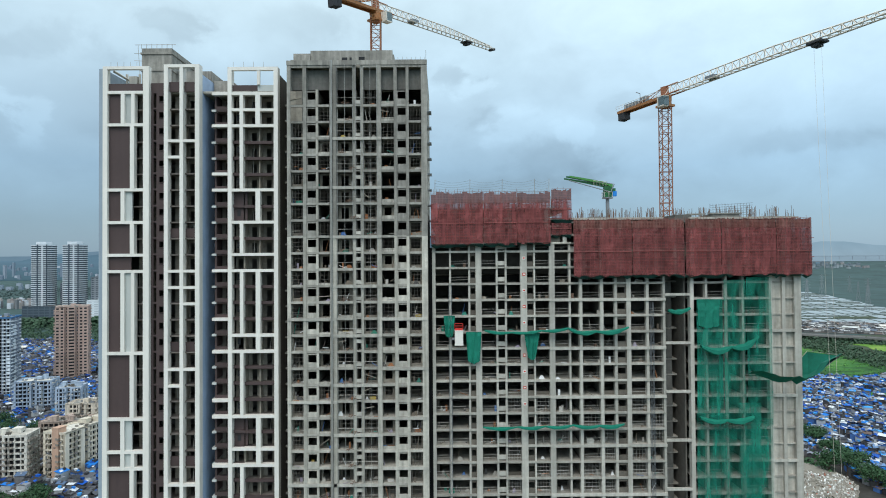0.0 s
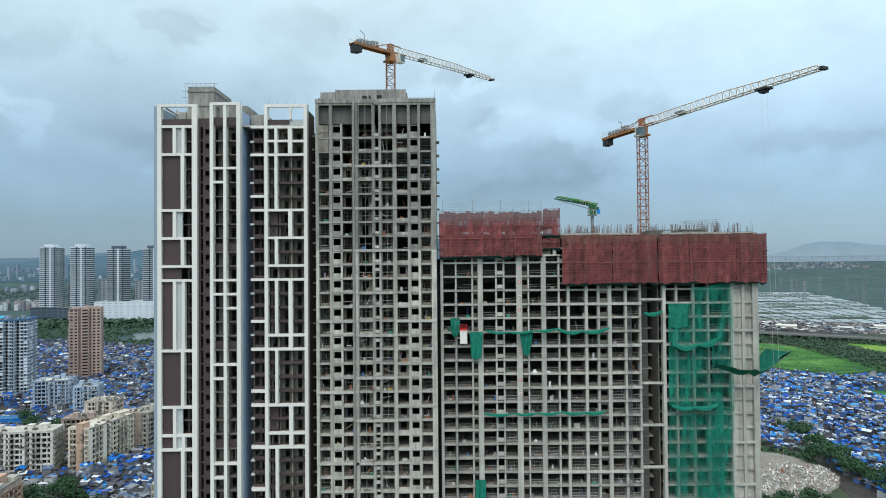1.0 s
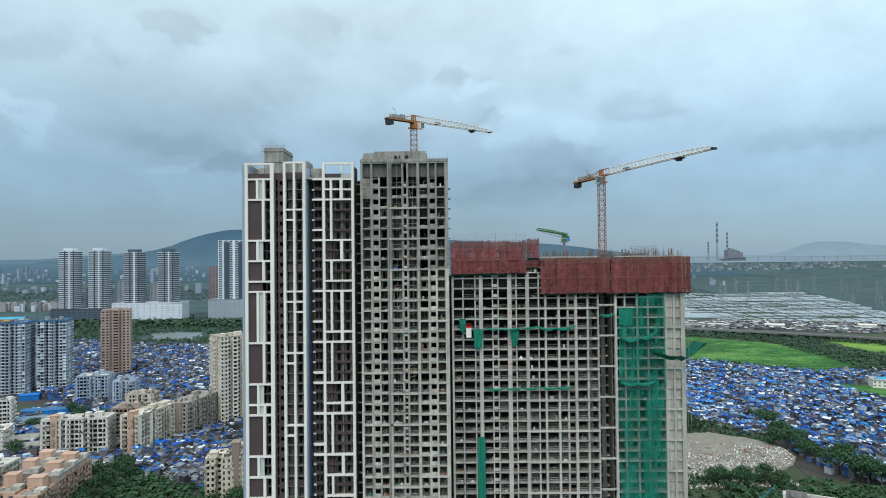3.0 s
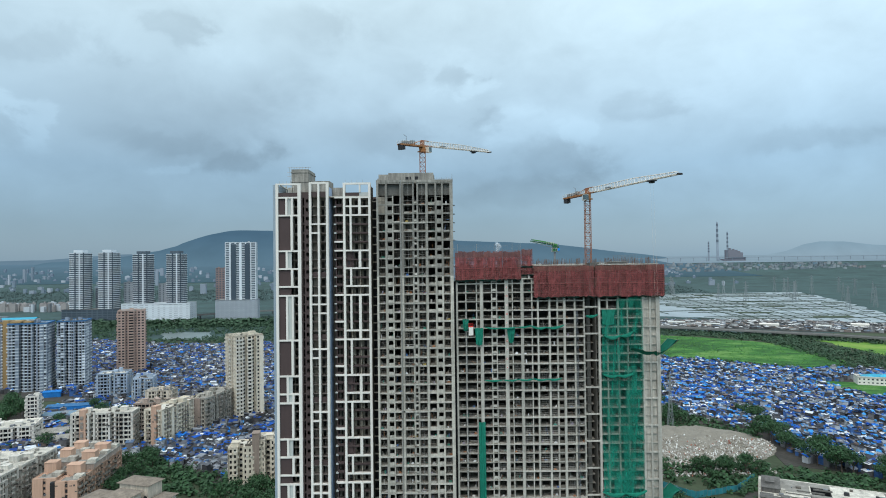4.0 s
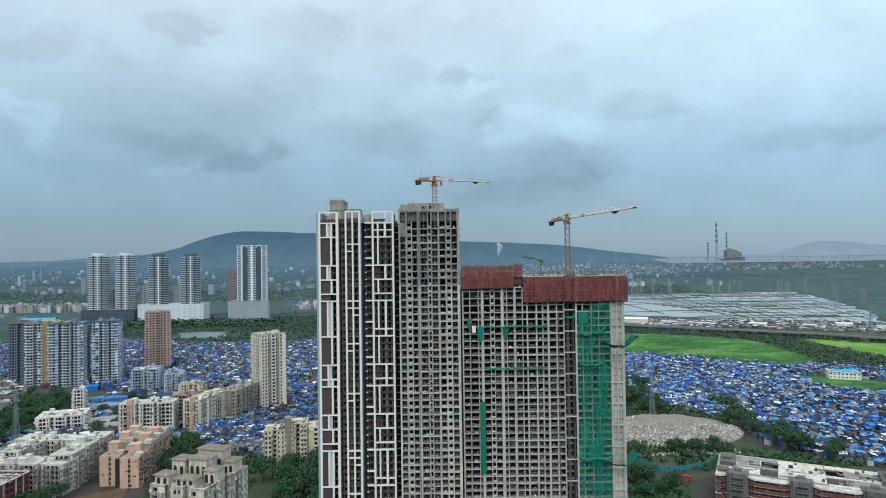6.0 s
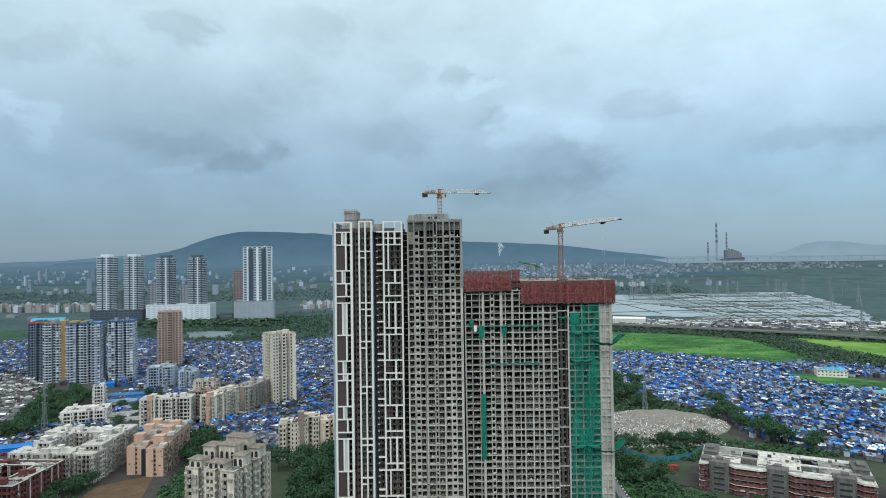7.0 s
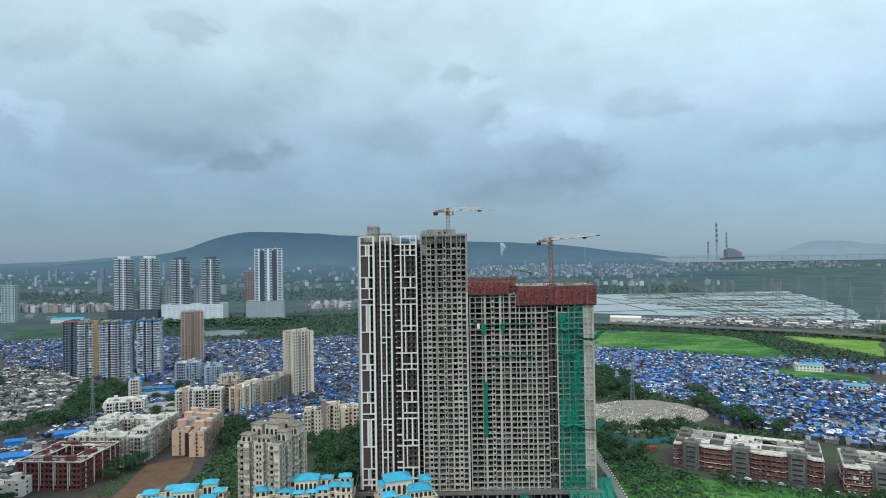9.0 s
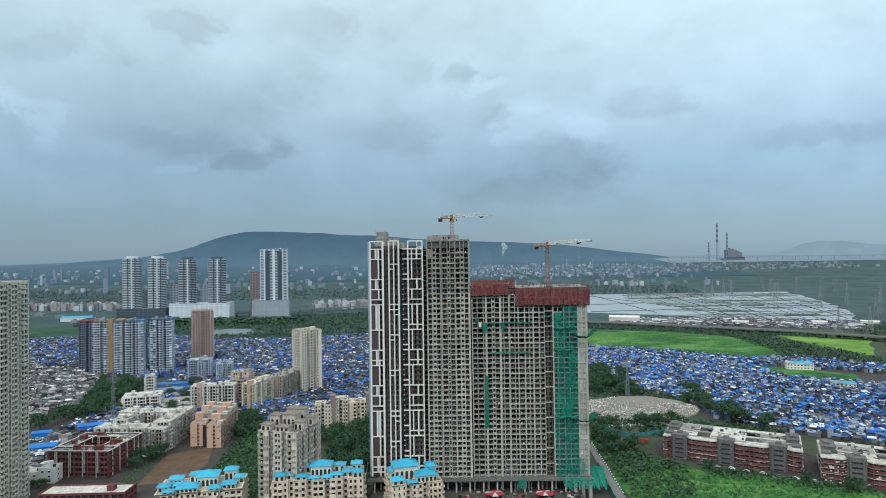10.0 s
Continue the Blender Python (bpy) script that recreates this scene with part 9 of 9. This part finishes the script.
for poly, count, big in (([(-206, 302), (-185, 302), (-176, 235), (-190, 230)], 14, 1.0), ([(-122, 240), (-72, 245), (-70, 140), (-90, 130), (-118, 200)], 40, 1.3), ([(-150, 215), (-132, 215), (-126, 140), (-140, 150)], 8, 1.0),
                         ([(-415, 440), (-350, 425), (-352, 370), (-350, 300), (-370, 240), (-400, 240), (-362, 330)], 28, 1.2), ([(92, 262), (112, 214), (126, 185), (104, 176), (93, 200)], 18, 1.0), ([(200, 285), (228, 300), (250, 255), (240, 240)], 14, 1.2),
                         ([(120, 470), (160, 430), (175, 360), (120, 385)], 26, 1.1), ([(150, 150), (290, 100), (285, 95), (150, 135)], 5, 0.8), ([(-240, 165), (-232, 160), (-222, 215), (-245, 190)], 12, 0.9), ([(-330, 150), (-270, 140), (-270, 132), (-330, 135)], 12, 0.8),
                         ([(-340, 330), (-280, 318), (-262, 340), (-235, 445), (-300, 450)], 12, 1.0), ([(-430, 470), (-385, 455), (-322, 310), (-350, 270), (-380, 335), (-408, 390)], 26, 1.2), ([(-585, 500), (-440, 460), (-400, 330), (-470, 330)], 12, 0.9), ([(156, 506), (203, 524), (175, 382), (132, 370)], 22, 1.1), ([(227, 407), (237, 380), (224, 292), (201, 289), (205, 333)], 22, 1.1), ([(100, 262), (170, 280), (175, 262), (105, 248)], 14, 0.9)):
    xs, ys = [p[0] for p in poly], [p[1] for p in poly]
    made = 0
    while made < count:
        x, y = rng.uniform(min(xs), max(xs)), rng.uniform(min(ys), max(ys))
        if inside((x, y), poly) and not any(math.hypot(x - a, y - b) < r for a, b, r in FOOT):
            tree(x, y, rng.randrange(3), big * rng.uniform(0.7, 1.25), rng.uniform(0, 360))
            made += 1


# parked cars
def car_mesh():
    b = Shape()
    prof = [(-2.1, 0.35), (2.1, 0.35), (2.15, 0.8), (1.3, 0.95), (0.6, 1.45), (-1.1, 1.45), (-1.7, 0.95), (-2.15, 0.9)]
    n = len(prof)
    b.add([(x, -0.85, z) for x, z in prof] + [(x, 0.85, z) for x, z in prof], [tuple(range(n)), tuple(range(n, 2 * n))[::-1]] + [(k, n + k, n + (k + 1) % n, (k + 1) % n) for k in range(n)])
    return b.mesh("body", M_CAR)


CAR = car_mesh()
WHEEL = Shape().prism([(0.33 * math.cos(a), 0.33 * math.sin(a)) for a in np.linspace(0, 6.283, 11)[:-1]], -0.1, 0.1).mesh("wheel", M_BLACK)
CGLASS = Shape().box(-1.25, 0.75, -0.87, 0.87, 1.0, 1.35).mesh("window", M_GLASS)


def car(x, y, rz):
    c = thing("car", "parked car beside the road", "car", "parked cars", at=(x, y, 0.6), rz=rz)
    part("body", CAR, M_CAR, c)
    part("window", CGLASS, M_GLASS, c)
    for wx in (-1.3, 1.3):
        for wy in (-0.85, 0.85):
            w = part("wheel", WHEEL, M_BLACK, c, at=(wx, wy, 0.33))
            w.rotation_euler = (radians(90), 0, 0)


for k in range(9):
    u = k / 8
    car(152 + 66 * u + rng.uniform(-1, 1), 166 - 38 * u + rng.uniform(-1, 1), -28 + rng.uniform(-8, 8))
for k in range(9):
    car(-236 + rng.uniform(-6, 8), 205 + rng.uniform(-14, 10), rng.uniform(0, 180))
for k in range(22):
    u = k / 21
    car(-352 + 70 * u + rng.uniform(-2, 2), 228 + 75 * u + rng.uniform(-2, 2), 47)


# site fences, kerb and container by the lane
def site_fence(pts, label, material, h=3.0):
    f = thing("site_fence", label, "fence", "site fences")
    post = Shape().box(-0.06, 0.06, -0.06, 0.06, 0, h + 0.2).mesh("post", M_STEEL)
    for a, b in zip(pts, pts[1:]):
        a, b = Vector(a), Vector(b)
        m = max(1, round((b - a).length / 2.6))
        for k in range(m):
            p, q = a.lerp(b, k / m), a.lerp(b, (k + 0.985) / m)
            e = (q - p).normalized()
            nrm = Vector((-e.y, e.x)) * 0.04
            t = h * rng.uniform(0.9, 1.08)
            part("sheet_panel", Shape().prism([tuple(p - nrm), tuple(q - nrm), tuple(q + nrm), tuple(p + nrm)], 0.3, t), material, f)
            part("post", post, M_STEEL, f, at=(p.x, p.y, 0.2))


site_fence([(83.4, 165), (79.8, 116), (78, 80)], "teal sheet fence along the concrete lane", M_NETD, 4.0)
site_fence([(106, 252), (124, 229), (150, 238), (168, 256)], "teal sheet fence below the rubble heap", M_FENCE, 3.6)
kerb = thing("kerb", "black and white painted kerb stones along the lane", "kerb", kind="structure")
stone = {m: Shape().box(-0.3, 0.3, -0.85, 0.85, 0.3, 1.0).mesh("kerb_stone", m) for m in (M_WHITE, M_BLACK)}
for k in range(46):
    u = k / 45
    m = (M_WHITE, M_BLACK)[k % 2]
    part("kerb_stone", stone[m], m, kerb, at=(90.6 - 3.4 * u ** 1.3, 214 - 98 * u, 0))
box = thing("container", "rust-red steel container on the green plot", "container", at=(129, 217, 0.3), rz=-14)
s = Shape().box(-4.5, 4.5, -1.3, 1.3, 0.1, 2.7)
part("shell", s, M_CANOPYRED, box)
for k in range(17):
    part("rib", Shape().box(-4.4 + 0.54 * k, -4.2 + 0.54 * k, -1.36, -1.3, 0.2, 2.6), M_CANOPYRED, box)
part("corner_post", Shape().box(-4.55, -4.35, -1.4, -1.2, 0, 2.8), M_RUST, box)
part("corner_post", Shape().box(4.35, 4.55, -1.4, -1.2, 0, 2.8), M_RUST, box)
